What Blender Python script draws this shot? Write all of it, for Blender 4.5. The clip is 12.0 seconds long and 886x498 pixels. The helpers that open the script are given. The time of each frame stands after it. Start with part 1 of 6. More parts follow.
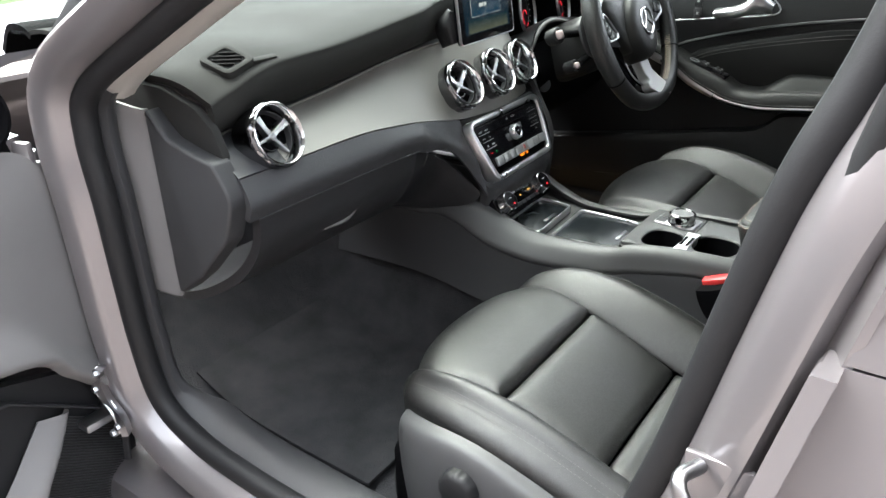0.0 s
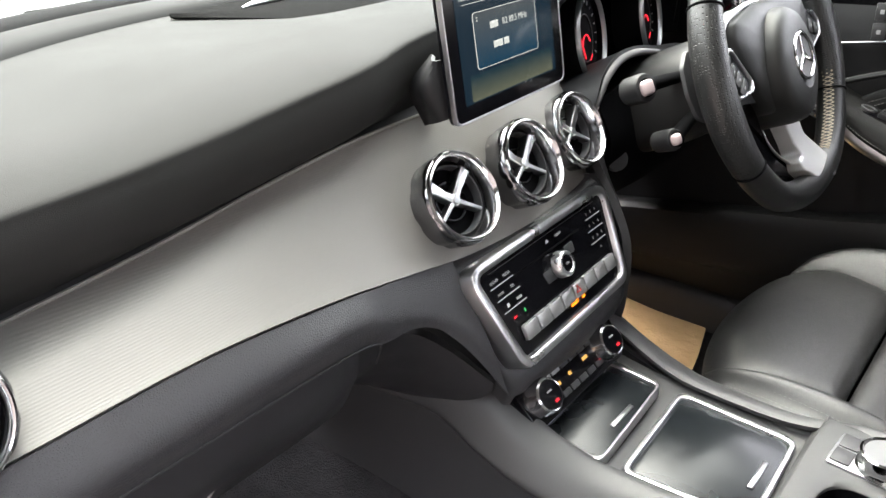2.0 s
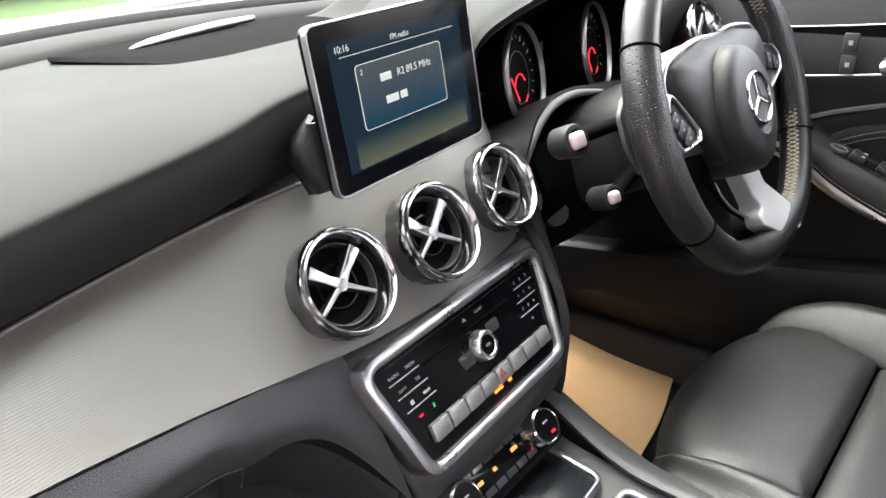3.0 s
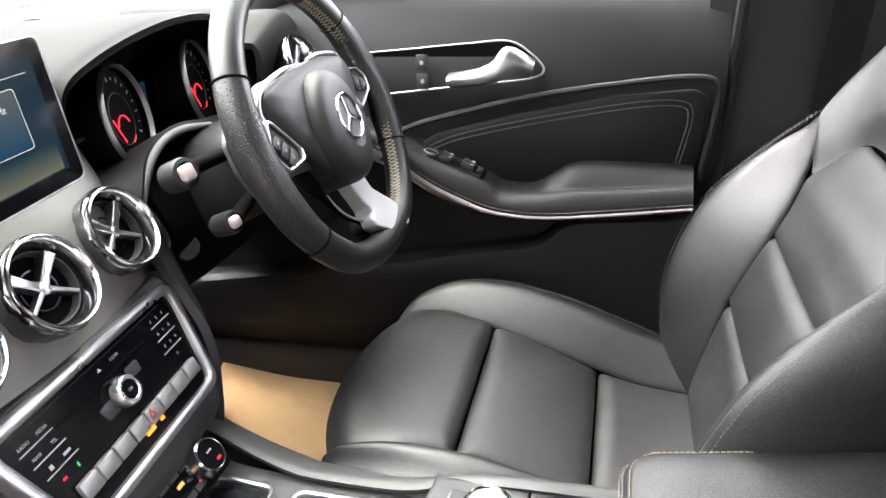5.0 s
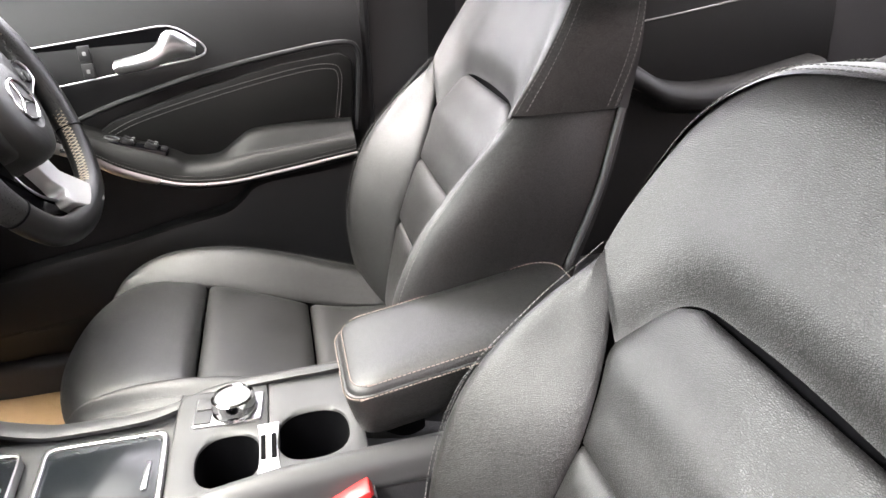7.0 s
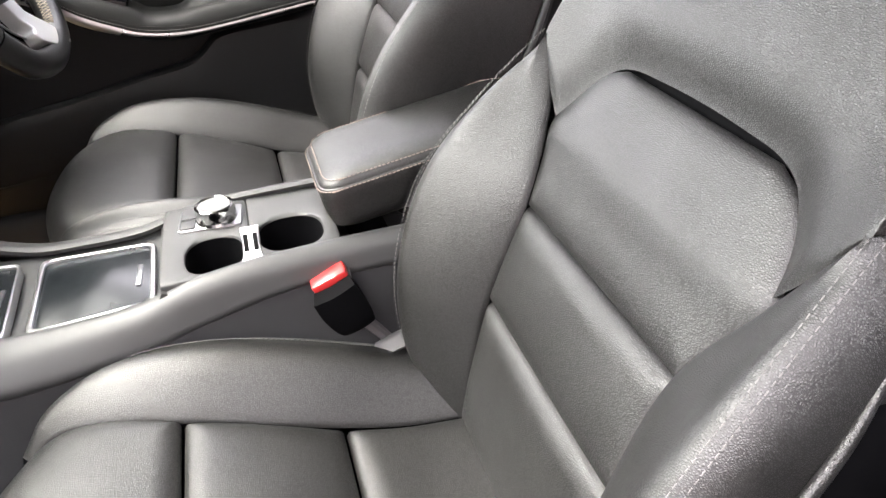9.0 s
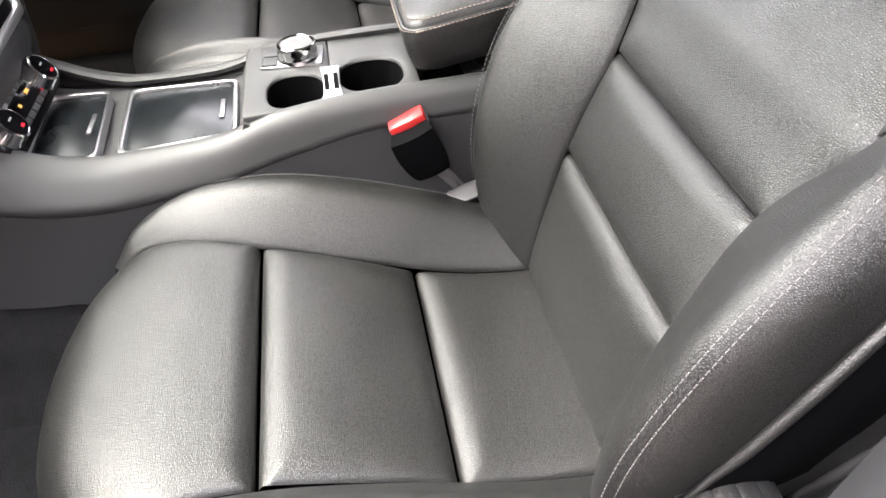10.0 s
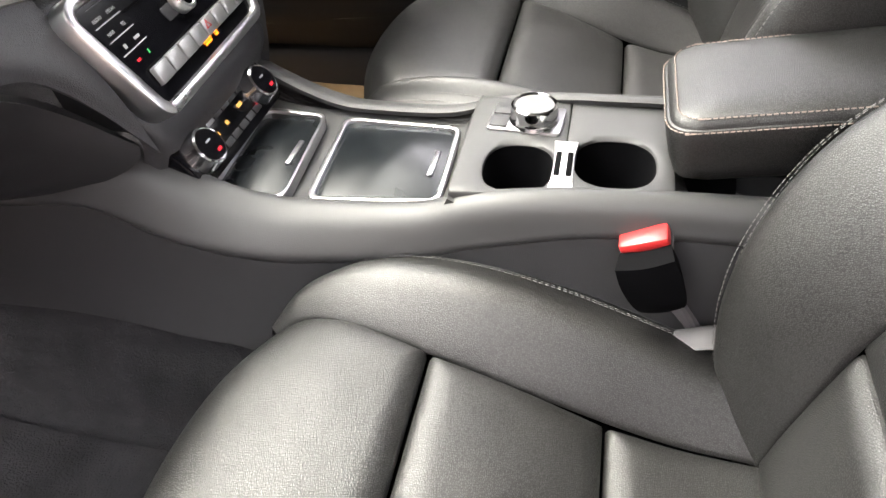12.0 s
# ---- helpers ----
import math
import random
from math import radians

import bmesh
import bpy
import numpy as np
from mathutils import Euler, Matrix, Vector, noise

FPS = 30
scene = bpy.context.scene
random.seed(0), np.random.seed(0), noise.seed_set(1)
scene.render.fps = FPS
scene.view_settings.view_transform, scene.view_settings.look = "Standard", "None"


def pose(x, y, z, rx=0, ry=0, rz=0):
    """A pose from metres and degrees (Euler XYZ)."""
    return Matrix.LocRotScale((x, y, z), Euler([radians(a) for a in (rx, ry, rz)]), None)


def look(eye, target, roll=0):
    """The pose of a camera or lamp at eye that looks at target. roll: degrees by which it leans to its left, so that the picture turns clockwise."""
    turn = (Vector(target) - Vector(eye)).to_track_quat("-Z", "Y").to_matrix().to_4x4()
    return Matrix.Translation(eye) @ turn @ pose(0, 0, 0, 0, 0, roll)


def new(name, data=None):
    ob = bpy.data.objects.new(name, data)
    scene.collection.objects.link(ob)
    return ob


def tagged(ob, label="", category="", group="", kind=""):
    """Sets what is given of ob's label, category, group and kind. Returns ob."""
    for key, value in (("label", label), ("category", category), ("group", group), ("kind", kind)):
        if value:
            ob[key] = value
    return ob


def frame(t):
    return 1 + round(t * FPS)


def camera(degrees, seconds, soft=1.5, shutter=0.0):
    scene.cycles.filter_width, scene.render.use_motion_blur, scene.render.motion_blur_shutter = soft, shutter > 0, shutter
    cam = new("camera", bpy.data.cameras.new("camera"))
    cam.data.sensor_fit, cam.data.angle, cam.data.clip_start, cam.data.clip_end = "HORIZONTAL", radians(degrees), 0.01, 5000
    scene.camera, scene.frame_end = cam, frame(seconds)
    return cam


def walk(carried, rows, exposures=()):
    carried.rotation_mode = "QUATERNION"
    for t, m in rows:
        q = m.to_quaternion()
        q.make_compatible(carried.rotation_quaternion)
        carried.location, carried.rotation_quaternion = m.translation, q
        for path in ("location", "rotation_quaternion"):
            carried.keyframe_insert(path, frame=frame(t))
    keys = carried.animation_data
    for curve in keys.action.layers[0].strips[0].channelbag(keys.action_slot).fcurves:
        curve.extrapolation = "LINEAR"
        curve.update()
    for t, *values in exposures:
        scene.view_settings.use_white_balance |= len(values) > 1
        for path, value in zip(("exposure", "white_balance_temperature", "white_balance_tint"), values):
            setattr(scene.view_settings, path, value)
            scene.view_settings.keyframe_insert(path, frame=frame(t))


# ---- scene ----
cam = camera(62.2, 12.0)
PATH = [
    (0, (-1.222, -0.757, 1.271), (0.237, 0.31, 0.415), -1.5),
    (0.5, (-1.041, -0.686, 1.26), (0.373, 0.424, 0.384), -2.0),
    (1, (-0.895, -0.602, 1.246), (0.49, 0.531, 0.353), -2.2),
    (1.5, (-0.74, -0.476, 1.24), (0.612, 0.689, 0.339), -2.6),
    (2, (-0.609, -0.426, 1.241), (0.716, 0.775, 0.345), -3.2),
    (2.5, (-0.493, -0.411, 1.246), (0.819, 0.814, 0.364), -3.6),
    (2.7, (-0.462, -0.411, 1.249), (0.852, 0.813, 0.369), -3.7),
    (4.3, (-0.442, -0.448, 1.245), (1.22, 0.293, 0.414), -2.6),
    (4.5, (-0.448, -0.458, 1.246), (1.248, 0.195, 0.411), -2.6),
    (5, (-0.473, -0.477, 1.253), (1.287, -0.036, 0.412), -2.7),
    (5.5, (-0.506, -0.485, 1.252), (1.297, -0.267, 0.413), -2.7),
    (6, (-0.538, -0.482, 1.239), (1.28, -0.472, 0.404), -2.8),
    (6.5, (-0.583, -0.479, 1.229), (1.225, -0.656, 0.394), -3.4),
    (7, (-0.665, -0.485, 1.217), (1.115, -0.84, 0.376), -3.8),
    (7.2, (-0.693, -0.487, 1.215), (1.07, -0.903, 0.366), -4.0),
    (8.8, (-0.783, -0.459, 1.158), (0.88, -0.915, 0.145), -4.3),
    (9, (-0.79, -0.448, 1.15), (0.854, -0.865, 0.089), -4.2),
    (9.5, (-0.803, -0.435, 1.132), (0.781, -0.738, -0.05), -4.3),
    (10, (-0.814, -0.429, 1.114), (0.701, -0.623, -0.177), -4.1),
    (10.5, (-0.818, -0.427, 1.101), (0.636, -0.51, -0.27), -3.8),
    (11, (-0.792, -0.429, 1.089), (0.623, -0.389, -0.324), -3.7),
    (11.5, (-0.695, -0.437, 1.094), (0.724, -0.251, -0.303), -3.7),
    (12, (-0.609, -0.44, 1.11), (0.87, -0.065, -0.182), -3.8),
]
EXPOSURES = [(0.0, 4.05, 6400, 6), (0.5, 4.49, 6700, 9), (1.0, 4.57, 6750, 10), (2.5, 4.58, 6650, 13), (4.5, 4.72, 6600, 13), (5.5, 4.98, 6650, 14), (6.5, 5.08, 6800, 16), (9.0, 4.88, 6800, 17), (10.5, 4.86, 6850, 16), (12.0, 4.84, 6950, 15)]
walk(cam, [(t, look(eye, target, roll)) for t, eye, target, roll in PATH], EXPOSURES)

# ---- light ----
world = bpy.data.worlds.new("sky")
scene.world = world
world.use_nodes = True
wn = world.node_tree.nodes
sky = wn.new("ShaderNodeTexSky")
sky.sky_type = "NISHITA"
sky.sun_disc = False
sky.sun_elevation = radians(62)
sky.sun_rotation = radians(16)
sky.air_density, sky.dust_density, sky.ozone_density = 1.0, 4.0, 1.0
grey = wn.new("ShaderNodeHueSaturation")
grey.inputs["Saturation"].default_value = 0.25
world.node_tree.links.new(sky.outputs[0], grey.inputs["Color"])
world.node_tree.links.new(grey.outputs[0], wn["Background"].inputs[0])
wn["Background"].inputs[1].default_value = 0.15
sun = new("sun", bpy.data.lights.new("sun", "SUN"))
sun.data.energy, sun.data.angle, sun.data.color = 0.30, radians(85), (1.0, 0.97, 0.93)
sun.matrix_world = look((1.0, 3.6, 7.5), (0, 0, 0.5))


# ---- materials ----
def mat(name, base, rough=0.5, metal=0.0, spec=0.5, bump=(), vary=0.0, vary_scale=8.0, coat=0.0, rough_vary=0.0, sheen=0.0, cavity_shade=0.0, stretch=(1, 1, 1)):
    """Principled material; bump: rows of (kind, scale, strength, distance); vary: mottling of the base colour."""
    m = bpy.data.materials.new(name)
    m.use_nodes = True
    nt = m.node_tree
    b = nt.nodes["Principled BSDF"]
    b.inputs["Base Color"].default_value = (*base, 1)
    b.inputs["Roughness"].default_value = rough
    b.inputs["Metallic"].default_value = metal
    b.inputs["Specular IOR Level"].default_value = spec
    b.inputs["Coat Weight"].default_value = coat
    b.inputs["Coat Roughness"].default_value = 0.08
    if sheen:
        b.inputs["Sheen Weight"].default_value = sheen
    tc = nt.nodes.new("ShaderNodeTexCoord")
    co = tc.outputs["Object"]
    if vary or rough_vary:
        n1 = nt.nodes.new("ShaderNodeTexNoise")
        n1.inputs["Scale"].default_value = vary_scale
        n1.inputs["Detail"].default_value = 6
        nt.links.new(co, n1.inputs["Vector"])
        if vary:
            mix = nt.nodes.new("ShaderNodeMix")
            mix.data_type = "RGBA"
            mix.inputs[6].default_value = (*[c * (1 - vary) for c in base], 1)
            mix.inputs[7].default_value = (*[min(1, c * (1 + vary)) for c in base], 1)
            nt.links.new(n1.outputs[0], mix.inputs[0])
            nt.links.new(mix.outputs[2], b.inputs["Base Color"])
        if rough_vary:
            mr = nt.nodes.new("ShaderNodeMapRange")
            mr.inputs[1].default_value, mr.inputs[2].default_value = 0.3, 0.7
            mr.inputs[3].default_value, mr.inputs[4].default_value = max(0.02, rough - rough_vary), rough + rough_vary
            nt.links.new(n1.outputs[0], mr.inputs[0])
            nt.links.new(mr.outputs[0], b.inputs["Roughness"])
    grain = None
    last = None
    for kind, scale, strength, dist in bump:
        if kind == "voronoi":
            t = nt.nodes.new("ShaderNodeTexVoronoi")
            t.feature = "DISTANCE_TO_EDGE"
            mr = nt.nodes.new("ShaderNodeMapRange")
            mr.interpolation_type = "SMOOTHSTEP"
            mr.inputs[1].default_value, mr.inputs[2].default_value = 0.0, 0.35
            nt.links.new(t.outputs["Distance"], mr.inputs[0])
            out = grain = mr.outputs[0]
        elif kind == "dots":
            t = nt.nodes.new("ShaderNodeTexVoronoi")
            t.inputs["Randomness"].default_value = 0.25
            mr = nt.nodes.new("ShaderNodeMapRange")
            mr.interpolation_type = "SMOOTHSTEP"
            mr.inputs[1].default_value, mr.inputs[2].default_value = 0.16, 0.34
            nt.links.new(t.outputs["Distance"], mr.inputs[0])
            out = grain = mr.outputs[0]
        elif kind == "noise":
            t = nt.nodes.new("ShaderNodeTexNoise")
            t.inputs["Detail"].default_value = 4
            out = t.outputs[0]
        else:
            t = nt.nodes.new("ShaderNodeTexWave")
            t.bands_direction = kind[-1].upper()
            t.inputs["Distortion"].default_value = 0
            out = t.outputs["Fac"]
        t.inputs["Scale"].default_value = scale
        if stretch != (1, 1, 1):
            mp = nt.nodes.new("ShaderNodeMapping")
            mp.inputs["Scale"].default_value = stretch
            nt.links.new(co, mp.inputs["Vector"])
            nt.links.new(mp.outputs[0], t.inputs["Vector"])
        else:
            nt.links.new(co, t.inputs["Vector"])
        bn = nt.nodes.new("ShaderNodeBump")
        bn.inputs["Strength"].default_value = strength
        bn.inputs["Distance"].default_value = dist
        nt.links.new(out, bn.inputs["Height"])
        if last:
            nt.links.new(last, bn.inputs["Normal"])
        last = bn.outputs[0]
    if last:
        nt.links.new(last, b.inputs["Normal"])
    if cavity_shade and grain:
        # cavity shade put into the specular: creases and perforations shine less than the tops
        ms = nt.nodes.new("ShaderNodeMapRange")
        ms.inputs[3].default_value, ms.inputs[4].default_value = spec * (1 - cavity_shade), spec * (1 + 0.25 * cavity_shade)
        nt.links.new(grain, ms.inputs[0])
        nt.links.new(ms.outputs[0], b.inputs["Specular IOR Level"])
    return m


def glow(name, colour, strength):
    m = mat(name, (0.004, 0.004, 0.004), 0.15)
    b = m.node_tree.nodes["Principled BSDF"]
    b.inputs["Emission Color"].default_value = (*colour, 1)
    b.inputs["Emission Strength"].default_value = strength
    b.inputs["Specular IOR Level"].default_value = 0.12
    return m


LEATHER = mat("black_leather", (0.0075, 0.0073, 0.0071), 0.45, spec=1.0, bump=(("noise", 40, 0.15, 0.002), ("noise", 9, 0.10, 0.006), ("voronoi", 700, 0.42, 0.00048)), vary=0.3, vary_scale=14, rough_vary=0.05, cavity_shade=0.35, stretch=(0.6, 1, 1))
DASH_SOFT = mat("soft_dash_plastic", (0.024, 0.024, 0.0235), 0.62, spec=0.025, bump=(("voronoi", 800, 0.2, 0.0005),), vary=0.15, rough_vary=0.05)
PLASTIC = mat("dark_grained_plastic", (0.011, 0.011, 0.0122), 0.54, spec=0.32, bump=(("voronoi", 900, 0.2, 0.0005),), vary=0.2, rough_vary=0.05)
DECK = mat("console_deck_plastic", (0.043, 0.043, 0.044), 0.5, spec=0.4, bump=(("noise", 1100, 0.3, 0.0005),), vary=0.15)
HARD = mat("hard_grey_plastic", (0.030, 0.030, 0.032), 0.5, spec=0.4, bump=(("noise", 1100, 0.3, 0.0005),), vary=0.15, rough_vary=0.05)
TRIM = mat("ribbed_grey_trim", (0.165, 0.158, 0.146), 0.46, metal=0.3, spec=0.4, vary=0.1, vary_scale=5, bump=(("wavez", 210, 0.2, 0.0004),))
CHROME = mat("polished_chrome", (0.50, 0.50, 0.51), 0.15, metal=1.0, rough_vary=0.03)
DARKCHROME = mat("dark_chrome", (0.20, 0.20, 0.21), 0.16, metal=1.0, rough_vary=0.03)
SATIN = mat("satin_silver", (0.36, 0.36, 0.37), 0.34, metal=1.0, bump=(("noise", 900, 0.08, 0.0004),), rough_vary=0.06)
GLOSS = mat("gloss_black", (0.003, 0.003, 0.004), 0.14, spec=0.22, rough_vary=0.04)
STALKTIP = mat("pale_stalk_tip", (0.42, 0.34, 0.34), 0.4, rough_vary=0.05)
KNOBTOP = mat("brushed_knob_face", (0.12, 0.12, 0.122), 0.5, metal=0.5, rough_vary=0.05)
SMOKED = mat("smoked_tray_lid", (0.008, 0.0095, 0.011), 0.24, spec=0.3, rough_vary=0.08)
BLACK = mat("matt_black", (0.0025, 0.0025, 0.003), 0.8, spec=0.04)
VINYL = mat("door_vinyl", (0.008, 0.008, 0.008), 0.5, spec=0.3, bump=(("voronoi", 700, 0.25, 0.0005),), vary=0.2, rough_vary=0.05)
REFLECTION = mat("satin_screen_reflection", (0.02, 0.02, 0.02), 0.7, spec=0.03, rough_vary=0.05)
LINING = mat("dark_sill_plastic", (0.024, 0.024, 0.026), 0.5, spec=0.4, bump=(("noise", 900, 0.3, 0.0005),), vary=0.2, rough_vary=0.05)
RUBBER = mat("black_rubber", (0.008, 0.008, 0.009), 0.6, spec=0.3, bump=(("noise", 500, 0.2, 0.0008),))
CARPET = mat("black_carpet", (0.035, 0.035, 0.037), 1.0, spec=0.05, bump=(("noise", 420, 0.8, 0.004), ("noise", 45, 0.5, 0.006)), vary=0.6, vary_scale=16)
PAPER = mat("brown_paper", (0.40, 0.265, 0.135), 0.75, spec=0.2, bump=(("noise", 25, 0.5, 0.01),), vary=0.14, vary_scale=9)
PAINT = mat("metallic_grey_paint", (0.16, 0.148, 0.152), 0.30, metal=0.45, coat=0.8, bump=(("noise", 1500, 0.03, 0.0003),))
PERFORATED_GRILLE = mat("perforated_grille", (0.006, 0.006, 0.006), 0.9, spec=0.01, bump=(("voronoi", 420, 0.5, 0.0008),))
DASH_LOWER = mat("grained_lower_dash", (0.034, 0.034, 0.037), 0.46, spec=0.45, bump=(("voronoi", 500, 0.4, 0.0006), ("noise", 120, 0.25, 0.001)), vary=0.2, rough_vary=0.05)
FLANK = mat("console_flank_plastic", (0.036, 0.036, 0.038), 0.55, spec=0.3, bump=(("voronoi", 700, 0.3, 0.0005),), vary=0.2, rough_vary=0.05)
# Darker than the dash: the down-facing lid's shade is put into this colour.
GLOVEBOX = mat("shaded_glovebox_plastic", (0.021, 0.021, 0.023), 0.55, spec=0.3, bump=(("voronoi", 700, 0.3, 0.0005),), vary=0.15)
# Paler than HARD: open-door light on the side covers is put into this colour.
SEATSIDE = mat("grey_seat_plastic", (0.06, 0.06, 0.062), 0.5, spec=0.4, bump=(("noise", 1000, 0.3, 0.0005),), vary=0.15, rough_vary=0.05)
DOOR_GREY = mat("grey_door_plastic", (0.13, 0.125, 0.125), 0.55, spec=0.35, bump=(("noise", 900, 0.3, 0.0006),), vary=0.15)
HUB = mat("airbag_cover_vinyl", (0.017, 0.0175, 0.017), 0.45, spec=0.4, bump=(("voronoi", 800, 0.25, 0.0005),), vary=0.15, rough_vary=0.04)
RED = mat("red_button", (0.55, 0.03, 0.03), 0.35)
STITCH = mat("grey_thread", (0.13, 0.127, 0.123), 0.7)
BROWNSTITCH = mat("brown_thread", (0.24, 0.19, 0.165), 0.7)
PILLAR_CLOTH = mat("beige_pillar_trim", (0.33, 0.315, 0.295), 0.8, spec=0.2, bump=(("noise", 900, 0.3, 0.0006),), vary=0.06)
HEADLINER = mat("grey_headliner", (0.15, 0.147, 0.14), 0.9, vary=0.05)
GROUND = mat("pale_block_paving", (0.17, 0.145, 0.135), 0.85, bump=(("noise", 30, 0.4, 0.01),), vary=0.2, vary_scale=3)
DARKBRICK = mat("dark_brick", (0.075, 0.058, 0.052), 0.9, spec=0.2, bump=(("noise", 30, 0.4, 0.01),), vary=0.25, vary_scale=3)
GRASS = mat("grass", (0.045, 0.085, 0.02), 0.9, bump=(("noise", 90, 1, 0.03),), vary=0.4, vary_scale=20)
def tinted(name, colour):
    """Clear tinted glass with a faint reflection."""
    m = bpy.data.materials.new(name)
    m.use_nodes = True
    nt = m.node_tree
    nt.nodes.remove(nt.nodes["Principled BSDF"])
    clear, shine, mix = (nt.nodes.new("ShaderNodeBsdf" + k) if k != "Mix" else nt.nodes.new("ShaderNodeMixShader") for k in ("Transparent", "Glossy", "Mix"))
    clear.inputs["Color"].default_value = (*colour, 1)
    shine.inputs["Roughness"].default_value = 0.02
    mix.inputs[0].default_value = 0.02
    nt.links.new(clear.outputs[0], mix.inputs[1])
    nt.links.new(shine.outputs[0], mix.inputs[2])
    nt.links.new(mix.outputs[0], nt.nodes["Material Output"].inputs["Surface"])
    return m


SCREENGLASS = tinted("windscreen_glass", (0.81, 0.835, 0.81))
SILVERPAINT = mat("silver_painted_plastic", (0.58, 0.58, 0.58), 0.34, metal=0.35, spec=0.5, rough_vary=0.05)
SILVERKEY = mat("silver_key", (0.30, 0.30, 0.30), 0.38, metal=0.7, rough_vary=0.06)
BRUSHED = mat("brushed_aluminium", (0.55, 0.55, 0.56), 0.3, metal=1.0, rough_vary=0.06)
WHITEMARK = mat("white_marking", (0.30, 0.30, 0.30), 0.5)
SCREEN = glow("display_glass", (0.004, 0.012, 0.02), 0.08)
ORANGE = glow("orange_light", (1.0, 0.22, 0.015), 0.16)
REDLIGHT = glow("red_light", (1.0, 0.03, 0.05), 0.07)
AMBER = glow("amber_digits", (1.0, 0.55, 0.15), 0.05)


# ---- mesh tools ----
def cr(pts, n):
    """n points along a smooth curve through pts."""
    p = np.array(pts, float)
    if len(p) == 2:
        return p[0] + (p[1] - p[0]) * np.linspace(0, 1, n)[:, None]
    d = np.r_[0, np.cumsum(np.maximum(np.linalg.norm(np.diff(p, axis=0), axis=1), 1e-6) ** 0.5)]
    e = np.vstack([2 * p[0] - p[1], p, 2 * p[-1] - p[-2]])
    out = []
    for s in np.linspace(0, d[-1], n):
        i = min(int(np.searchsorted(d, s, "right")) - 1, len(p) - 2)
        f = (s - d[i]) / (d[i + 1] - d[i])
        a, b, c, g = e[i], e[i + 1], e[i + 2], e[i + 3]
        out.append(0.5 * (2 * b + (c - a) * f + (2 * a - 5 * b + 4 * c - g) * f * f + (3 * b - a - 3 * c + g) * f ** 3))
    return np.array(out)


def loft(sections, nu, nv):
    """A smooth sheet through section curves."""
    rows = np.array([cr(s, nv) for s in sections])
    return np.stack([cr(rows[:, j], nu) for j in range(nv)], 1)


def normals(g):
    du, dv = np.gradient(g, axis=0), np.gradient(g, axis=1)
    n = np.cross(du, dv)
    return n / np.maximum(np.linalg.norm(n, axis=2, keepdims=True), 1e-9)


def sheet(g, wrap=False, flip=False):
    g = np.asarray(g)
    a, b = g.shape[:2]
    faces = []
    for i in range(a - 1):
        for j in range(b if wrap else b - 1):
            k = (j + 1) % b
            f = (i * b + j, i * b + k, (i + 1) * b + k, (i + 1) * b + j)
            faces.append(f[::-1] if flip else f)
    return g.reshape(-1, 3), faces


def eased(n, k=0.75):
    """Parameters from 0 to 1, closer together towards the ends."""
    t = np.linspace(0, 1, n)
    return (1 - k) * t + k * (0.5 - 0.5 * np.cos(np.pi * t))


def resample(g, nu, nv):
    a, b = g.shape[:2]
    u, v = eased(nu) * (a - 1), eased(nv) * (b - 1)
    iu, iv = np.minimum(u.astype(int), a - 2), np.minimum(v.astype(int), b - 2)
    fu, fv = (u - iu)[:, None, None], (v - iv)[None, :, None]
    q = lambda di, dj: g[iu + di][:, iv + dj]
    return q(0, 0) * (1 - fu) * (1 - fv) + q(1, 0) * fu * (1 - fv) + q(0, 1) * (1 - fu) * fv + q(1, 1) * fu * fv


def pad(sections, depth=0.012, roll=0.02, crown=0.0, nu=30, nv=30, flip=False, sides=(1, 1, 1, 1), side=0.5):
    """A stuffed panel: the sheet through the sections, whose edges roll down by depth over the width roll. sides: which of the
    start, end, first and last edges roll; side: how deep the first and last go beside the others."""
    g = resample(loft(sections, 60, 60), nu, nv)
    n = normals(g) * (-1 if flip else 1)
    lu = np.r_[np.zeros((1, nv)), np.cumsum(np.linalg.norm(np.diff(g, axis=0), axis=2), axis=0)]
    lv = np.c_[np.zeros((nu, 1)), np.cumsum(np.linalg.norm(np.diff(g, axis=1), axis=2), axis=1)]
    far = np.full((nu, nv), 9.0)
    drop = np.zeros((nu, nv))
    for d, use in ((lu, sides[0]), (lu[-1:] - lu, sides[1]), (lv, sides[2] * side), (lv[:, -1:] - lv, sides[3] * side)):
        if use:
            k = np.clip(d / roll, 0, 1)
            drop = np.maximum(drop, use * (1 - np.sqrt(np.maximum(0, 1 - (1 - k) ** 2))))
    uu, vv = np.meshgrid(np.linspace(-1, 1, nu), np.linspace(-1, 1, nv), indexing="ij")
    g = g + n * (crown * (1 - uu ** 2) * (1 - vv ** 2) - depth * drop)[..., None]
    return sheet(g, flip=flip)


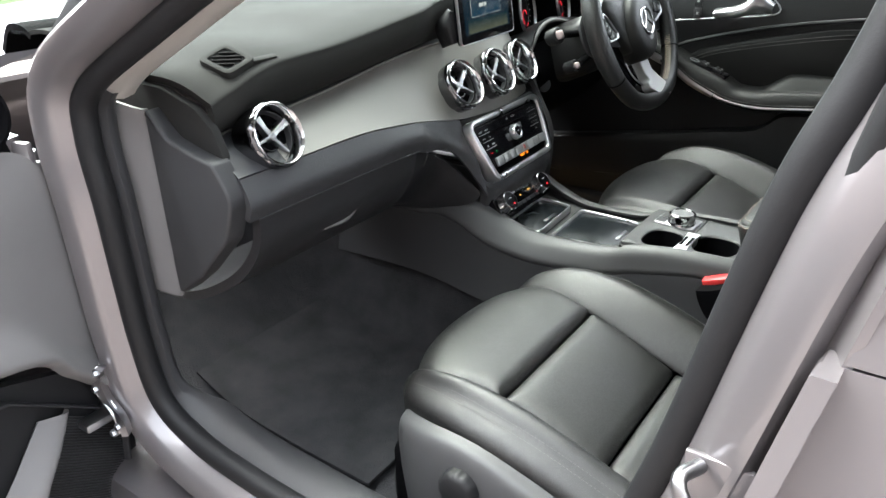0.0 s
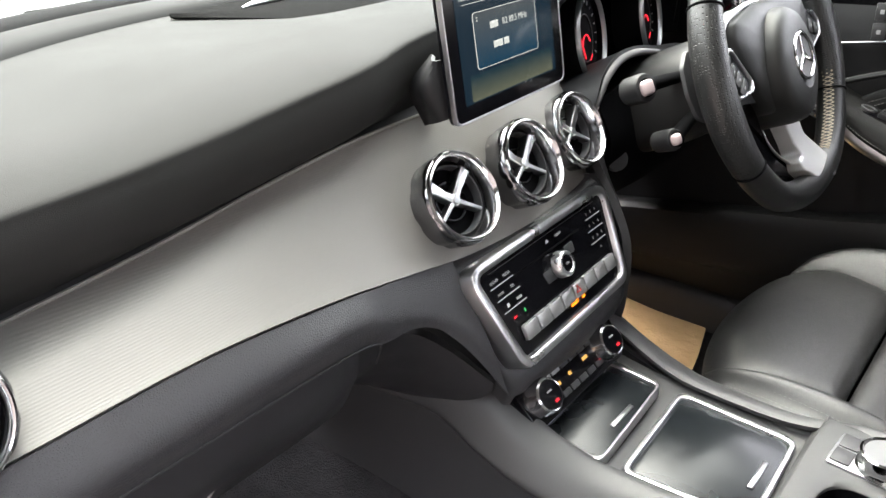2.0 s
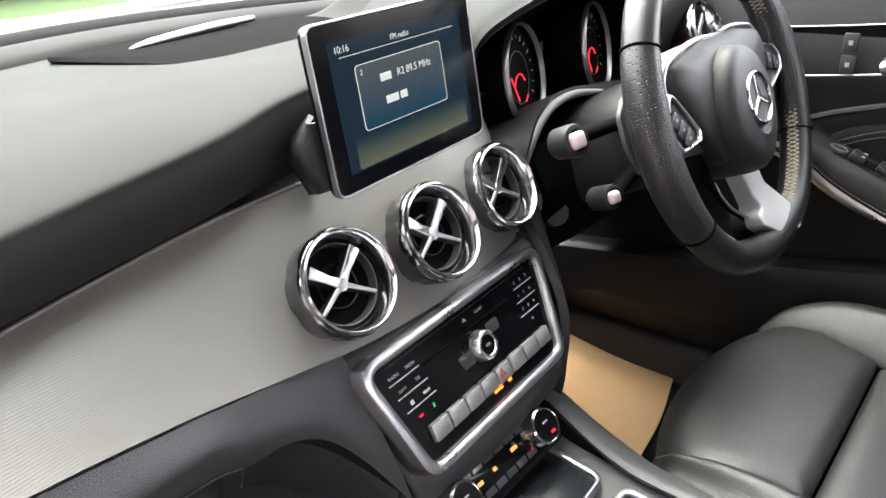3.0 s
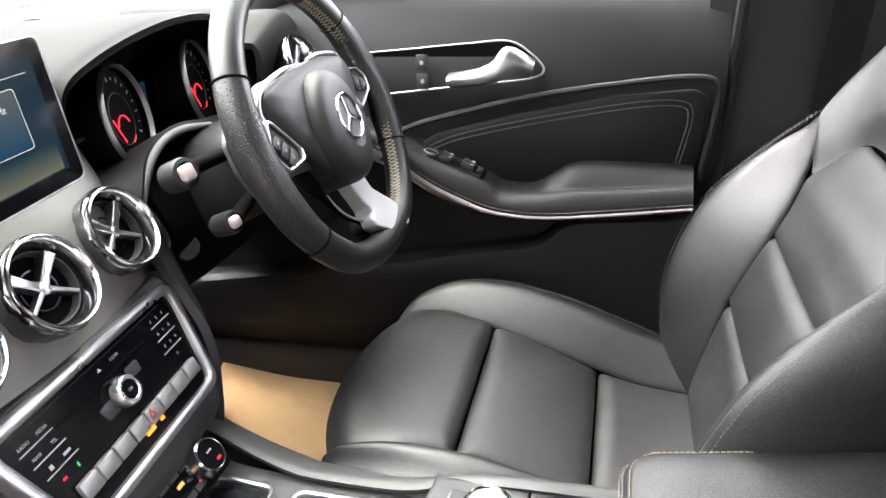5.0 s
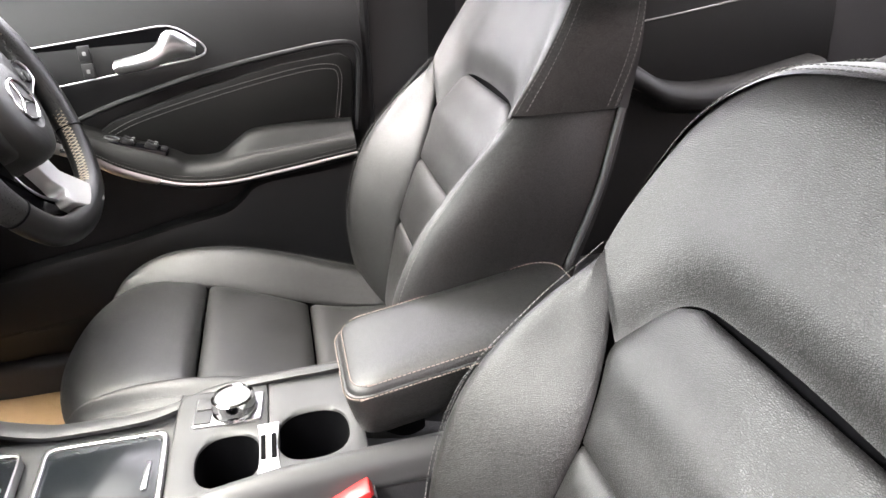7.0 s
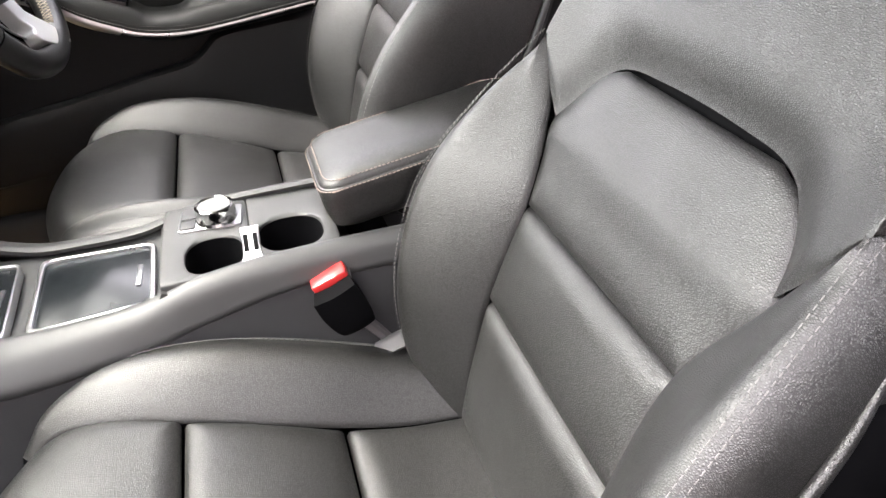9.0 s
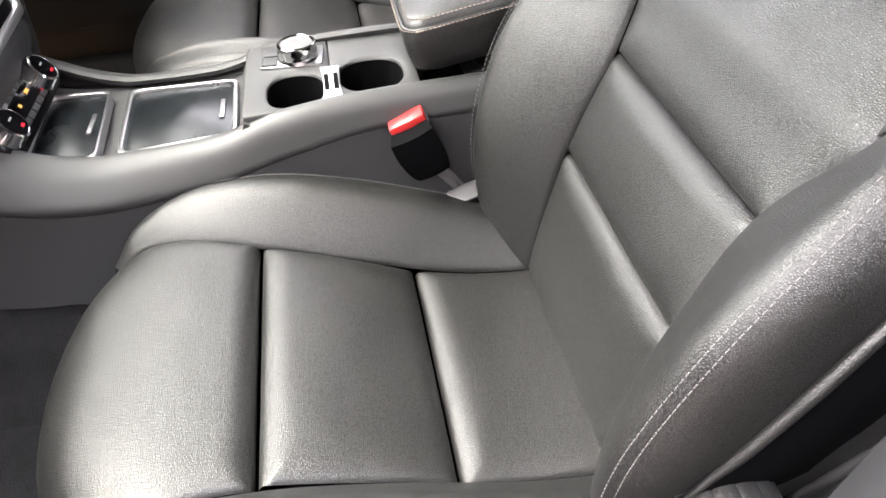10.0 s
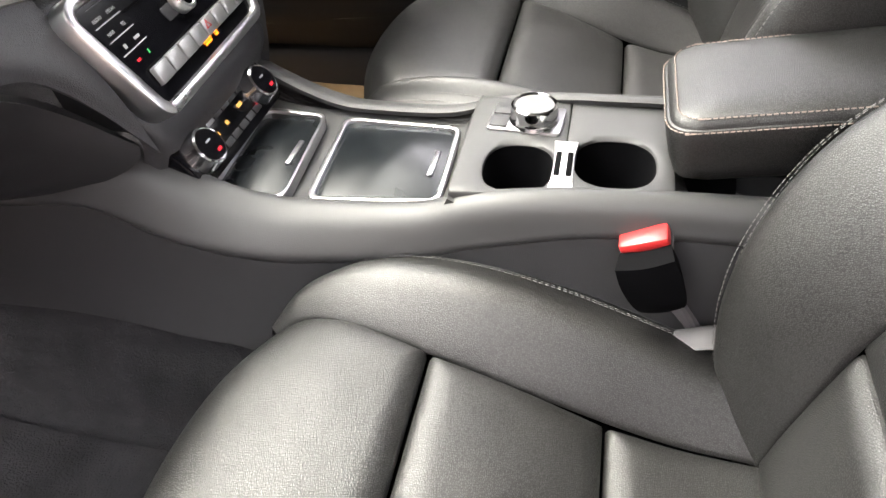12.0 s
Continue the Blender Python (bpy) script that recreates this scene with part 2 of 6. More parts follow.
def tube(pts, r, n=10, samples=0, closed=False):
    p = cr(pts, samples) if samples else np.array(pts, float)
    if closed:
        t = np.roll(p, -1, 0) - np.roll(p, 1, 0)
    else:
        t = np.gradient(p, axis=0)
    t /= np.maximum(np.linalg.norm(t, axis=1, keepdims=True), 1e-9)
    rr = np.interp(np.linspace(0, 1, len(p)), np.linspace(0, 1, np.size(r)), np.atleast_1d(np.asarray(r, float)))
    up = np.array([0, 0, 1.0]) if abs(t[0][2]) < 0.9 else np.array([1.0, 0, 0])
    rings = []
    a = np.cross(t[0], up)
    for i in range(len(p)):
        a = a - t[i] * (a @ t[i])
        a /= np.linalg.norm(a)
        b = np.cross(t[i], a)
        th = np.linspace(0, 2 * np.pi, n, endpoint=False)
        rings.append(p[i] + rr[i] * (np.outer(np.cos(th), a) + np.outer(np.sin(th), b)))
    if closed:
        rings.append(rings[0])
    v, f = sheet(np.array(rings), wrap=True)
    f = list(f)
    if not closed:
        f += [tuple(range(n))[::-1], tuple(range((len(p) - 1) * n, len(p) * n))]
    return v, f


def put(geo, m):
    v = np.asarray(geo[0], float)
    a = np.array(m)
    return v @ a[:3, :3].T + a[:3, 3], geo[1]


def join(*geos):
    vs, fs, k = [], [], 0
    for v, f in geos:
        vs.append(np.asarray(v, float).reshape(-1, 3))
        fs += [tuple(i + k for i in q) for q in f]
        k += len(v)
    return np.concatenate(vs), fs


def from_bm(bm):
    bm.verts.index_update()
    v = np.array([x.co[:] for x in bm.verts])
    f = [tuple(x.index for x in q.verts) for q in bm.faces]
    bm.free()
    return v, f


def box(size, bevel=0.004, m=None, seg=2, at=(0, 0, 0)):
    bm = bmesh.new()
    bmesh.ops.create_cube(bm, size=1, matrix=Matrix.Translation(at) @ Matrix.Diagonal((*size, 1)))
    if bevel:
        bmesh.ops.bevel(bm, geom=bm.edges[:], offset=bevel, segments=seg, affect="EDGES", profile=0.5)
    g = from_bm(bm)
    return put(g, m) if m is not None else g


def prism(outline, z0, z1, bevel=0.0, m=None, seg=2):
    """An outline in x, y raised from z0 to z1, its top edge rounded."""
    o = np.array(outline, float)
    n = len(o)
    t = np.roll(o, -1, 0) - np.roll(o, 1, 0)
    inn = np.stack([-t[:, 1], t[:, 0]], 1)
    inn /= np.maximum(np.linalg.norm(inn, axis=1, keepdims=True), 1e-9)
    area = 0.5 * np.sum(o[:, 0] * np.roll(o[:, 1], -1) - np.roll(o[:, 0], -1) * o[:, 1])
    if area < 0:
        inn = -inn
    rows = [(0, z0)]
    if bevel:
        rows += [(bevel * (1 - math.cos(a)), z1 - bevel * (1 - math.sin(a))) for a in np.linspace(0, math.pi / 2, seg + 1)]
    else:
        rows += [(0, z1)]
    g = np.array([np.c_[o + inn * d, np.full(n, z)] for d, z in rows])
    v, f = sheet(g, wrap=True, flip=area < 0)
    k = (len(rows) - 1) * n
    top = tuple(range(k, k + n))
    f = list(f) + [top if area > 0 else top[::-1], tuple(range(n))[::-1] if area > 0 else tuple(range(n))]
    geo = (v, f)
    return put(geo, m) if m is not None else geo


def rounded(pts, r, n=5):
    """A closed outline through corner points with rounded corners."""
    p = np.array(pts, float)
    out = []
    for i in range(len(p)):
        a, b, c = p[i - 1], p[i], p[(i + 1) % len(p)]
        q = r[i] if isinstance(r, (list, tuple)) else r
        u, w = (a - b) / np.linalg.norm(a - b), (c - b) / np.linalg.norm(c - b)
        half = math.acos(max(-1, min(1, float(u @ w)))) / 2
        d = min(q / math.tan(half), 0.49 * np.linalg.norm(a - b), 0.49 * np.linalg.norm(c - b))
        for f in np.linspace(0, 1, n):
            out.append((b + u * d) * (1 - f) ** 2 + 2 * b * f * (1 - f) + (b + w * d) * f * f)
    return np.array(out)


def ring(outer, inner, z0, z1, bevel=0.002, m=None):
    """A flat frame between two outlines with as many points each."""
    o, i = np.array(outer, float), np.array(inner, float)
    n = len(o)
    st = lambda p, z: np.c_[p, np.full(n, z)]
    k = bevel / max(1e-6, np.linalg.norm(o - i, axis=1).mean())
    g = np.array([st(o, z0), st(o, z1 - bevel), st(o + (i - o) * k * 0.3, z1 - bevel * 0.3), st(o + (i - o) * k, z1), st(i + (o - i) * k, z1), st(i + (o - i) * k * 0.3, z1 - bevel * 0.3), st(i, z1 - bevel), st(i, z0)])
    area = 0.5 * np.sum(o[:, 0] * np.roll(o[:, 1], -1) - np.roll(o[:, 0], -1) * o[:, 1])
    geo = sheet(g, wrap=True, flip=area < 0)
    return put(geo, m) if m is not None else geo


def revolve(profile, n=40, m=None, wave=None):
    """Turn a profile of (radius, height) about z. wave(angle) scales the radius."""
    th = np.linspace(0, 2 * np.pi, n, endpoint=False)
    w = np.array([wave(t) if wave else 1.0 for t in th])
    g = np.array([np.c_[r * w * np.cos(th), r * w * np.sin(th), np.full(n, h)] for r, h in profile])
    geo = sheet(g, wrap=True)
    return put(geo, m) if m is not None else geo


def disc(r, z=0.0, n=32, m=None):
    th = np.linspace(0, 2 * np.pi, n, endpoint=False)
    geo = (np.c_[r * np.cos(th), r * np.sin(th), np.full(n, z)], [tuple(range(n))])
    return put(geo, m) if m is not None else geo


def axes(origin, right, up):
    """A frame whose x runs right, y up along a face and z out of it."""
    x = Vector(right).normalized()
    y = Vector(up)
    y = (y - x * y.dot(x)).normalized()
    z = x.cross(y)
    return Matrix(((x.x, y.x, z.x, origin[0]), (x.y, y.y, z.y, origin[1]), (x.z, y.z, z.z, origin[2]), (0, 0, 0, 1)))


def part(name, geo, material, parent=None, label="", smooth=40):
    me = bpy.data.meshes.new(name)
    me.from_pydata([tuple(map(float, v)) for v in geo[0]], [], geo[1])
    me.materials.append(material)
    if smooth:
        me.shade_smooth()
        me.set_sharp_from_angle(angle=radians(smooth))
    me.validate()
    ob = new(name, me)
    ob.parent = parent
    return tagged(ob, label)


def thing(name, label, category, group="", kind="", at=None):
    ob = new(name)
    ob.empty_display_size = 0.05
    if at is not None:
        ob.matrix_basis = at
    return tagged(ob, label, category, group, kind)


def words(text, size, m, material, parent, name="lettering", label=""):
    c = bpy.data.curves.new(name, "FONT")
    c.body, c.size, c.align_x, c.align_y, c.extrude = text, size, "CENTER", "CENTER", 0.0001
    c.materials.append(material)
    tmp = bpy.data.objects.new(name, c)
    scene.collection.objects.link(tmp)
    bpy.context.view_layer.update()
    me = bpy.data.meshes.new_from_object(tmp.evaluated_get(bpy.context.evaluated_depsgraph_get()))
    bpy.data.objects.remove(tmp)
    me.transform(m)
    ob = new(name, me)
    ob.parent = parent
    return tagged(ob, label)


def stitches(curves, length=0.0036, gap=0.0022, r=0.00045, lift=(0, 0, 0.0008)):
    """Short threads laid along smooth curves."""
    geos = []
    for c in curves:
        p = cr(c, 240)
        d = np.r_[0, np.cumsum(np.linalg.norm(np.diff(p, axis=0), axis=1))]
        s = 0.0
        while s + length < d[-1]:
            q = np.array([[np.interp(x, d, p[:, k]) for k in range(3)] for x in (s, s + length)]) + np.array(lift)
            geos.append(tube(q, r, 4))
            s += length + gap
    return join(*geos)


def loft_box(sections, thick, nu=30, nv=30, flip=False):
    g = loft(sections, nu, nv)
    n = normals(g) * (-1 if flip else 1)
    h = g - n * thick
    a = sheet(g, flip=flip)
    b = sheet(h, flip=not flip)
    edge = np.concatenate([g[0, :], g[1:, -1], g[-1, -2::-1], g[-2:0:-1, 0]])
    edge2 = np.concatenate([h[0, :], h[1:, -1], h[-1, -2::-1], h[-2:0:-1, 0]])
    return join(a, b, sheet(np.array([edge, edge2]), wrap=True, flip=not flip))


# ---- setting ----
SEAT_X, DRIVER = -0.341, (0.325, 0.002, 0.050)

# Added wall, not known to stand here: cuts low light from the left.
wall = part("added_side_wall", join(box((0.22, 40, 3.3), 0.01, at=(-3.9, 0, 1.65)), box((0.30, 40, 0.08), 0.02, at=(-3.9, 0, 3.34))), GROUND)
# Added dark wall: keeps bright horizon sky out of the bonnet's reflection.
added_far_wall = part("added_far_wall", join(box((40, 0.22, 3.2), 0.01, at=(0, 13.2, 1.60)), box((40, 0.30, 0.08), 0.02, at=(0, 13.2, 3.24))), DARKBRICK)
tagged(added_far_wall, "plain dark brick wall added beyond the grass to darken bonnet reflections", "wall", kind="structure")
tagged(wall, "plain wall added out of view to cut light from the left", "wall", kind="structure")
ground = part("ground", (np.array([[-60, -60, 0], [60, -60, 0], [60, 60, 0], [-60, 60, 0]]), [(0, 1, 2, 3)]), GROUND, smooth=0)
tagged(ground, "pale pinkish grey paved forecourt under the car", "ground", kind="structure")
lawn = part("lawn", box((40, 3.0, 0.10), 0.02, at=(0, 11.4, 0.05)), GRASS)
kerb = part("kerb", box((40, 0.14, 0.12), 0.02, at=(0, 9.83, 0.06)), PILLAR_CLOTH)
tagged(kerb, "pale concrete kerb along the grass", "kerb", kind="structure")
tagged(lawn, "strip of bright green grass beyond the bonnet", "lawn", kind="structure")


def carpet_floor():
    across = lambda y, z: [(-0.69, y, z + 0.07), (-0.64, y, z + 0.03), (-0.58, y, z), (-0.4, y, z), (-0.21, y, z), (-0.165, y, z + 0.07), (-0.10, y, z + 0.17), (0.0, y, z + 0.19), (0.12, y, z + 0.15), (0.18, y, z + 0.05), (0.23, y, z), (0.45, y, z), (0.58, y, z), (0.64, y, z + 0.03), (0.69, y, z + 0.07)]
    f = part("floor", sheet(loft([across(y, z) for y, z in ((-2.1, 0.42), (-1.0, 0.40), (-0.4, 0.40), (0.0, 0.42), (0.22, 0.44), (0.34, 0.50), (0.50, 0.66), (0.56, 0.86))], 70, 60)), CARPET)
    return tagged(f, "black fitted carpet lining the footwells", "floor", kind="structure")


floor = carpet_floor()
mat_ob = part("carpet_mat", loft_box([[(-0.57, y, z + 0.001), (-0.4, y, z + 0.003), (-0.215, y, z + 0.001)] for y, z in ((-0.12, 0.425), (0.05, 0.428), (0.2, 0.442), (0.30, 0.48))], 0.006), CARPET)
tagged(mat_ob, "black carpet floor mat in the passenger footwell", "floor mat")


# ---- car shell ----
def car_shell():
    t = thing("car_body", "metallic grey car body with black door seals", "car body", kind="structure")
    # front door opening on the near side: hinge pillar, sill and centre pillar as bands round one line
    line = [(-0.66, -0.45, 1.39), (-0.68, -0.20, 1.26), (-0.70, 0.02, 1.145), (-0.712, 0.16, 1.065), (-0.716, 0.183, 1.0), (-0.716, 0.177, 0.90), (-0.716, 0.175, 0.78), (-0.716, 0.170, 0.68), (-0.715, 0.150, 0.585),
            (-0.714, 0.08, 0.540), (-0.714, -0.03, 0.523), (-0.714, -0.25, 0.518), (-0.714, -0.43, 0.522), (-0.715, -0.53, 0.56), (-0.716, -0.575, 0.66), (-0.716, -0.605, 0.78), (-0.716, -0.632, 0.88), (-0.714, -0.678, 1.084), (-0.70, -0.712, 1.19), (-0.66, -0.76, 1.38)]
    c = cr(line, 150)
    t0 = np.gradient(c, axis=0)
    t0 /= np.linalg.norm(t0, axis=1, keepdims=True)
    out = np.cross(t0, [1, 0, 0])
    out /= np.linalg.norm(out, axis=1, keepdims=True)
    if out[60][1] < 0 and out[75][2] > 0:
        out = -out
    # rubber seal
    part("door_seal", tube(c - [0.014, 0, 0], 0.017, 12), RUBBER, t, "black rubber door seal")
    band = lambda offs, k=1: np.array([c + out * o * k + np.array([x, 0, 0]) for o, x in offs])
    # the lining reaches far in over the sill, and lies close to the seal on the centre pillar
    rear = np.clip((-0.42 - c[:, 1:2]) / 0.08, 0, 1)
    front = np.clip((c[:, 1:2] - 0.10) / 0.06, 0, 1)
    lining = [((-0.006, 0.066), (0.016, 0.060)), ((-0.012, 0.060), (0.0, 0.042)), ((-0.016, 0.042), (-0.012, 0.025)), ((-0.015, 0.022), (-0.014, 0.010)), ((-0.004, 0.004), (-0.004, 0.002))]
    wide = np.array([c + out * (o * (1 - rear) + p * rear) + np.array([1, 0, 0]) * ((x * (1 - 0.6 * front)) * (1 - rear) + q * rear) for (o, x), (p, q) in lining])
    k = int(np.argmax(c[:, 2] < 1.06))
    part("inner_lining", sheet(wide[:, k - 1:], flip=True), LINING, t, "dark plastic inner sill lining")
    slim = np.array([c[:k + 1] + out[:k + 1] * o + np.array([x, 0, 0]) for o, x in ((0.03, 0.085), (0.0, 0.066), (-0.014, 0.048), (-0.018, 0.030), (-0.014, 0.014), (-0.004, 0.003))])
    part("pillar_trim", sheet(slim, flip=True), PILLAR_CLOTH, t, "pale beige windscreen pillar trim")
    part("aperture_panel", sheet(band([(0.0, -0.010), (0.008, -0.022), (0.016, -0.045), (0.026, -0.056), (0.050, -0.060), (0.056, -0.056), (0.060, -0.045)]), flip=True), PAINT, t, "glossy grey painted door aperture")
    # Black sheet: shade in the gap between body and door put into colour.
    part("gap_shade", sheet(band([(0.0, -0.006), (0.058, -0.04), (0.085, -0.02), (0.12, 0.02)]), flip=True), BLACK, t)
    # roof and pillars
    part("roof", loft_box([[(-0.68, y, 1.375), (-0.58, y + 0.3 * f, 1.43 - 0.08 * f), (-0.35, y + 0.8 * f, 1.49 - 0.18 * f), (0, y + f, 1.50 - 0.18 * f), (0.45, y + 0.75 * f, 1.48 - 0.16 * f), (0.62, y, 1.42)] for y, f in ((-0.38, 0.24), (-0.8, 0), (-1.4, 0), (-2.0, 0))], 0.04), HEADLINER, t, "pale grey cloth headliner")
    part("windscreen_pillar", tube([(0.70, 0.33, 0.98), (0.69, 0.0, 1.19), (0.64, -0.35, 1.37)], 0.045, 12, 20), HARD, t)
    part("bonnet", loft_box([[(-0.72, y, z - 0.09), (-0.4, y, z - 0.02), (0, y, z), (0.4, y, z - 0.02), (0.72, y, z - 0.09)] for y, z in ((0.72, 1.066), (0.90, 1.062), (1.1, 1.058), (1.4, 1.036), (1.65, 0.97), (1.85, 0.82))], 0.02), PAINT, t, "metallic grey bonnet")
    part("front_wing", loft_box([[(-0.72, y, 0.95 - 0.1 * max(0, y - 0.5)), (-0.80, y, 0.88 - 0.1 * max(0, y - 0.5)), (-0.85, y, 0.75), (-0.86, y, 0.55)] for y in (0.36, 0.7, 1.1, 1.5)], 0.02), PAINT, t)
    rear_line = [(x, 0.545 - min(0.95 * x * x, 0.19)) for x in (-0.64, -0.5, -0.4, -0.3, -0.2, -0.1, 0, 0.1, 0.2, 0.3, 0.4, 0.5, 0.64)]
    # The pale reflection in the lower glass is built as a solid strip.
    part("reflection_strip", loft_box([[(x, y + a, z) for a, z in ((-0.002, 1.083), (0.010, 1.097), (0.050, 1.102), (0.090, 1.100), (0.106, 1.094))] for x, y in rear_line], 0.006, 60, 16, flip=True), REFLECTION, t, "grey strip standing in for the reflection at the foot of the windscreen")
    screen = []
    for x, y in rear_line:
        w = min(1.0, (x / 0.64) ** 2)
        screen.append([(x * 1.03, y + 0.115, 1.100), (x * 1.02, y * 0.5 + 0.02, 1.245 - 0.02 * w), (x, -0.150 - 0.22 * w, 1.455 - 0.06 * w)])
    part("windscreen", loft_box(screen, 0.005, 30, 20), SCREENGLASS, t, "tinted windscreen")
    part("scuttle", loft_box([[(x, y + a, z) for a, z in ((0.104, 1.090), (0.125, 1.100), (0.165, 1.099), (0.20, 1.06))] for x, y in rear_line], 0.01, 60, 12, flip=True), BLACK, t, "black scuttle below the windscreen")
    # rear side of the near side: door skin and pillar
    lead = lambda z: -0.712 - 0.21 * (z - 0.909)
    part("rear_door_skin", loft_box([[(-0.80, lead(0.35) - d, 0.35), (-0.845, lead(0.60) - d, 0.60), (-0.835, lead(0.86) - d, 0.86), (-0.80, lead(1.02) - d, 1.02)] for d in (0.0, 0.02, 0.5, 1.2)], 0.03), PAINT, t, "painted grey rear door")
    part("rear_door_frame", loft_box([[(-0.80, lead(1.02) - d, 1.022), (-0.760, lead(1.2) - d, 1.2), (-0.70, lead(1.38) - d, 1.38)] for d in (0.0, 0.05, 0.105)], 0.03, 16, 8), PAINT, t)
    part("rear_door_jamb", loft_box([[(-0.754 + 0.05 * max(0, z - 1.05), lead(z) + 0.030, z), (-0.765 + 0.05 * max(0, z - 1.05), lead(z) + 0.010, z), (-0.797 + 0.25 * max(0, z - 1.05), lead(z) + 0.002, z)] for z in (0.45, 0.7, 0.9, 1.05, 1.2, 1.34)], 0.006, 30, 10, flip=True), PAINT, t, "painted front edge of the rear door")
    part("jamb_cutout", prism(rounded([(-0.014, -0.06), (0.014, -0.06), (0.014, 0.06), (-0.014, 0.06)], 0.013, 6), -0.002, 0.003, 0.001, axes((-0.778, lead(0.93) + 0.0055, 0.93), (-0.97, -0.24, 0), (0, -0.21, 0.98))), BLACK, t, "dark latch opening in the door edge")
    part("door_seal", tube([(-0.752, lead(z) + 0.038, z) for z in (0.50, 0.7, 0.9, 1.05, 1.2)] + [(-0.735, lead(1.33) + 0.036, 1.33)], 0.011, 10, 40), RUBBER, t, "black rubber door seal")
    # outer skin
    skin = lambda k, ys, top: [[(k * 0.80, y, 0.35), (k * 0.86, y, 0.60), (k * 0.855, y, 0.86), (k * 0.79, y, top)] for y in ys]
    part("driver_side_skin", loft_box(skin(1, (0.55, 0.0, -0.8, -1.6, -2.1), 1.10), 0.03, flip=True), PAINT, t, "painted grey door skins")
    part("front_wing", loft_box([[(-x, y, z) for x, y, z in ((-0.72, y, 0.95 - 0.1 * max(0, y - 0.5)), (-0.80, y, 0.88 - 0.1 * max(0, y - 0.5)), (-0.85, y, 0.75), (-0.86, y, 0.55))] for y in (0.36, 0.7, 1.1, 1.5)], 0.02, flip=True), PAINT, t)
    part("roof_skin", loft_box([[(-0.70, y, 1.39), (-0.60, y + 0.3 * f, 1.455 - 0.08 * f), (-0.36, y + 0.8 * f, 1.525 - 0.18 * f), (0, y + f, 1.545 - 0.18 * f), (0.45, y + 0.75 * f, 1.52 - 0.16 * f), (0.64, y, 1.44)] for y, f in ((-0.38, 0.24), (-0.8, 0), (-1.4, 0), (-2.05, 0))], 0.015), PAINT, t, "metallic grey roof skin")
    part("front_bumper", loft_box([[(-0.80, 1.45, z), (-0.66, y - 0.12, z), (0, y, z), (0.66, y - 0.12, z), (0.80, 1.45, z)] for z, y in ((0.24, 1.96), (0.45, 2.04), (0.66, 1.98), (0.78, 1.86))], 0.02), PAINT, t)
    part("boot", loft_box([[(-0.80, -2.0, z), (-0.70, y + 0.1, z), (0, y, z), (0.70, y + 0.1, z), (0.80, -2.0, z)] for z, y in ((0.26, -2.42), (0.55, -2.52), (0.85, -2.48), (1.05, -2.36), (1.09, -2.1))], 0.02, flip=True), PAINT, t)
    part("underbody", box((1.42, 4.1, 0.08), 0.02, at=(0, -0.25, 0.30)), BLACK, t)
    for k in (1, -1):
        part("sill", box((0.10, 1.9, 0.20), 0.03, at=(k * 0.755, -0.45, 0.34)), PAINT, t)
        for y in (1.22, -1.48):
            m = axes((k * 0.70, y, 0.315), (0, -k, 0), (0, 0, 1))
            w = part("wheel", revolve([(0.20, -0.02), (0.26, -0.02), (0.305, 0.0), (0.315, 0.04), (0.315, 0.15), (0.30, 0.19), (0.25, 0.20), (0.215, 0.19), (0.20, 0.17)], 48, m), RUBBER, t, "black road tyre")
            spokes = [prism([(0.03, -0.022), (0.205, -0.012), (0.205, 0.012), (0.03, 0.022)], 0.150, 0.170, 0.004, m @ pose(0, 0, 0, 0, 0, 72 * i)) for i in range(5)]
            part("rim", join(revolve([(0.215, 0.19), (0.20, 0.185), (0.195, 0.05)], 40, m), revolve([(0.0, 0.178), (0.04, 0.175), (0.05, 0.155)], 24, m), *spokes), SATIN, w, "silver alloy rim")
    # Added panel, keeps light from behind out of the lower cabin.
    part("rear_bulkhead", loft_box([[(-0.68, -2.02, z), (0, -2.06, z), (0.68, -2.02, z)] for z in (0.4, 0.8, 1.08)], 0.02, 8, 8), HARD, t, "dark panel added to close the unseen rear of the cabin")
    return t


body = car_shell()


# ---- seats ----
def mirror(p):
    return [(-x, y, z) for x, y, z in p]


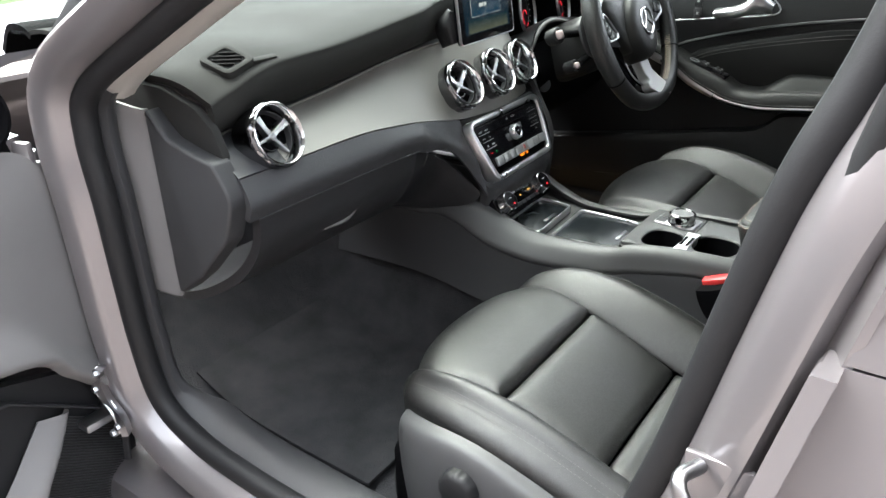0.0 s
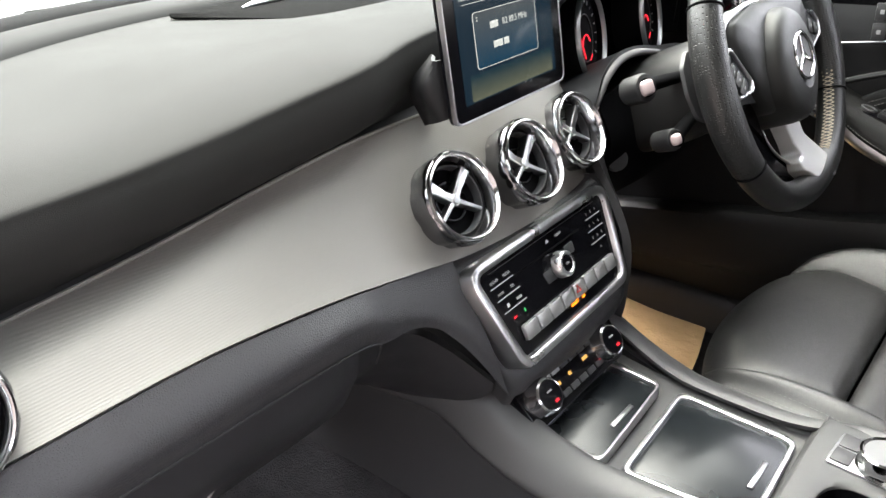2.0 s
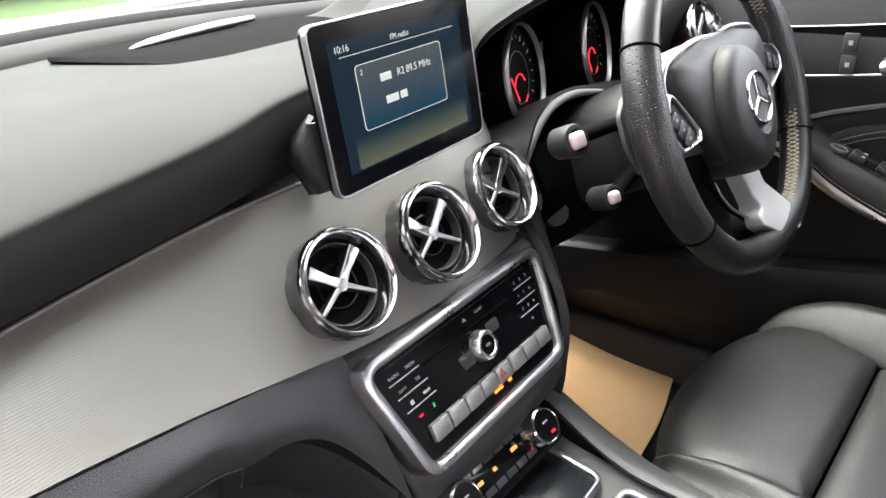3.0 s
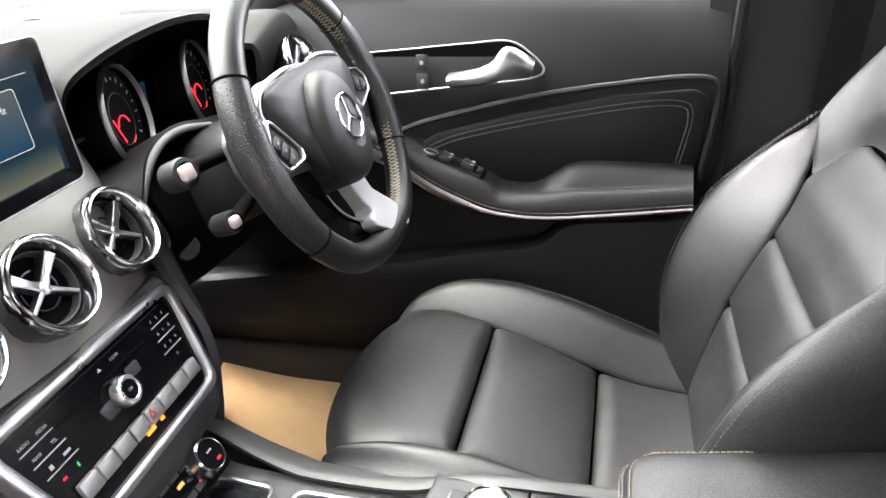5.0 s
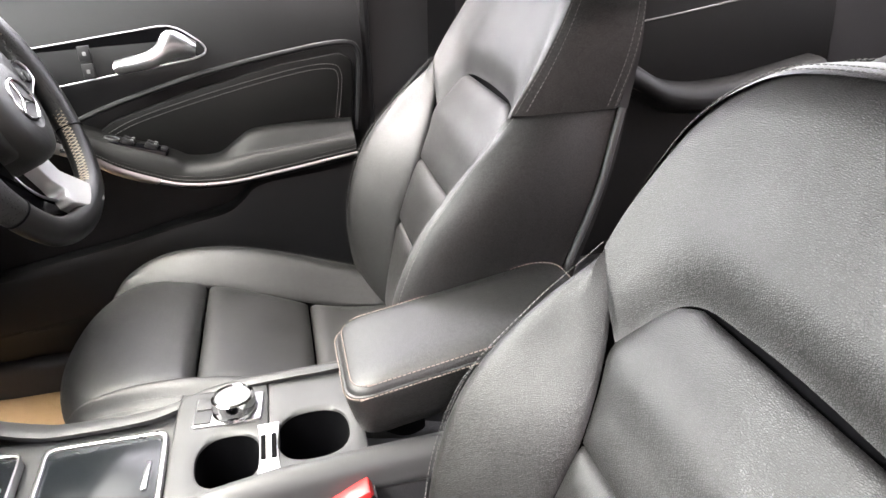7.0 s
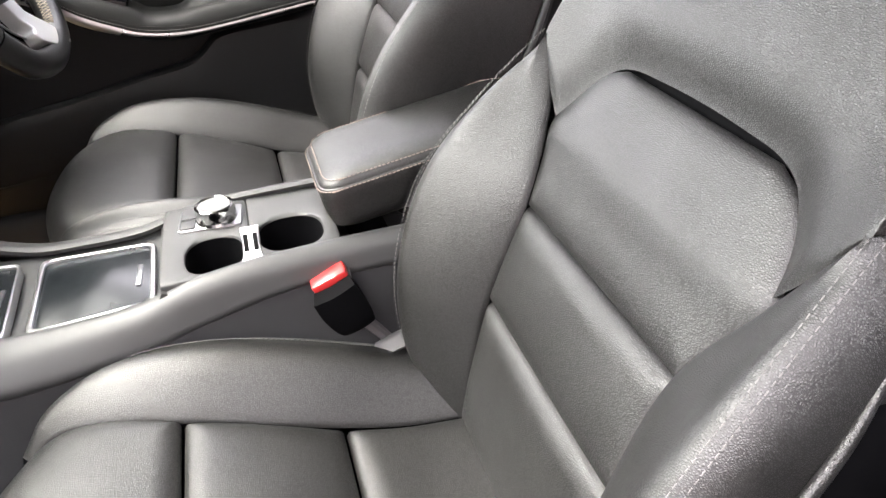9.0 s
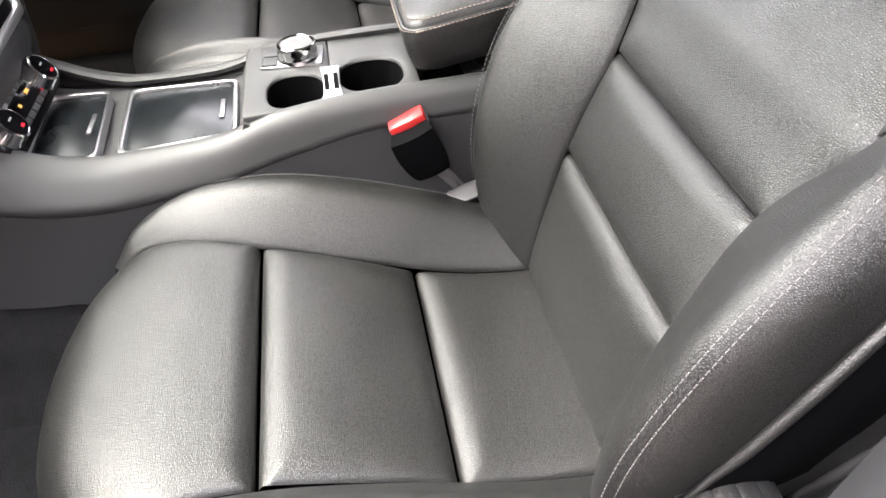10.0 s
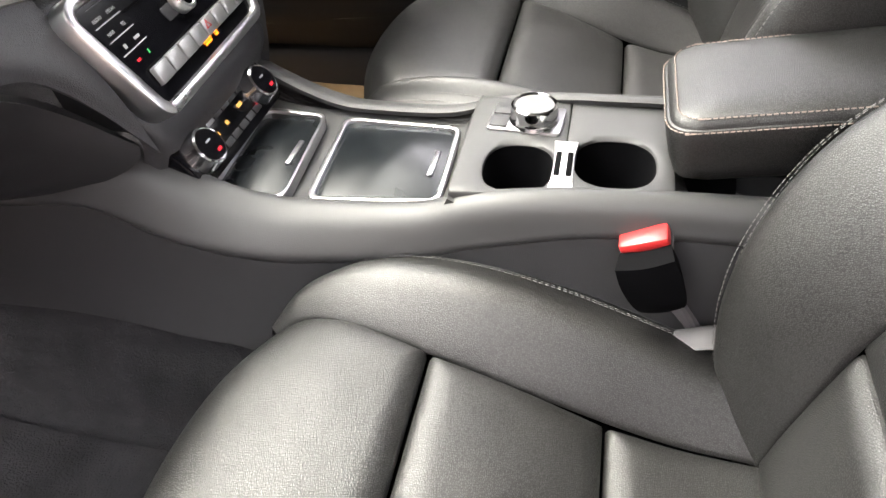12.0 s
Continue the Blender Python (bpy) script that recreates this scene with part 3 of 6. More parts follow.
def seat(at, label, k0):
    t = thing("front_seat", label, "car seat", "front seats", at=at)
    row = lambda w, y, z, b=0.0: [(-w, y - b, z - b * 0.25), (-w * 0.55, y - b * 0.28, z), (0, y, z), (w * 0.55, y - b * 0.28, z), (w, y - b, z - b * 0.25)]
    # cushion panels
    part("thigh_panel", pad([row(0.140, -0.165, 0.50, 0.03), row(0.150, -0.128, 0.55, 0.036), row(0.158, -0.122, 0.595, 0.040), row(0.163, -0.138, 0.628, 0.038), row(0.164, -0.172, 0.648, 0.030), row(0.158, -0.23, 0.652, 0.014), row(0.150, -0.28, 0.645, 0.004), row(0.145, -0.3185, 0.635)], 0.018, 0.026, nu=56, nv=40, sides=(0, 1, 1, 1)), LEATHER, t)
    part("cushion_panel", pad([row(0.142, -0.3215, 0.634), row(0.140, -0.37, 0.618), row(0.138, -0.42, 0.598), row(0.136, -0.4755, 0.5735)], 0.013, 0.026, crown=0.005, nu=36, nv=36), LEATHER, t)
    part("cushion_panel", pad([row(0.136, -0.4765, 0.5735), row(0.135, -0.55, 0.556), row(0.135, -0.66, 0.545)], 0.013, 0.026, crown=0.005, nu=36, nv=36), LEATHER, t)
    part("cushion_core", box((0.46, 0.42, 0.15), 0.02, at=(0, -0.38, 0.47)), BLACK, t)
    # cushion bolsters: inner seam, crest, stitch line, side, foot
    bol = [[(0.154, -0.165, 0.618), (0.160, -0.160, 0.618), (0.164, -0.158, 0.610)],
           [(0.159, -0.195, 0.638), (0.173, -0.190, 0.646), (0.181, -0.187, 0.632)],
           [(0.152, -0.25, 0.642), (0.181, -0.25, 0.664), (0.197, -0.25, 0.647)],
           [(0.142, -0.33, 0.625), (0.182, -0.33, 0.663), (0.208, -0.33, 0.648)],
           [(0.136, -0.42, 0.594), (0.180, -0.42, 0.641), (0.207, -0.42, 0.629)],
           [(0.134, -0.53, 0.558), (0.176, -0.53, 0.601), (0.203, -0.53, 0.592)],
           [(0.134, -0.63, 0.545), (0.172, -0.63, 0.570), (0.199, -0.63, 0.560)]]
    wide = (0.2, 0.7, 0.95, 1, 1, 1, 1)
    inner = [[(0.154, -0.165, 0.618), (0.162, -0.160, 0.618), (0.166, -0.158, 0.610)],
             [(0.159, -0.195, 0.638), (0.188, -0.190, 0.648), (0.212, -0.186, 0.630)],
             [(0.152, -0.25, 0.642), (0.198, -0.25, 0.670), (0.232, -0.25, 0.654)],
             [(0.142, -0.33, 0.625), (0.195, -0.33, 0.668), (0.234, -0.33, 0.657)],
             [(0.136, -0.42, 0.594), (0.192, -0.42, 0.646), (0.234, -0.42, 0.636)],
             [(0.134, -0.53, 0.558), (0.186, -0.53, 0.605), (0.230, -0.53, 0.597)],
             [(0.134, -0.63, 0.545), (0.180, -0.63, 0.573), (0.220, -0.63, 0.564)]]
    bol, inner = [[s + [(s[2][0] + 0.026 * w, s[2][1] + 0.006 * (1 - w), s[2][2] - 0.020), (s[2][0] + 0.030 * w, s[2][1], s[2][2] - 0.058)] for s, w in zip(b, wide)] for b in (bol, inner)]
    for k, b in ((-1, bol), (1, inner)):
        part("cushion_bolster", pad(b if k > 0 else [mirror(s) for s in b], 0.011, 0.026, nu=44, nv=30, flip=k < 0, sides=(0, 0, 1, 0)), LEATHER, t)
        line = np.array([s[2] for s in b[1:]]) * (k, 1, 1)
        part("stitching", stitches([line + (-k * 0.004, 0, 0.0042), line + (k * 0.005, 0, -0.002)], lift=(0, 0, 0)), STITCH, t, "pale grey twin stitching")
    # backrest panels
    part("back_panel", pad([row(0.135, -0.598, 0.545), row(0.135, -0.612, 0.61), row(0.134, -0.635, 0.7005)], 0.013, 0.026, crown=0.005), LEATHER, t)
    part("back_panel", pad([row(0.134, -0.635, 0.7015), row(0.133, -0.656, 0.755), row(0.132, -0.678, 0.8065)], 0.013, 0.026, crown=0.005), LEATHER, t)
    part("back_panel", pad([row(0.132, -0.678, 0.8075), row(0.150, -0.700, 0.845), row(0.162, -0.715, 0.876), row(0.151, -0.733, 0.899), row(0.128, -0.750, 0.926), row(0.100, -0.757, 0.938)], 0.008, 0.038, crown=0.004, nu=44, nv=44, side=1), LEATHER, t)
    # backrest bolsters: inner seam, crest, side, rear edge
    bb = [[(0.132, -0.602, 0.540), (0.160, -0.582, 0.542), (0.188, -0.580, 0.545), (0.205, -0.62, 0.555), (0.205, -0.72, 0.58)],
          [(0.130, -0.614, 0.61), (0.175, -0.572, 0.618), (0.212, -0.562, 0.625), (0.232, -0.62, 0.640), (0.224, -0.745, 0.66)],
          [(0.129, -0.636, 0.70), (0.182, -0.580, 0.705), (0.225, -0.568, 0.715), (0.246, -0.63, 0.73), (0.236, -0.775, 0.745)],
          [(0.128, -0.678, 0.806), (0.186, -0.622, 0.806), (0.230, -0.606, 0.812), (0.248, -0.68, 0.835), (0.235, -0.820, 0.85)],
          [(0.161, -0.714, 0.880), (0.192, -0.685, 0.880), (0.219, -0.670, 0.888), (0.237, -0.735, 0.90), (0.226, -0.842, 0.912)],
          [(0.196, -0.733, 0.943), (0.200, -0.731, 0.945), (0.205, -0.731, 0.947), (0.216, -0.785, 0.950), (0.217, -0.856, 0.946)]]
    part("back_bolster", pad(bb, 0.011, 0.026, nu=50, nv=36, sides=(0, 0.35, 1, 0)), LEATHER, t)
    part("back_bolster", pad([mirror(s) for s in bb], 0.011, 0.026, nu=50, nv=36, flip=True, sides=(0, 0.35, 1, 0)), LEATHER, t)
    for k in (1, -1):
        line = np.array([s[2] for s in bb]) * (k, 1, 1)
        part("stitching", stitches([line + (k * 0.002, -0.004, 0.0), line + (k * 0.007, -0.010, 0.0)], lift=(0, 0.0075, 0.001)), STITCH, t, "pale grey twin stitching")
        part("shell_edge", tube([(k * (s[4][0] + 0.002), s[4][1] - 0.006, s[4][2]) for s in bb], 0.0045, 10, 40), SEATSIDE, t, "grey edge of the seat back shell")
    # shoulders round the head of the panel, up to the top edge
    half = [(0.205, -0.731, 0.946), (0.191, -0.722, 0.915), (0.165, -0.717, 0.880), (0.153, -0.735, 0.901), (0.130, -0.752, 0.928), (0.101, -0.759, 0.940), (0.055, -0.761, 0.943), (0, -0.762, 0.944)]
    whole = mirror(half) + half[-2::-1]
    inn = np.concatenate([cr(whole[:3], 9)[:-1], cr(whole[2:13], 41)[:-1], cr(whole[12:], 9)])
    mid_in = np.array([0, -0.74, 0.872])
    tuck = np.sin(np.linspace(0, math.pi, len(inn)))[:, None] ** 0.3
    inn = inn + (mid_in - inn) * 0.05 * tuck
    edge = [(0.205, -0.732, 0.948), (0.207, -0.765, 0.998), (0.197, -0.796, 1.045), (0.172, -0.820, 1.077), (0.122, -0.838, 1.098), (0, -0.848, 1.106)]
    rear = [(0.217, -0.856, 0.946), (0.220, -0.874, 0.998), (0.212, -0.888, 1.046), (0.184, -0.900, 1.076), (0.13, -0.910, 1.096), (0, -0.916, 1.104)]
    outl = cr(mirror(edge) + edge[-2::-1], len(inn))
    back = cr(mirror(rear) + rear[-2::-1], len(inn))
    ease = np.sin(np.linspace(0, math.pi, len(inn)))[:, None] ** 0.6
    rows = []
    for f in eased(26):
        swell = math.sin(math.pi / 2 * f / 0.3) ** 1.3 if f < 0.3 else 1 - max(0, (f - 0.8) / 0.2) ** 2
        rows.append(inn * (1 - f) + outl * f + ease * np.array([0, 0.016 * swell - 0.007, 0.003 * swell]))
    part("shoulder_panel", sheet(np.array(rows), flip=True), LEATHER, t)
    flare = np.clip(outl[:, :1] / 0.2, -1, 1) * np.array([1, 0, 0])
    rows2 = [outl * (1 - f) + back * f + (ease * np.array([0, 0, 0.005]) + flare * 0.004) * math.sin(math.pi * f ** 0.7) for f in np.linspace(0, 1, 12)]
    part("shoulder_side", sheet(np.array(rows2), flip=True), LEATHER, t)
    part("stitching", stitches([outl * 0.96 + back * 0.04 + flare * 0.0015 + (0, 0, 0.001), outl * 0.86 + back * 0.14 + flare * 0.0035 + (0, 0, 0.003)], lift=(0, 0, 0.002)), STITCH, t, "pale grey twin stitching")
    part("stitching", stitches([outl * 0.10 + back * 0.90 + flare * 0.003 + (0, 0, 0.002), outl * 0.02 + back * 0.98 + flare * 0.0015 + (0, 0, 0.001)], lift=(0, 0, 0.002)), STITCH, t, "pale grey twin stitching")
    # back shell
    part("back_shell", loft_box([[(-w, y, z), (-w * 0.6, y - 0.025, z), (0, y - 0.035, z), (w * 0.6, y - 0.025, z), (w, y, z)] for w, y, z in ((0.205, -0.715, 0.54), (0.230, -0.785, 0.74), (0.232, -0.83, 0.86), (0.217, -0.858, 0.945), (0.205, -0.880, 1.045), (0.11, -0.90, 1.105))], 0.01), HARD, t, "hard plastic seat back shell")
    part("back_core", loft_box([[(-w, y, z), (0, y, z), (w, y, z)] for w, y, z in ((0.19, -0.65, 0.54), (0.19, -0.69, 0.74), (0.19, -0.75, 0.88), (0.15, -0.825, 1.04))], 0.03), BLACK, t)
    # head restraint
    part("head_restraint", pad_block((0.24, 0.10, 0.19), 0.04, pose(0, -0.905, 1.25, 14)), LEATHER, t)
    for k in (-0.06, 0.06):
        part("head_restraint_post", tube([(k, -0.88, 1.08), (k, -0.90, 1.20)], 0.006, 10), CHROME, t, "chrome post")
    # base, side cover and recliner wheel
    part("seat_base", box((0.42, 0.46, 0.16), 0.02, at=(0, -0.38, 0.40)), PLASTIC, t)
    for k in (1, -1):
        g = [[(k * 0.215, y, 0.36), (k * (x + 0.006), y, 0.44), (k * (x + 0.014), y, 0.53), (k * (x + 0.010), y, z), (k * (x - 0.012), y, z + 0.012)] for y, x, z in ((-0.172, 0.175, 0.560), (-0.19, 0.214, 0.582), (-0.25, 0.244, 0.604), (-0.33, 0.250, 0.607), (-0.42, 0.251, 0.588), (-0.53, 0.247, 0.550), (-0.64, 0.238, 0.520))]
        part("side_cover", loft_box(g, 0.010, flip=k > 0), SEATSIDE, t, "dark grey plastic side cover")
    wheel = revolve([(0.0, 0.030), (0.030, 0.030), (0.037, 0.027), (0.040, 0.020), (0.040, -0.01)], 96, axes((-0.236, -0.634, 0.650), (0, -1, 0), (0, 0, 1)), lambda a: 1 - 0.03 * (math.cos(a * 16) > 0.75))
    # dark airbag cover behind a raised leather lip on the door side
    ridge = [(k0 * 0.243, -0.600, 0.672), (k0 * 0.247, -0.618, 0.707), (k0 * 0.2505, -0.636, 0.741), (k0 * 0.2535, -0.669, 0.804), (k0 * 0.248, -0.706, 0.857), (k0 * 0.229, -0.752, 0.918)]
    part("leather_lip", tube(ridge, [0.001, 0.004, 0.0045, 0.004, 0.001], 10, 40), LEATHER, t)
    part("airbag_cover", loft_box([ridge, [(x - k0 * 0.002, y - 0.05, z - 0.012) for x, y, z in ridge], [(x - k0 * 0.022, y - 0.125, z - 0.025) for x, y, z in ridge]], 0.004, 14, 30, flip=k0 > 0), BLACK, t, "dark side airbag cover")
    part("recliner_wheel", wheel, VINYL, t, "ribbed black adjuster wheel")
    front = revolve([(0.0, 0.026), (0.022, 0.026), (0.028, 0.022), (0.030, 0.016), (0.031, -0.01)], 72, axes((-0.256, -0.325, 0.560), (0, -1, 0), (0, 0, 1)), lambda a: 1 - 0.03 * (math.cos(a * 14) > 0.75))
    part("adjuster_knob", front, PLASTIC, t, "ribbed black adjuster knob")
    return t


def pad_block(size, r, m):
    return box(size, r, m, seg=6)


passenger_seat = seat(pose(SEAT_X, 0, 0), "black leather front passenger seat with grey stitching", -1)
driver_seat = seat(pose(*DRIVER), "black leather driver seat set slightly higher beside the console", 1)


# ---- dashboard ----
def dash_profile(x):
    """Points of the dash across the car at x: screen edge, pad, pad nose, recess, trim top, trim foot, lower roll, gap, box foot."""
    b = min(1.0, max(0.0, 1 - (-0.10 - x) / 0.20))
    b = b * b * (3 - 2 * b)
    s = abs(x)
    c = min(1.0, max(0.0, (x + 0.135) / 0.07))
    c = c * c * (3 - 2 * c)
    p = 0.055 * c
    bow = -min(0.95 * s * s, 0.19)
    q = 0.22 * max(0.0, x - 0.05) + 9.0 * max(0.0, x - 0.15) ** 2
    low = float(np.interp(x, (-0.62, -0.40, -0.30, -0.20, -0.12, 0.0), (0.950, 0.949, 0.940, 0.922, 0.904, 0.898)))
    e = -0.33 * max(0.0, -0.54 - x)
    g = min(1.0, max(0.0, (-0.44 - x) / 0.12))
    rise = float(np.interp(x, (-0.62, -0.39, -0.32, -0.23, -0.145, 0.0), (0.985, 1.004, 1.013, 1.026, 1.031, 1.034)))
    h = float(np.interp(x, (-0.40, -0.30, -0.20, -0.11), (0.0, 0.009, 0.022, 0.028)))
    return dict(back=(0.545 + bow, 1.095), mid=(0.33, 1.095 + 0.3 * h + e), front=(0.13 + p, 1.0925 + 0.7 * h + e + 0.004 * g), nose=(0.048 + p, 1.0825 + 0.95 * h + e - 0.007 * g), turn=(0.036 + p, 1.071 + h + e - 0.008 * g), face=(0.037 + p, 1.045 + h + e - 0.004 * g), under=(0.051 + p, 1.022 + h + 0.85 * e - 0.003 * g), deep=(0.076 + p * 0.3, rise + 0.004),
                top=(0.072 - 0.006 * c + q * 0.7, rise), foot=(-0.008 + 0.004 * b + q, low), lip=(-0.010 + 0.010 * b + q, low - 0.0015),
                roll=(-0.024 + 0.004 * b + q, 0.915 - 0.02 * b), gap=(-0.017 + q, 0.889 - 0.02 * b))


def dashboard():
    t = thing("dashboard", "black soft dashboard with ribbed grey trim strip", "dashboard")
    xs = [-0.645, -0.60, -0.52, -0.40, -0.28, -0.18, -0.10, 0.0, 0.10, 0.16, 0.19, 0.203]
    pick = lambda keys, xr: [[(x, *dash_profile(x)[k]) for k in keys] for x in xr]
    full = xs + [0.25, 0.45, 0.62]
    part("top_pad", loft_box(pick(("back", "mid", "front", "nose", "turn", "face", "under", "deep"), [-0.636] + xs[1:-3] + [0.14]), 0.012, 70, 80, flip=True), DASH_SOFT, t, "soft black dash top, pale with reflected sky")
    part("top_pad", loft_box([[(x, *dash_profile(x)["back"]), (x, y, z), (x, 0.27, w)] for x, y, z, w in ((0.139, 0.40, 1.095, 1.094), (0.25, 0.40, 1.100, 1.098), (0.33, 0.41, 1.128, 1.112), (0.45, 0.38, 1.120, 1.110), (0.55, 0.34, 1.100, 1.098), (0.62, 0.32, 1.080, 1.085), (0.668, 0.31, 1.078, 1.083))], 0.012, 30, 40, flip=True), DASH_SOFT, t, "soft black dash top, pale with reflected sky")
    tr = loft_box(pick(("deep", "top"), xs), 0.004, 40, 6, flip=True)
    part("recess", tr, PLASTIC, t)
    bulge = lambda x: float(np.interp(x, (-0.64, -0.56, -0.48, -0.20, -0.12, 0.13, 0.20), (0.5, 0.5, 0.0, 0.0, 1.0, 1.0, 0.3)))
    strip = lambda xr: [[(x, *dash_profile(x)["top"]), (x, (dash_profile(x)["top"][0] + dash_profile(x)["foot"][0]) / 2 + 0.002 - 0.012 * bulge(x), (dash_profile(x)["top"][1] + dash_profile(x)["foot"][1]) / 2 + 0.006), (x, *dash_profile(x)["foot"])] for x in xr]
    part("trim_strip", loft_box(strip([-0.56] + xs[2:]), 0.006, 90, 24, flip=True), TRIM, t, "ribbed grey decorative trim strip")
    part("end_cap", loft_box(strip([-0.645, -0.60, -0.561]), 0.006, 20, 24, flip=True), DASH_LOWER, t, "black grained cap round the end vent")
    sweep = pick(("lip", "roll", "gap"), [x for x in xs if x < -0.25])
    for (x, mid_, low_) in ((-0.235, (-0.236, -0.020, 0.898), (-0.240, -0.017, 0.876)), (-0.195, (-0.200, -0.019, 0.888), (-0.205, -0.018, 0.873)), (-0.165, (-0.168, -0.021, 0.872), (-0.172, -0.022, 0.856)), (-0.142, (-0.145, -0.029, 0.852), (-0.143, -0.034, 0.818)), (-0.126, (-0.122, -0.040, 0.825), (-0.114, -0.058, 0.760))):
        sweep.append([(x, *dash_profile(x)["lip"]), mid_, low_])
    part("lower_panel", loft_box(sweep, 0.01, 90, 24, flip=True), DASH_LOWER, t, "grained lower dash sweeping into the centre stack")
    edge_line = [(x, dash_profile(x)["top"][0] - 0.001, dash_profile(x)["top"][1] + 0.0005) for x in xs[:-2]]
    part("trim_lip", tube(edge_line, 0.0018, 8, 80), TRIM, t)
    # glovebox
    gb = [[(x, -0.014 + 0.012 * (x > -0.27), 0.889 - 0.012 * max(0, 1 - abs(x + 0.258) / 0.04)), (x, 0.012 * (x > -0.27), 0.83), (x, 0.06, 0.765), (x, 0.17, 0.705), (x, 0.27, 0.69)] for x in (-0.625, -0.55, -0.42, -0.30, -0.258)]
    box_ = part("glovebox", loft_box(gb, 0.015, 40, 30, flip=True), GLOVEBOX, t, "black glovebox lid")
    part("lid_edge", tube([(-0.63, -0.0175, 0.8885), (-0.42, -0.0175, 0.8885), (-0.285, -0.0180, 0.8865), (-0.250, -0.0175, 0.8800), (-0.243, -0.012, 0.868), (-0.243, -0.004, 0.850)], 0.0010, 6, 60), HARD, box_)
    # Hollow's shade is put into a dark plate, its highlight into a pale lip.
    hm = axes((-0.45, 0.004, 0.839), (1, 0, 0), (0, -0.46, 0.89))
    part("handle_recess", prism(rounded([(-0.050, -0.024), (0.020, -0.024), (0.052, 0.022), (-0.045, 0.022)], 0.006), -0.004, 0.002, 0.001, hm), PLASTIC, box_)
    part("handle_lip", tube([hm @ Vector(p) for p in ((-0.052, -0.025, 0.002), (-0.02, -0.026, 0.006), (0.018, -0.025, 0.007), (0.038, -0.004, 0.005), (0.053, 0.022, 0.001))], [0.0012, 0.0026, 0.0032, 0.0018, 0.0006], 10, 30), DOOR_GREY, box_)
    # knee panel sweeping from the glovebox round to the console
    side = [[(-0.262, -0.013, 0.876), (-0.255, 0.003, 0.83), (-0.25, 0.06, 0.765), (-0.25, 0.17, 0.705), (-0.25, 0.27, 0.69)],
            [(-0.215, -0.010, 0.858), (-0.21, 0.010, 0.82), (-0.205, 0.06, 0.77), (-0.20, 0.14, 0.715), (-0.195, 0.25, 0.69)],
            [(-0.175, -0.008, 0.836), (-0.17, 0.004, 0.81), (-0.165, 0.03, 0.77), (-0.165, 0.09, 0.725), (-0.165, 0.2, 0.70)],
            [(-0.145, -0.024, 0.806), (-0.145, -0.018, 0.79), (-0.145, 0.0, 0.76), (-0.15, 0.05, 0.725), (-0.155, 0.16, 0.70)],
            [(-0.115, -0.055, 0.762), (-0.118, -0.052, 0.750), (-0.125, -0.03, 0.735), (-0.135, 0.03, 0.715), (-0.145, 0.14, 0.70)]]
    side = [[(x, y + 0.016, z + 0.004) for x, y, z in row] for row in side]
    part("knee_panel", loft_box(side, 0.01, 30, 30, flip=True), GLOVEBOX, t)
    # end panel seen with the door open
    end = rounded([(0.14, 1.03), (0.10, 0.992), (0.055, 0.980), (0.012, 0.972), (-0.018, 0.926), (0.006, 0.863), (0.075, 0.793), (0.14, 0.742)], [0.004, 0.03, 0.03, 0.012, 0.04, 0.05, 0.05, 0.01], 7)
    part("end_panel", prism(end, 0, 0.03, 0.005, axes((-0.640, 0, 0), (0, 1, 0), (0, 0, 1)) @ Matrix.Diagonal((1, 1, -1, 1)), 4), HARD, t, "dark plastic dash end panel")
    # The fold faces the light; that brightness is put into its paler colour.
    fold = [[(-0.668, 0.138, z0), (-0.672, 0.150, z0), (-0.690, 0.186, z0 + 0.012)] for z0 in (1.028, 0.96, 0.88, 0.80, 0.742)]
    part("end_strip", loft_box(fold, 0.006, 24, 10, flip=True), DOOR_GREY, t, "folded edge of the end panel, its catch of light put into paler plastic")
    pad_end = rounded([(0.30, 1.058), (0.13, 1.054), (0.062, 1.035), (0.030, 1.010), (0.014, 0.972), (0.03, 0.958), (0.10, 0.972), (0.30, 1.0)], [0.005, 0.02, 0.03, 0.03, 0.012, 0.01, 0.02, 0.01])
    part("pad_end", prism(pad_end, 0, 0.012, 0.004, axes((-0.635, 0, 0), (0, 1, 0), (0, 0, 1)) @ Matrix.Diagonal((1, 1, -1, 1))), DASH_SOFT, t)
    # demister grille
    m = axes((-0.568, 0.079, 1.0815), (0.94, -0.03, 0.28), (0.0, 0.962, 0.27))
    oct_ = lambda w, h_: [(-w, -h_), (w, -h_), (w, h_), (-w, h_)]
    fr = part("demister_grille", ring(rounded(oct_(0.026, 0.031), 0.012), rounded(oct_(0.017, 0.021), 0.006), -0.012, 0.0035, 0.002, m), DASH_SOFT, t)
    part("grille_well", prism(rounded(oct_(0.0175, 0.0215), 0.006), -0.002, 0.0008, 0, m), BLACK, fr)
    for i in range(4):
        d = -0.0135 + 0.009 * i
        part("slat", box((2 * (0.0245 - abs(d)), 0.0022, 0.005), 0.0008, m @ Matrix.Translation((d * 0.707, d * 0.707, 0.0022)) @ pose(0, 0, 0, 0, 0, -49) @ pose(0, 0, 0, 25)), DASH_SOFT, fr)
    bm_ = axes((-0.527, 0.0515, 1.0802), (0.95, -0.10, 0.02), (0.1, 0.965, 0.24))
    part("badge", prism(rounded([(-0.021, -0.0055), (0.021, -0.0055), (0.021, 0.0055), (-0.021, 0.0055)], 0.0045), -0.003, 0.0012, 0.0006, bm_), DASH_SOFT, t)
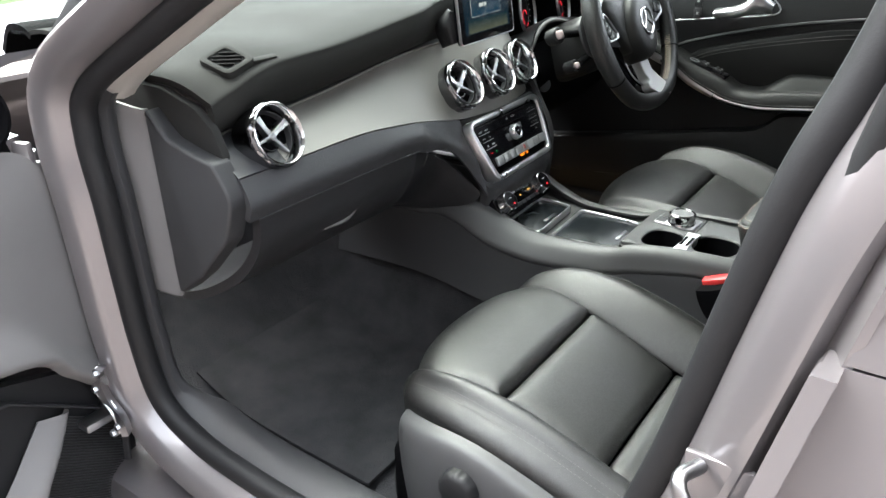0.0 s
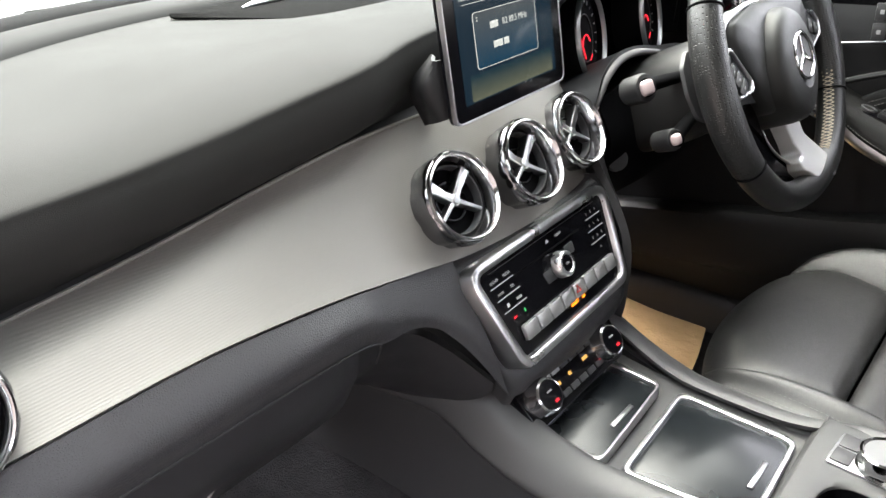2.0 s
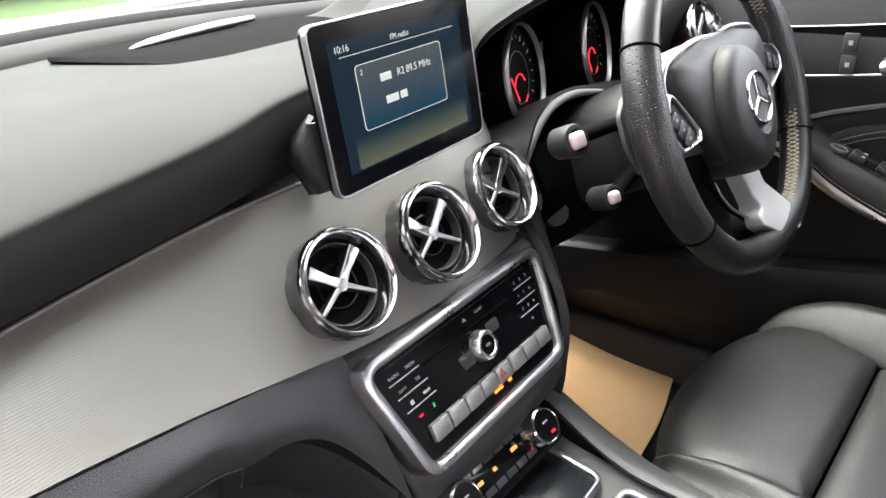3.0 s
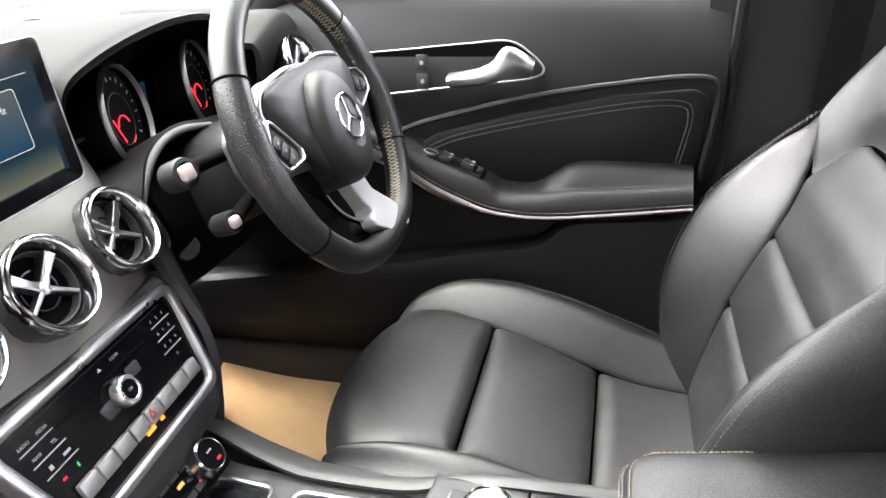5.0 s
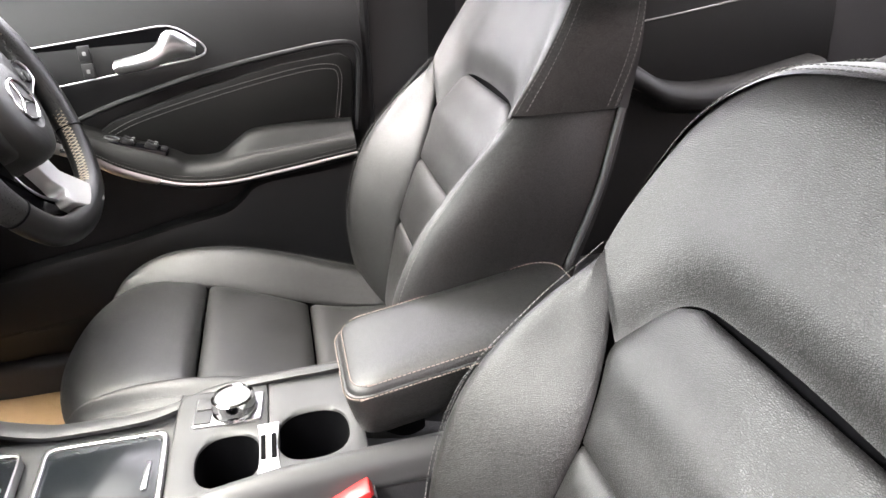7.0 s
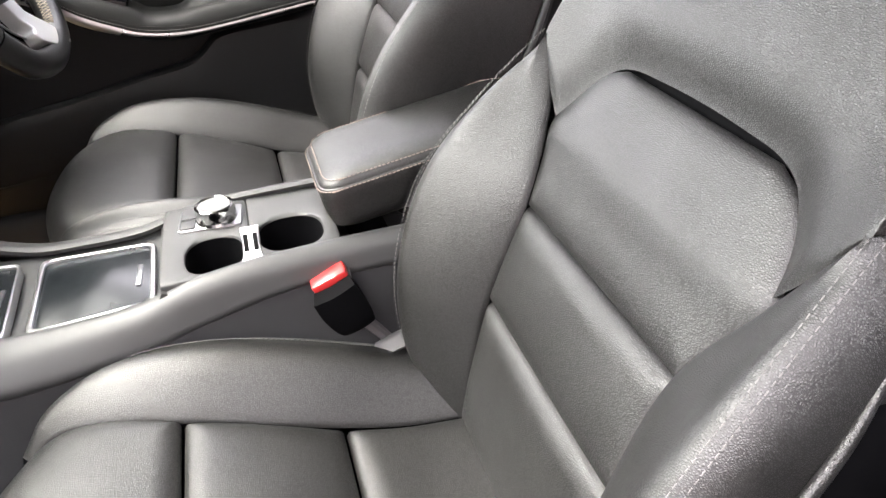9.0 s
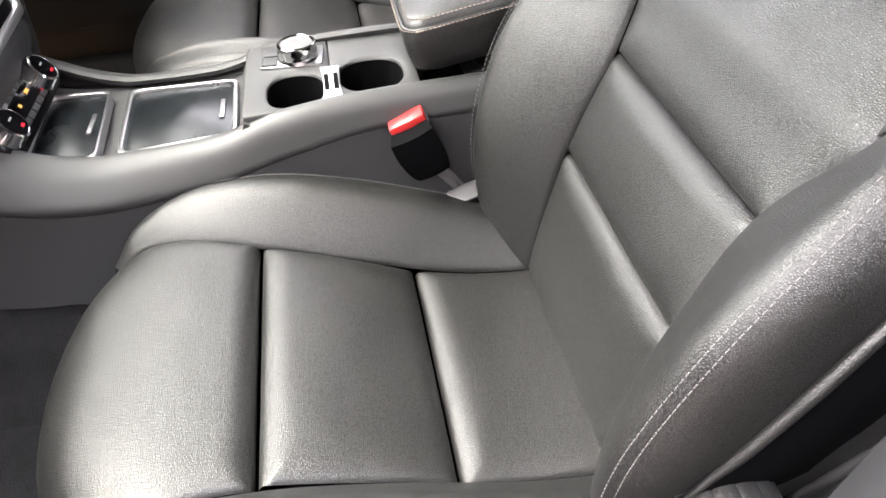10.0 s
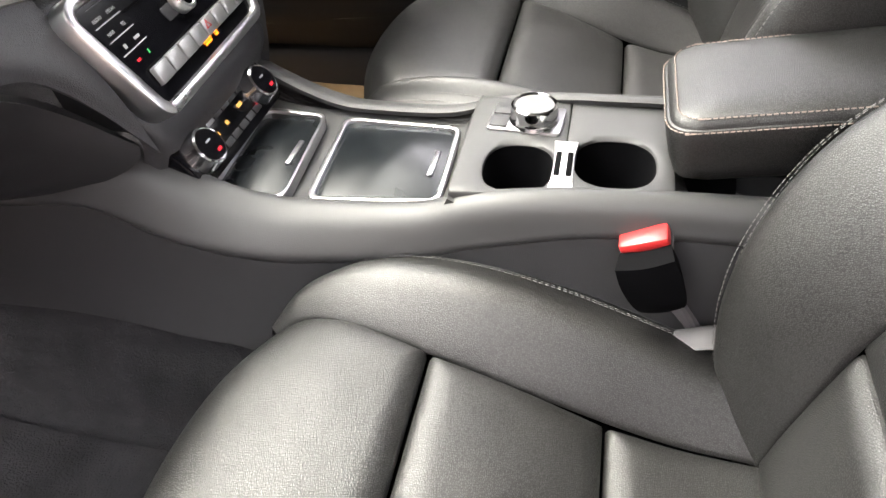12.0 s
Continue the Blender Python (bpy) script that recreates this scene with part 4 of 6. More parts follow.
    # centre speaker grille
    near = cr([(-0.100, 0.485, 1.101), (-0.065, 0.345, 1.1045), (-0.043, 0.280, 1.1055), (-0.006, 0.255, 1.1065), (0.074, 0.266, 1.1065), (0.124, 0.282, 1.106), (0.22, 0.33, 1.104)], 30)
    far = cr([(-0.094, 0.500, 1.101), (0.05, 0.540, 1.098), (0.24, 0.490, 1.098)], 30)
    part("speaker_grille", loft_box([near, near * 0.6 + far * 0.4 + (0, 0, 0.004), far], 0.004, 16, 40, flip=True), PERFORATED_GRILLE, t, "perforated centre speaker grille")
    part("grille_strip", tube([(-0.030, 0.428, 1.106), (-0.001, 0.437, 1.107), (0.09, 0.456, 1.108), (0.178, 0.472, 1.107)], [0.0015, 0.005, 0.006, 0.006, 0.004], 10, 24), SATIN, t, "slim silver strip across the grille")
    return t


dash = dashboard()


# ---- air vents ----
def air_vent(at, r=0.0455, label="round chrome-ringed air vent with cross-shaped blade"):
    t = thing("air_vent", label, "air vent", "round air vents", at=at)
    lobes = lambda a: 1 - 0.035 * (0.5 + 0.5 * math.sin(a * 8)) ** 4
    part("collar", revolve([(r * 0.96, -0.03), (r * 1.02, -0.004), (r * 1.045, 0.004), (r * 1.04, 0.011), (r * 1.00, 0.015), (r * 0.95, 0.0165)], 128, None, lobes), DARKCHROME, t, "scalloped dark chrome collar")
    part("ring", revolve([(r * 0.985, 0.010), (r * 0.985, 0.0155), (r * 0.965, 0.0185), (r * 0.93, 0.0195), (r * 0.895, 0.018), (r * 0.86, 0.013), (r * 0.825, 0.006), (r * 0.80, 0.000), (r * 0.79, -0.004)], 80), CHROME, t, "polished chrome ring")
    part("sleeve", revolve([(r * 0.795, -0.002), (r * 0.77, 0.0015), (r * 0.745, 0.001), (r * 0.73, -0.004), (r * 0.72, -0.010)], 48), HARD, t, "dark grey inner sleeve")
    part("well", disc(r * 0.79, -0.0085, 40), BLACK, t)
    part("inner_ring", tube([(r * 0.42 * math.cos(a), r * 0.42 * math.sin(a), -0.0065) for a in np.linspace(0, 2 * math.pi, 32, endpoint=False)], 0.0016, 6, closed=True), GLOSS, t)
    on = lambda a, d, off=0.0: (d * math.cos(radians(a)) - off * math.sin(radians(a)), d * math.sin(radians(a)) + off * math.cos(radians(a)))
    # two broad upper arms, two slim lower ones
    l = r * 0.735
    for a, w0, w1 in ((44, 0.0046, 0.0056), (143, 0.0046, 0.0056), (-34, 0.0026, 0.0018), (-150, 0.0026, 0.0018)):
        geo = prism([on(a, 0.001, -w0), on(a, l * 0.4, -w0 * 0.85), on(a, l, -w1), on(a, l, w1), on(a, l * 0.4, w0 * 0.85), on(a, 0.001, w0)], -0.009, 0.0025, 0.0016, None, 3)
        v = np.array(geo[0])
        v[:, 2] += np.where(v[:, 2] > -0.008, 0.005 * (np.hypot(v[:, 0], v[:, 1]) / l) ** 2 * (a > 0), 0)
        part("blade_arm", (v, geo[1]), BRUSHED if a > 0 else SATIN, t, "silver blade arm")
    part("hub", revolve([(0.0, 0.0045), (0.0040, 0.0042), (0.0062, 0.002), (0.0068, -0.010)], 20), SATIN, t)
    return t


tilt_up = lambda deg: (0, math.sin(radians(deg)), math.cos(radians(deg)))
for (px, py, pz), turn, lean in (((-0.566, 0.010, 0.984), 4, 22), ((-0.111, 0.007, 0.963), -2, 30), ((0.001, 0.004, 0.966), 0, 29), ((0.1295, 0.025, 0.963), 2, 28), ((0.5835, 0.004, 1.046), 0, 26)):
    air_vent(axes((px, py, pz), (math.cos(radians(turn)), math.sin(radians(turn)), 0), tilt_up(lean)) @ pose(0, 0, 0, 0, 0, -22 if px < -0.5 else 0))


# ---- display ----
def display():
    t = thing("display_screen", "free-standing tablet display showing a radio station", "screen", at=axes((0.006, 0.026, 1.098), (1, 0.066, 0), tilt_up(6.7)))
    o = lambda w, h, r: rounded([(-w, -h), (w, -h), (w, h), (-w, h)], r, 7)
    part("housing", prism(o(0.1040, 0.0675, 0.010), -0.008, 0.0, 0.003), GLOSS, t)
    part("rim", ring(o(0.1046, 0.0680, 0.010), o(0.1026, 0.0660, 0.009), -0.004, 0.0015, 0.0008), SATIN, t, "thin dark silver rim")
    part("glass", prism(o(0.1024, 0.0658, 0.009), -0.002, 0.001), GLOSS, t, "gloss black display glass")
    part("image", prism(o(0.086, 0.052, 0.001), 0.0, 0.0014), SCREEN, t, "dark blue radio page", smooth=0)
    part("stand", loft_box([[(-0.092, -0.070, -0.05), (-0.100, -0.03, -0.055), (-0.090, 0.0, -0.03)], [(-0.092, -0.060, -0.010), (-0.101, -0.03, -0.012), (-0.094, -0.005, -0.012)], [(0.07, -0.060, -0.010), (0.09, -0.03, -0.012), (0.09, -0.005, -0.012)]], 0.004), PLASTIC, t)
    return t


screen = display()


# ---- audio unit ----
RM = axes((0.010, -0.038, 0.843), (1, 0.045, 0), (0, 0.441, 0.897))


def audio_unit():
    t = thing("audio_unit", "silver-framed black audio control panel with silver keys", "control panel", at=RM)
    shape = lambda d: rounded([(-0.1178 + d, -0.062 + d), (0.1178 - d, -0.062 + d), (0.1448 - d * 1.2, 0.062 - d), (-0.1448 + d * 1.2, 0.062 - d)], [0.024 - d, 0.024 - d, 0.022 - d, 0.022 - d], 7)
    part("frame", ring(shape(0), shape(0.0115), -0.02, 0.007, 0.004), BRUSHED, t, "satin silver frame")
    part("fascia", prism(shape(0.0095), -0.02, 0.001), GLOSS, t, "gloss black fascia", smooth=0)
    kx = np.linspace(-0.096, 0.104, 9)
    for a, b in zip(kx[:-1], kx[1:]):
        part("key", box((b - a - 0.0018, 0.017, 0.008), 0.0018, at=((a + b) / 2, -0.028, 0.003)), SILVERKEY, t, "silver key")
    part("dial", revolve([(0.0095, 0.0125), (0.0105, 0.0138), (0.013, 0.0138), (0.0145, 0.012), (0.0155, 0.002)], 48, Matrix.Translation((0.004, 0.008, 0)), lambda a: 1 + 0.012 * math.sin(a * 30)), BRUSHED, t, "silver rotary dial")
    part("dial_cap", disc(0.0100, 0.0128, 32, Matrix.Translation((0.004, 0.008, 0))), GLOSS, t, "gloss black dial cap")
    return t


audio = audio_unit()


# ---- centre console ----
def console():
    t = thing("centre_console", "dark plastic centre console between the front seats", "console")
    # crest line of each side, then down the flank
    def flank(k):
        rows, lows = [], []
        for y, xt, zt, xs, zs, zl in ((0.30, 0.130, 0.720, 0.160, 0.705, 0.58), (0.12, 0.125, 0.730, 0.150, 0.708, 0.58), (0.03, 0.112, 0.752, 0.145, 0.712, 0.57), (-0.035, 0.107, 0.736, 0.146, 0.688, 0.56), (-0.065, 0.107, 0.721, 0.145, 0.676, 0.555), (-0.10, 0.105, 0.704, 0.143, 0.667, 0.55), (-0.14, 0.102, 0.692, 0.138, 0.659, 0.53),
                                      (-0.18, 0.098, 0.689, 0.130, 0.655, 0.52), (-0.28, 0.094, 0.693, 0.114, 0.660, 0.45), (-0.36, 0.092, 0.714, 0.106, 0.678, 0.42), (-0.50, 0.086, 0.722, 0.098, 0.696, 0.42), (-0.85, 0.084, 0.724, 0.096, 0.696, 0.42)):
            c = 0.012
            rows.append([(c + k * x, y, z) for x, z in ((xt - (0.010 if -0.3 < y < -0.11 else 0.008), zt - 0.002), (xt, zt), (xt + 0.45 * (xs - xt) + 0.003, zt - 0.22 * (zt - zs)), (xs, zs + 0.008), (xs + 0.0005, zs), (xs - 0.008, zs - 0.007))])
            lows.append([(c + k * x, y, z) for x, z in ((xs - 0.006, zs - 0.002), (xs - 0.003, zs - 0.012), (xs + 0.002, (zs + zl) / 2), (xs + 0.016, zl))])
        return rows, lows
    for k in (-1, 1):
        up, down = flank(k)
        part("side_panel", loft_box(up, 0.006, 60, 40, flip=k > 0), DECK, t)
        part("lower_flank", loft_box(down, 0.006, 60, 20, flip=k > 0), FLANK, t, "matt grey lower console flank")
    part("joint_line", tube([(-0.078, -0.298, 0.6965), (-0.088, -0.302, 0.688), (-0.0985, -0.306, 0.670)], 0.0008, 6, 16), BLACK, t)
    crease = [(0.012 - xs - 0.0004, y, zs + 0.0045) for y, xs, zs in ((0.022, 0.1448, 0.709), (-0.035, 0.146, 0.688), (-0.065, 0.145, 0.676), (-0.10, 0.143, 0.667), (-0.14, 0.138, 0.659), (-0.18, 0.130, 0.655), (-0.28, 0.114, 0.660), (-0.36, 0.106, 0.678), (-0.50, 0.098, 0.696))]
    part("accent_line", tube(crease, [0.0013, 0.0013, 0.0011, 0.0010, 0.0006], 6, 80), DOOR_GREY, t, "thin bright line along the flank")
    part("joint_line", tube([(-0.096, -0.036, 0.7375), (-0.110, -0.022, 0.7340), (-0.126, -0.002, 0.7290), (-0.136, 0.022, 0.7180)], 0.0013, 6, 20), BLACK, t)
    top = [[(-0.085, y, z + 0.005), (0.012, y, z), (0.11, y, z + 0.005)] for y, z in ((-0.03, 0.70), (-0.07, 0.686), (-0.15, 0.677), (-0.288, 0.680), (-0.304, 0.690), (-0.314, 0.708))]
    part("tray_deck", loft_box(top, 0.01, 50, 20), DECK, t)
    # deck with two cup wells
    for y0, y1, cx, cy, rx, ry in ((-0.414, -0.312, -0.031, -0.372, 0.041, 0.033), (-0.515, -0.414, -0.013, -0.461, 0.041, 0.038)):
        th = np.linspace(0, 2 * math.pi, 64, endpoint=False)
        xa, xb = (-0.079, 0.102) if y1 > -0.4 else (-0.075, 0.100)
        outer = []
        for a in th:
            c_, s_ = math.cos(a), math.sin(a)
            k = min((xb - cx) / c_ if c_ > 1e-6 else ((xa - cx) / c_ if c_ < -1e-6 else 9), (y1 - cy) / s_ if s_ > 1e-6 else ((y0 - cy) / s_ if s_ < -1e-6 else 9))
            outer.append((cx + k * c_, cy + k * s_))
        # wells squared off towards the divider
        bow = lambda a: (math.copysign(abs(math.cos(a)) ** 0.8, math.cos(a)), math.copysign(abs(math.sin(a)) ** 0.8, math.sin(a)))
        rim = np.array([(cx + rx * bow(a)[0], cy + ry * bow(a)[1]) for a in th])
        part("cup_deck", ring(outer, rim, 0.69, 0.718, 0.003), DECK, t)
        mid_ = np.array([cx, cy])
        part("cup_well", join(sheet(np.array([[(*(mid_ + (p - mid_) * r), z) for p in rim] for r, z in ((1.0, 0.714), (0.97, 0.69), (0.9, 0.61))]), wrap=True, flip=True), (np.array([(*(mid_ + (p - mid_) * 0.9), 0.61) for p in rim]), [tuple(range(64))])), BLACK, t)
    side = [(-0.046, 0.0115), (-0.030, 0.0100), (-0.006, 0.0092), (0.018, 0.0100), (0.034, 0.0115)]
    dv = part("cup_divider", prism([(x, -y) for x, y in side] + side[::-1], -0.010, 0.005, 0.0015, pose(-0.0205, -0.414, 0.716)), SILVERPAINT, t, "waisted silver-grey divider between the cup wells")
    for q in (-0.0055, 0.0055):
        part("slot", box((0.040, 0.0055, 0.003), 0.001, at=(-0.0265, -0.414 + q, 0.7205)), BLACK, dv)
    # tray lids
    for name, cs in (("small_lid", [(-0.076, -0.070), (0.088, -0.062), (0.080, -0.140), (-0.083, -0.150)]), ("large_lid", [(-0.074, -0.168), (0.086, -0.160), (0.080, -0.296), (-0.060, -0.300)])):
        z = 0.686 if name == "large_lid" else 0.691
        o = np.array(cs)[::-1]
        cen = o.mean(0)
        lid = part("tray_lid", prism(rounded(cen + (o - cen) * 0.95, 0.012, 6), z - 0.01, z, 0.002), SMOKED, t, "smoked gloss tray lid")
        part("lid_frame", ring(rounded(o, 0.014, 6), rounded(cen + (o - cen) * 0.915, 0.012, 6), z - 0.01, z + 0.004, 0.002), BRUSHED, lid, "silver frame")
        part("lid_pull", box((0.045, 0.006, 0.003), 0.001, at=(cen[0] + 0.0, o[:, 1].min() + 0.02, z + 0.001)), SATIN, lid)
    return t


centre = console()


def armrest():
    t = thing("armrest", "padded black leather centre armrest with stitched edge", "armrest")
    rim = rounded([(-0.064, -0.775), (-0.064, -0.497), (0.087, -0.497), (0.087, -0.775)], [0.045, 0.030, 0.034, 0.045], 11)
    mid = rim.mean(0)
    away = (rim - mid) / np.linalg.norm(rim - mid, axis=1, keepdims=True)
    rise = lambda y: 0.16 * np.clip(-0.50 - y, 0, 0.26)

    def level(inset, z):
        p = rim - away * inset
        return np.c_[p, z + rise(p[:, 1])]

    def shell(rows, close):
        g = np.array([level(i, z) for i, z in rows])
        v, f = sheet(g, wrap=True)
        n = len(rim)
        return (v, list(f) + [tuple(range((len(rows) - 1) * n, len(rows) * n))]) if close else (v, f)

    part("lower_shell", shell([(0.026, 0.724), (0.014, 0.730), (0.008, 0.745), (0.003, 0.766), (0.0005, 0.776), (0.002, 0.7815), (0.004, 0.7825)], False), LEATHER, t, "darker leather side below the seam")
    part("pad", shell([(0.004, 0.781), (0.0045, 0.7845), (0.008, 0.7885), (0.014, 0.7915), (0.024, 0.7940), (0.040, 0.7962), (0.056, 0.7972), (0.065, 0.7975)], True), LEATHER, t, "soft leather top pad")
    for inset, z in ((0.0005, 0.7800), (0.0095, 0.7905)):
        part("stitching", stitches([np.roll(level(inset, z), 16, 0)], 0.0034, 0.0016, 0.0007, (0, 0, 0.0003)), BROWNSTITCH, t, "pale brown stitching")
    return t


arm = armrest()




# ---- centre stack ----
def centre_stack():
    t = thing("centre_stack", "black centre stack housing under the round vents", "console")
    rows = []
    for y, z, w in ((0.002, 0.899, 0.146), (-0.014, 0.885, 0.142), (-0.050, 0.80, 0.122), (-0.066, 0.765, 0.112), (-0.052, 0.72, 0.108)):
        rows.append([(0.01 - w - 0.006, y + 0.03, z), (0.01 - w * 0.97, y + 0.006, z), (0.01, y, z), (0.01 + w * 0.97, y + 0.008, z), (0.01 + w + 0.012, y + 0.03, z), (0.01 + w + 0.03, y + 0.2, z)])
    part("housing", loft_box(rows, 0.01, 40, 60, flip=False), DASH_LOWER, t)
    s = axes((0.240, 0.02, 0.895), (0.85, -0.5, 0), (0, 0.3, 0.95))
    part("sensor", join(revolve([(0.0, 0.004), (0.012, 0.004), (0.015, 0.003), (0.0165, -0.004)], 32, s)), HARD, t, "round grey sensor grille")
    side = [[(0.165, 0.012, 0.93), (0.20, 0.03, 0.93), (0.235, 0.055, 0.93), (0.25, 0.15, 0.93)], [(0.15, -0.05, 0.84), (0.185, -0.02, 0.84), (0.22, 0.03, 0.84), (0.235, 0.15, 0.84)], [(0.135, -0.06, 0.76), (0.165, -0.03, 0.75), (0.195, 0.03, 0.74), (0.21, 0.15, 0.72)], [(0.13, -0.05, 0.70), (0.15, -0.02, 0.66), (0.17, 0.04, 0.62), (0.18, 0.15, 0.55)]]
    part("side_cheek", loft_box(side, 0.01, 24, 24), PLASTIC, t)
    return t


stack = centre_stack()


# ---- audio unit details ----
def audio_details():
    t = audio
    # slot and key groups on the fascia
    part("disc_slot", box((0.135, 0.0022, 0.002), 0.0006, at=(-0.005, 0.0285, 0.0012)), BLACK, t)
    part("upper_line", box((0.22, 0.0006, 0.001), 0, at=(0.0, 0.046, 0.0012)), HARD, t)
    part("key_strip", box((0.194, 0.017, 0.001), 0.0003, at=(0, -0.026, 0.001)), BLACK, t)
    for r in range(3):
        part("divider", box((0.040, 0.0009, 0.001), 0, at=(-0.095 + 0.003 * r, 0.0305 - 0.0145 * r, 0.0014)), WHITEMARK, t)
        part("divider", box((0.034, 0.0009, 0.001), 0, at=(0.099 - 0.003 * r, 0.0315 - 0.0145 * r, 0.0014)), WHITEMARK, t)
    put_ = lambda x, y: Matrix.Translation((x, y, 0.0015))
    for txt, x, y in (("RADIO", -0.106, 0.036), ("MEDIA", -0.084, 0.036), ("NAVI", -0.103, 0.0215), ("TEL", -0.082, 0.0215), ("CLEAR", 0.022, 0.0385)):
        words(txt, 0.0044, put_(x, y), WHITEMARK, t)
    words("ON", 0.0042, Matrix.Translation((0.004, 0.008, 0.0132)), WHITEMARK, t)
    n = 1
    for r in range(4):
        for k in range(3):
            if n <= 9:
                words(str(n), 0.0046, put_(0.087 + 0.0105 * k - 0.0015 * r, 0.0375 - 0.0145 * r), WHITEMARK, t)
            elif n == 11:
                words("0", 0.0046, put_(0.093, -0.006), WHITEMARK, t)
            n += 1
    part("eject_mark", prism([(-0.003, -0.0015), (0.003, -0.0015), (0, 0.0025)], 0, 0.0004, 0, put_(-0.002, 0.0385)), WHITEMARK, t, smooth=0)
    part("mute_mark", box((0.004, 0.004, 0.0004), 0, put_(-0.099, 0.007)), WHITEMARK, t)
    part("vehicle_mark", box((0.009, 0.0025, 0.0004), 0, put_(-0.079, 0.007)), WHITEMARK, t)
    part("call_end_mark", box((0.005, 0.002, 0.0004), 0, put_(-0.096, -0.008)), REDLIGHT, t, "small red handset mark")
    part("call_mark", box((0.002, 0.004, 0.0004), 0, put_(-0.078, -0.008)), GREENMARK, t, "small green handset mark")
    part("rocker", prism(rounded([(-0.030, -0.013), (-0.008, -0.013), (-0.011, 0.001), (-0.034, 0.001)], 0.003), 0, 0.0012, 0.0004, Matrix.Translation((0.004, 0.010, 0.0008))), HARD, t)
    part("rocker", prism(rounded([(0.016, 0.000), (0.036, 0.000), (0.038, 0.012), (0.018, 0.012)], 0.003), 0, 0.0012, 0.0004, Matrix.Translation((0.004, 0.010, 0.0008))), HARD, t)
    part("hazard_mark", ring([(-0.005, -0.004), (0.005, -0.004), (0, 0.005)], [(-0.003, -0.003), (0.003, -0.003), (0, 0.0025)], 0, 0.0005, 0.0001, Matrix.Translation((0.012, -0.026, 0.0072))), REDMARK, t, "red warning triangle", smooth=0)
    for x, w in ((0.004, 0.020), (0.024, 0.008)):
        for q in (0, 1):
            part("airbag_lamp", box((w * (0.9 - 0.2 * q), 0.0022, 0.0005), 0, Matrix.Translation((x, -0.0375 - 0.003 * q, 0.0014))), ORANGE, t, "lit orange lettering bar")


GREENMARK = glow("green_mark", (0.05, 0.5, 0.15), 0.06)
REDMARK = mat("red_mark", (0.35, 0.03, 0.03), 0.4)
audio_details()


def display_image():
    t = screen
    z = 0.0016
    part("card", prism(rounded([(-0.060, -0.022), (0.052, -0.022), (0.052, 0.030), (-0.060, 0.030)], 0.004), 0, 0.0018, 0), CARDBLUE, t, "pale blue station card", smooth=0)
    part("card_edge", ring(rounded([(-0.0606, -0.0226), (0.0526, -0.0226), (0.0526, 0.0306), (-0.0606, 0.0306)], 0.004), rounded([(-0.060, -0.022), (0.052, -0.022), (0.052, 0.030), (-0.060, 0.030)], 0.004), 0, 0.002, 0.0001), LETTER, t, smooth=0)
    part("header_line", box((0.150, 0.0005, 0.0004), 0, at=(0, 0.0395, z)), LETTER, t)
    words("10:16", 0.0078, Matrix.Translation((-0.071, 0.0455, z)), LETTER, t)
    words("FM radio", 0.0068, Matrix.Translation((0.0, 0.0445, z)), LETTER, t)
    part("name_bar", box((0.014, 0.0065, 0.0005), 0.0002, at=(-0.026, 0.0155, z + 0.0004)), LETTER, t)
    words("R2 89.5 MHz", 0.0088, Matrix.Translation((0.012, 0.0155, z + 0.0004)), LETTER, t)
    words("2", 0.006, Matrix.Translation((-0.054, 0.024, z + 0.0004)), LETTER, t)
    part("name_bar", box((0.016, 0.0065, 0.0005), 0.0002, at=(-0.022, -0.0035, z + 0.0004)), LETTER, t, "plain pale bar in place of a name")
    part("name_bar", box((0.009, 0.0065, 0.0005), 0.0002, at=(-0.007, -0.0035, z + 0.0004)), LETTER, t)
    part("lower_glow", prism(rounded([(-0.075, -0.0505), (0.079, -0.0505), (0.079, -0.026), (-0.075, -0.026)], 0.002), 0, 0.0016, 0), FOOTGLOW, t, "dim sandy gradient band", smooth=0)


def graded(name, low, high, axis, a, b, strength):
    """A lit page whose colour runs from low to high between a and b along one local axis."""
    m = glow(name, high, strength)
    nt = m.node_tree
    tc, sep, mr, ramp = (nt.nodes.new(k) for k in ("ShaderNodeTexCoord", "ShaderNodeSeparateXYZ", "ShaderNodeMapRange", "ShaderNodeMix"))
    ramp.data_type = "RGBA"
    nt.links.new(tc.outputs["Object"], sep.inputs[0])
    nt.links.new(sep.outputs[axis], mr.inputs[0])
    mr.inputs[1].default_value, mr.inputs[2].default_value = a, b
    ramp.inputs[6].default_value, ramp.inputs[7].default_value = (*low, 1), (*high, 1)
    nt.links.new(mr.outputs[0], ramp.inputs[0])
    nt.links.new(ramp.outputs[2], nt.nodes["Principled BSDF"].inputs["Emission Color"])
    nt.nodes["Principled BSDF"].inputs["Roughness"].default_value = 0.12
    return m


CARDBLUE = graded("station_card", (0.005, 0.03, 0.055), (0.05, 0.06, 0.065), 1, -0.02, 0.03, 0.07)
FOOTGLOW = graded("page_foot", (0.10, 0.11, 0.075), (0.01, 0.03, 0.04), 1, -0.05, -0.028, 0.05)
LETTER = glow("pale_letters", (0.8, 0.85, 0.8), 0.04)
display_image()


